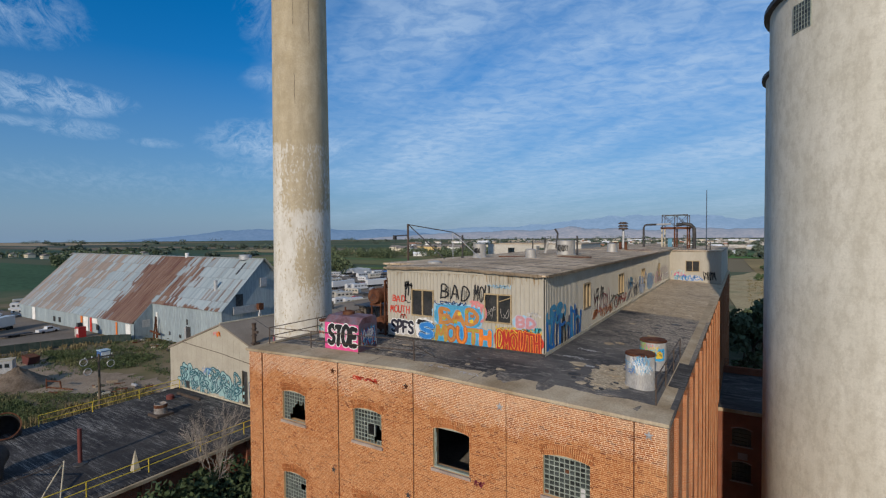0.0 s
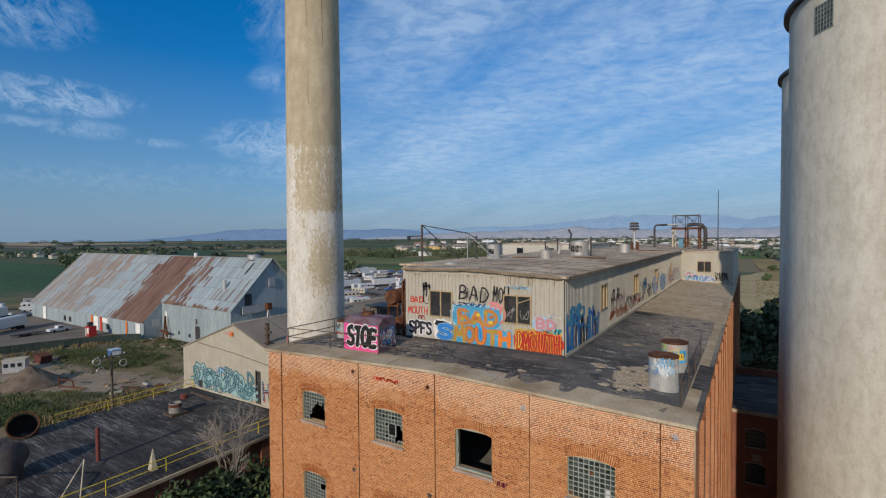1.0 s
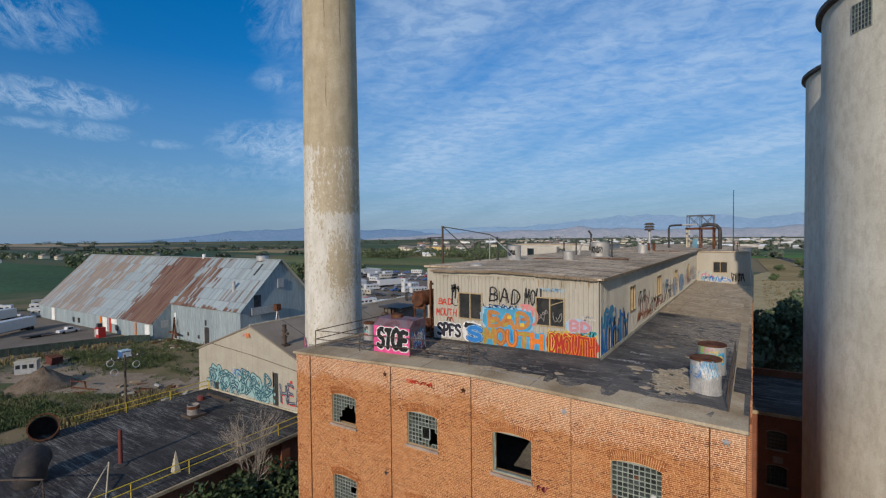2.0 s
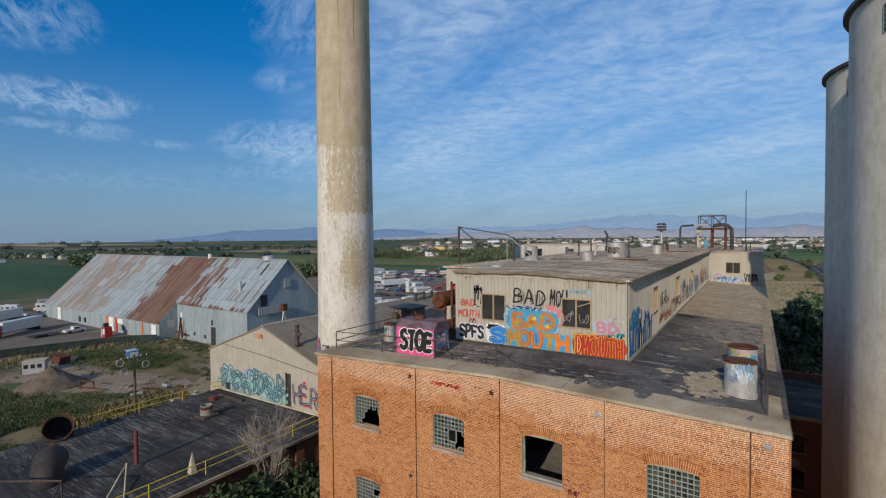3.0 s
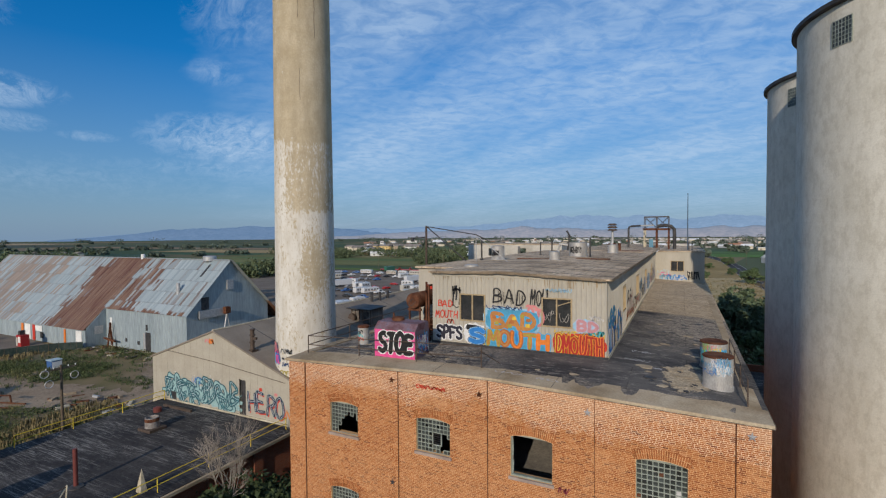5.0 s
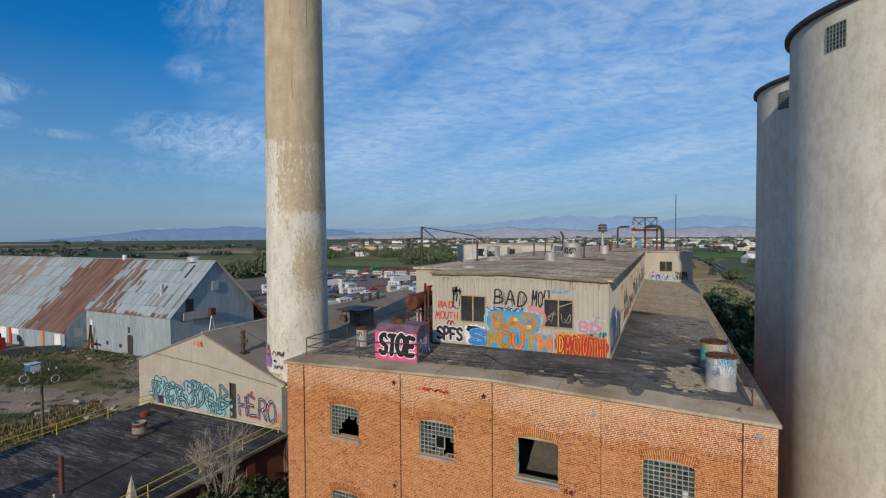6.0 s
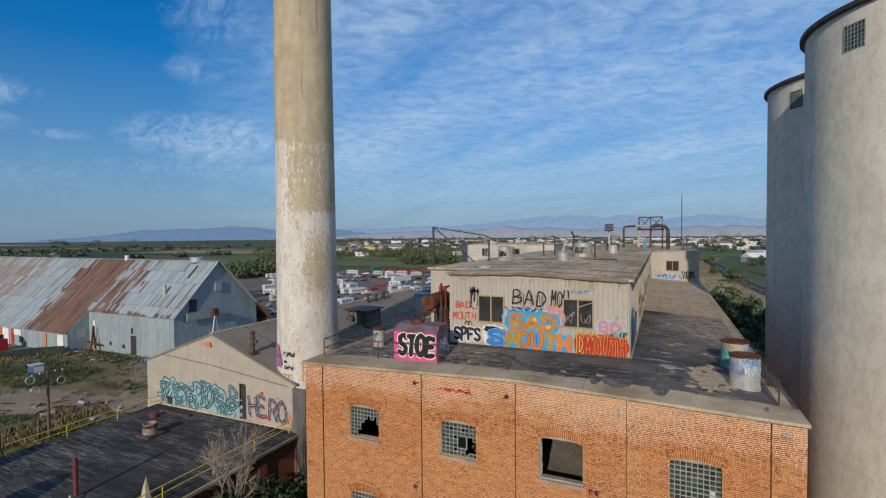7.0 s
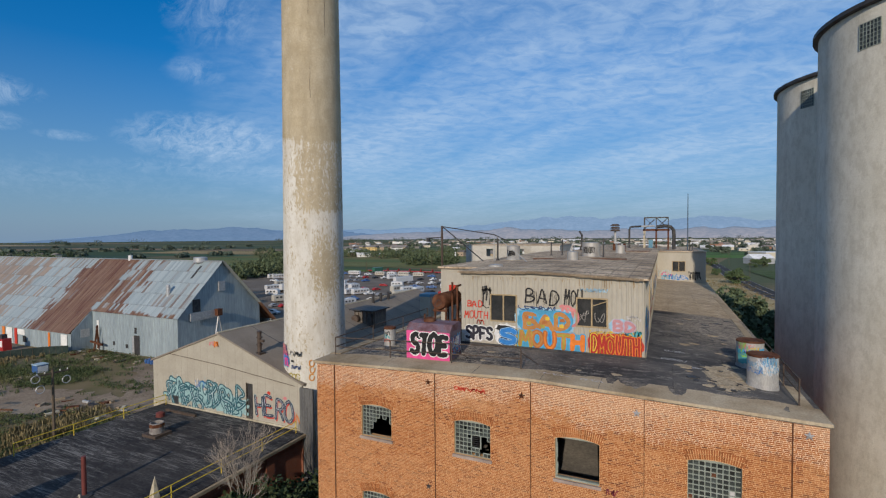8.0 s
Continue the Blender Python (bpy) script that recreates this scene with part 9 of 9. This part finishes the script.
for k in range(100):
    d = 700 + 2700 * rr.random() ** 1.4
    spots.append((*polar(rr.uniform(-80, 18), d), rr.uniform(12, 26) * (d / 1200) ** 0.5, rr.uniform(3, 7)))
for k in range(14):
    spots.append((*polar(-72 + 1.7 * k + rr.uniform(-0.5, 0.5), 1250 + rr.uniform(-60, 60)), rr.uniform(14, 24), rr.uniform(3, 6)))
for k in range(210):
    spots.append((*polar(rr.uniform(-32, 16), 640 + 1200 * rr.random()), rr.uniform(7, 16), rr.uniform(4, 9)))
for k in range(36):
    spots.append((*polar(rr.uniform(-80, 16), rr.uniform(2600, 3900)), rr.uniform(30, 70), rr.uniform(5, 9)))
# leaf colour kept paler and bluer to carry the distance haze
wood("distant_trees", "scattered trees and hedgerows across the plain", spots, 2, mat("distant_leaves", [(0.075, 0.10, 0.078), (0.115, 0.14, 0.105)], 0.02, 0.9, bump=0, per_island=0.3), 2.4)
spots = []
for k in range(46):
    spots.append((*polar(rr.uniform(-71, -64), rr.uniform(560, 760)), rr.uniform(10, 18), rr.uniform(7, 12)))
for k in range(12):
    spots.append((*polar(-76 + 1.2 * k, 940 + rr.uniform(-40, 40)), rr.uniform(12, 22), rr.uniform(4, 7)))
wood("farm_trees", "clumps of dark trees round the farms", spots, 3, m_leaf2, 1.3)

m_tw = [mat("town_" + n, [tuple(0.85 * k for k in c), c], 0.1, 0.8, bump=0, grain=0.05) for n, c in
        (("white", (0.72, 0.72, 0.7)), ("cream", (0.6, 0.54, 0.42)), ("tan", (0.42, 0.33, 0.24)), ("brick", (0.30, 0.16, 0.11)), ("grey", (0.36, 0.38, 0.4)))]
m_troof = mat("town_roof", [(0.12, 0.11, 0.1), (0.26, 0.24, 0.22)], 0.05, 0.9, bump=0)
m_wroof = mat("white_roof", [(0.6, 0.61, 0.62), (0.74, 0.75, 0.76)], 0.05, 0.7, bump=0)
m_yel = mat("town_yellow", [(0.58, 0.42, 0.18), (0.66, 0.5, 0.24)], 0.1, 0.8, bump=0)


def house(x, y, w, d, h, m, pitched, label, group, roof=None, turn=0.0):
    t = holder("town_building", (x, y, 0), label, "building", group)
    M = Matrix.Translation((x, y, 0)) @ Matrix.Rotation(turn, 4, "Z")
    bm = box(bm_new(), -w / 2, -d / 2, -0.2, w / 2, d / 2, h)
    bm.transform(M)
    part("wall", bm, m, t)
    bm = bm_new()
    if pitched:
        prism(bm, [(-d / 2 - 0.5, h), (d / 2 + 0.5, h), (0, h + d * 0.28)], "x", -w / 2 - 0.4, w / 2 + 0.4)
    else:
        box(bm, -w / 2 - 0.2, -d / 2 - 0.2, h + 0.002, w / 2 + 0.2, d / 2 + 0.2, h + 0.5)
    bm.transform(M)
    part("roof", bm, roof or m_troof, t)
    n = max(2, int(w / 7)) if y < 1000 else 0
    for k in range(n):
        u = -w / 2 + (k + 0.5) * w / n
        for z in np.arange(1.2, h - 1.4, 3.2):
            bm = box(bm_new(), u - 0.9, -d / 2 - 0.06, z, u + 0.9, -d / 2 - 0.01, z + 1.5)
            bm.transform(M)
            part("window", bm, m_vglass, t)
    return t


for k in range(13):
    x, y = polar(-37.5 + 0.62 * k + rr.uniform(-0.2, 0.2), 880 + rr.uniform(-50, 70))
    house(x, y, rr.uniform(16, 26), 12, rr.uniform(6, 9.5), m_yel if 2 < k < 8 else rr.choice(m_tw[:3]), True, "yellow apartment house with a pitched roof" if 2 < k < 8 else "pale suburban house with a pitched roof", "far apartment houses")
for k in range(46):
    az, d = rr.uniform(-34, 17), rr.uniform(950, 2300)
    x, y = polar(az, d)
    wide = rr.uniform(10, 32) * (d / 1300)
    house(x, y, wide, rr.uniform(10, 20), rr.uniform(4, 7), rr.choice(m_tw[:2] + m_tw), rr.random() < 0.4, "pale low building in the distant town", "distant town", m_wroof if rr.random() < 0.5 else m_troof, rr.uniform(-0.3, 0.3))
for k in range(170):
    az, d = rr.uniform(-36, 17), 640 + 1500 * rr.random() ** 1.3
    x, y = polar(az, d + 320 if az > 0 else d)
    house(x, y, rr.uniform(9, 22), rr.uniform(8, 13), rr.uniform(3, 6), rr.choice(m_tw), rr.random() < 0.75, "small suburban house among trees in the distant town", "distant town", m_wroof if rr.random() < 0.25 else m_troof, rr.uniform(-0.7, 0.7))
for k in range(12):
    x, y = polar(rr.uniform(2, 14), rr.uniform(850, 1500))
    house(x, y, rr.uniform(14, 26), rr.uniform(12, 18), rr.uniform(4, 6), rr.choice((m_tw[0], m_tw[1], m_tw[4])), False, "long white warehouse at the edge of town", "warehouses", m_wroof)
for k in range(12):
    x, y = polar(-76 + 1.1 * k, 820 + rr.uniform(-40, 160))
    house(x, y, rr.uniform(8, 16), 9, 4.5, rr.choice(m_tw[:2]), True, "white farmhouse among the fields", "farmhouses")
# the far quarters of the town, too small to tell apart
V, Fc = [], []
for k in range(420):
    x, y = polar(rr.triangular(-34, 18, 12), 1000 + 2000 * rr.random())
    w, d, h, b0 = rr.uniform(3, 9), rr.uniform(3, 8), rr.uniform(3, 6.5), len(V)
    V += [(x + i * w, y + j * d, z) for z in (0, h) for i, j in ((-1, -1), (1, -1), (1, 1), (-1, 1))]
    Fc += [tuple(b0 + q for q in f4) for f4 in ((0, 1, 5, 4), (1, 2, 6, 5), (2, 3, 7, 6), (3, 0, 4, 7), (4, 5, 6, 7))]
me = bpy.data.meshes.new("town_houses")
me.from_pydata(V, [], Fc)
me.materials.append(mat("far_town", [(0.16, 0.15, 0.13), (0.34, 0.32, 0.29), (0.62, 0.62, 0.61)], 0.02, 0.85, bump=0, per_island=0.35))
tagged(new("town_houses", me), "pale speckle of roofs in the far town", "houses", kind="stuff")
house(96, 600, 34, 26, 8, m_tw[1], False, "large white hall with a bright roof by the road", "warehouses", m_wroof, 0.5)
house(72, 520, 20, 14, 5, m_tw[4], True, "grey hall with a pale roof by the road", "warehouses", m_wroof, 0.5)
for x, y, h in ((45, 260, 11), (43, 360, 11), (43, 470, 11), (-170, 330, 12), (-210, 300, 12), (-150, 420, 12), (-125, 330, 12), (-148, 122, 9)):
    t = holder("street_pole", (x, y, 0), "tall thin timber power pole", "utility pole", "power poles")
    part("pole", tube(bm_new(), [(x, y, 0), (x, y, h)], 0.16, 6, taper=0.7), m_bark, t)
    part("crossarm", box(bm_new(), x - 1.1, y - 0.07, h - 0.7, x + 1.1, y + 0.07, h - 0.55), m_bark, t)

# ---- bricks of the front wall ----
def mortar_extra(n, l, vec, col, b):
    x, y, z = nsplit(n, l, vec)
    # pale raked joints under the coping, orange-stained ones lower down
    top = nmath(n, l, "MULTIPLY", nmath(n, l, "SUBTRACT", z, 19.35), 0.30)
    k = nmath(n, l, "ADD", nnoise(n, l, vec, 0.33, 9, 0.72, shift=3.0), top)
    pale = nramp(n, l, k, [(0.50, 0.0), (0.565, 1.0)])
    return nmix(n, l, pale, (0.62, 0.385, 0.20), (0.80, 0.63, 0.45))


def brick_tone(n, l, vec, col, b):
    x, y, z = nsplit(n, l, vec)
    isl = n.new("ShaderNodeNewGeometry").outputs["Random Per Island"]
    obr = n.new("ShaderNodeObjectInfo").outputs["Random"]
    r = nmath(n, l, "FRACT", nmath(n, l, "ADD", isl, obr))
    tone = nramp(n, l, r, [(0.0, (0.15, 0.05, 0.027)), (0.09, (0.23, 0.077, 0.032)), (0.30, (0.30, 0.104, 0.038)), (0.7, (0.35, 0.128, 0.046)), (0.93, (0.41, 0.165, 0.064)), (1.0, (0.44, 0.205, 0.095))])
    # paler field where the wall was rebuilt and where salts bloom
    field = nramp(n, l, nnoise(n, l, vec, 0.28, 3, 0.5, shift=11.0), [(0.49, 0.0), (0.51, 1.0)])
    tone = nmix(n, l, nmath(n, l, "MULTIPLY", field, 0.13), tone, (0.60, 0.34, 0.17))
    top = nmath(n, l, "MULTIPLY", nmath(n, l, "SUBTRACT", z, 19.3), 0.2)
    bloom = nramp(n, l, nmath(n, l, "ADD", nnoise(n, l, vec, 0.8, 8, 0.7, shift=5.0), top), [(0.56, 0.0), (0.74, 0.22)])
    return nmix(n, l, bloom, tone, (0.60, 0.42, 0.30))


m_mortar = mat("wall_mortar", [(0.4, 0.3, 0.2), (0.5, 0.4, 0.3)], 1.0, 0.95, bump=0.2, bump_scale=30, extra=mortar_extra)
m_piece = mat("orange_brick", [(0.5, 0.2, 0.08), (0.55, 0.22, 0.09)], 1.0, 0.9, bump=0.35, bump_scale=24, extra=brick_tone)
wall_front.data.materials[0] = m_mortar
BW, BH, BJ, PROUD = 0.215, 0.0725, 0.016, 0.006
bm = bm_new()
box(bm, 0, -PROUD, 0, BW - BJ, 0.004, BH - BJ)
bmesh.ops.delete(bm, geom=[f for f in bm.faces if all(v.co.y > 0 for v in f.verts)], context="FACES")
one = finish("brick", bm, m_piece)
rr = random.Random(8)
V, Fc = [], []
z, course = 10.9, 0
while z < top_z(RIDGE):
    head = course % 6 == 3
    step = BW / 2 if head else BW
    x = X0 - BW * rr.choice((0, 0.25, 0.5, 0.5, 0.75)) - BW * 0.2 * rr.random()
    while x < X1 - 0.02:
        a, c = max(x, X0), min(x + step - BJ * rr.uniform(0.7, 1.0), X1)
        x += step
        if c - a < 0.03 or z > top_z((a + c) / 2) - 0.02:
            continue
        zc = z + BH / 2
        for h0, h1, lo, hi, _ in HOLES:
            if lo - 0.03 < zc < hi + 0.02 and c > h0 - 0.008 and a < h1 + 0.008:
                if a < h0 - 0.03:
                    c = h0 - 0.008
                elif c > h1 + 0.03:
                    a = h1 + 0.008
        xc = (a + c) / 2
        if any(h0 - 0.004 < c and a < h1 + 0.004 and lo - 0.03 < zc < hi + 0.02 for h0, h1, lo, hi, _ in HOLES):
            continue
        skip = False
        for h0, h1, lo, hi, _ in HOLES:
            if h0 - 0.03 < xc < h1 + 0.03:
                t = 2 * (xc - h0) / (h1 - h0) - 1
                if hi - 0.05 < zc < hi + 0.135 * (1 - t * t) + 0.40:
                    skip = True
        if skip:
            continue
        if -6.2 < a and c < -2.2 and 19.25 < z and c - a > BW - BJ - 0.001 and z < 20.3:
            o = part("brick", one, None, wall_front)
            o.location = (a, Y0 + rr.uniform(-0.003, 0.002), z)
            o.scale = ((c - a) / (BW - BJ), 1, 1)
            continue
        d = PROUD + rr.uniform(-0.003, 0.003)
        b0 = len(V)
        for yy in (Y0 - d, Y0 + 0.003):
            V += [(a, yy, z), (c, yy, z), (c, yy, z + BH - BJ), (a, yy, z + BH - BJ)]
        Fc += [(b0, b0 + 1, b0 + 2, b0 + 3), (b0 + 4, b0, b0 + 3, b0 + 7), (b0 + 1, b0 + 5, b0 + 6, b0 + 2), (b0 + 3, b0 + 2, b0 + 6, b0 + 7), (b0 + 4, b0 + 5, b0 + 1, b0)]
    z += BH
    course += 1
me = bpy.data.meshes.new("brickwork")
me.from_pydata(V, [], Fc)
me.materials.append(m_piece)
tagged(part("brickwork", me, None, wall_front), kind="stuff")
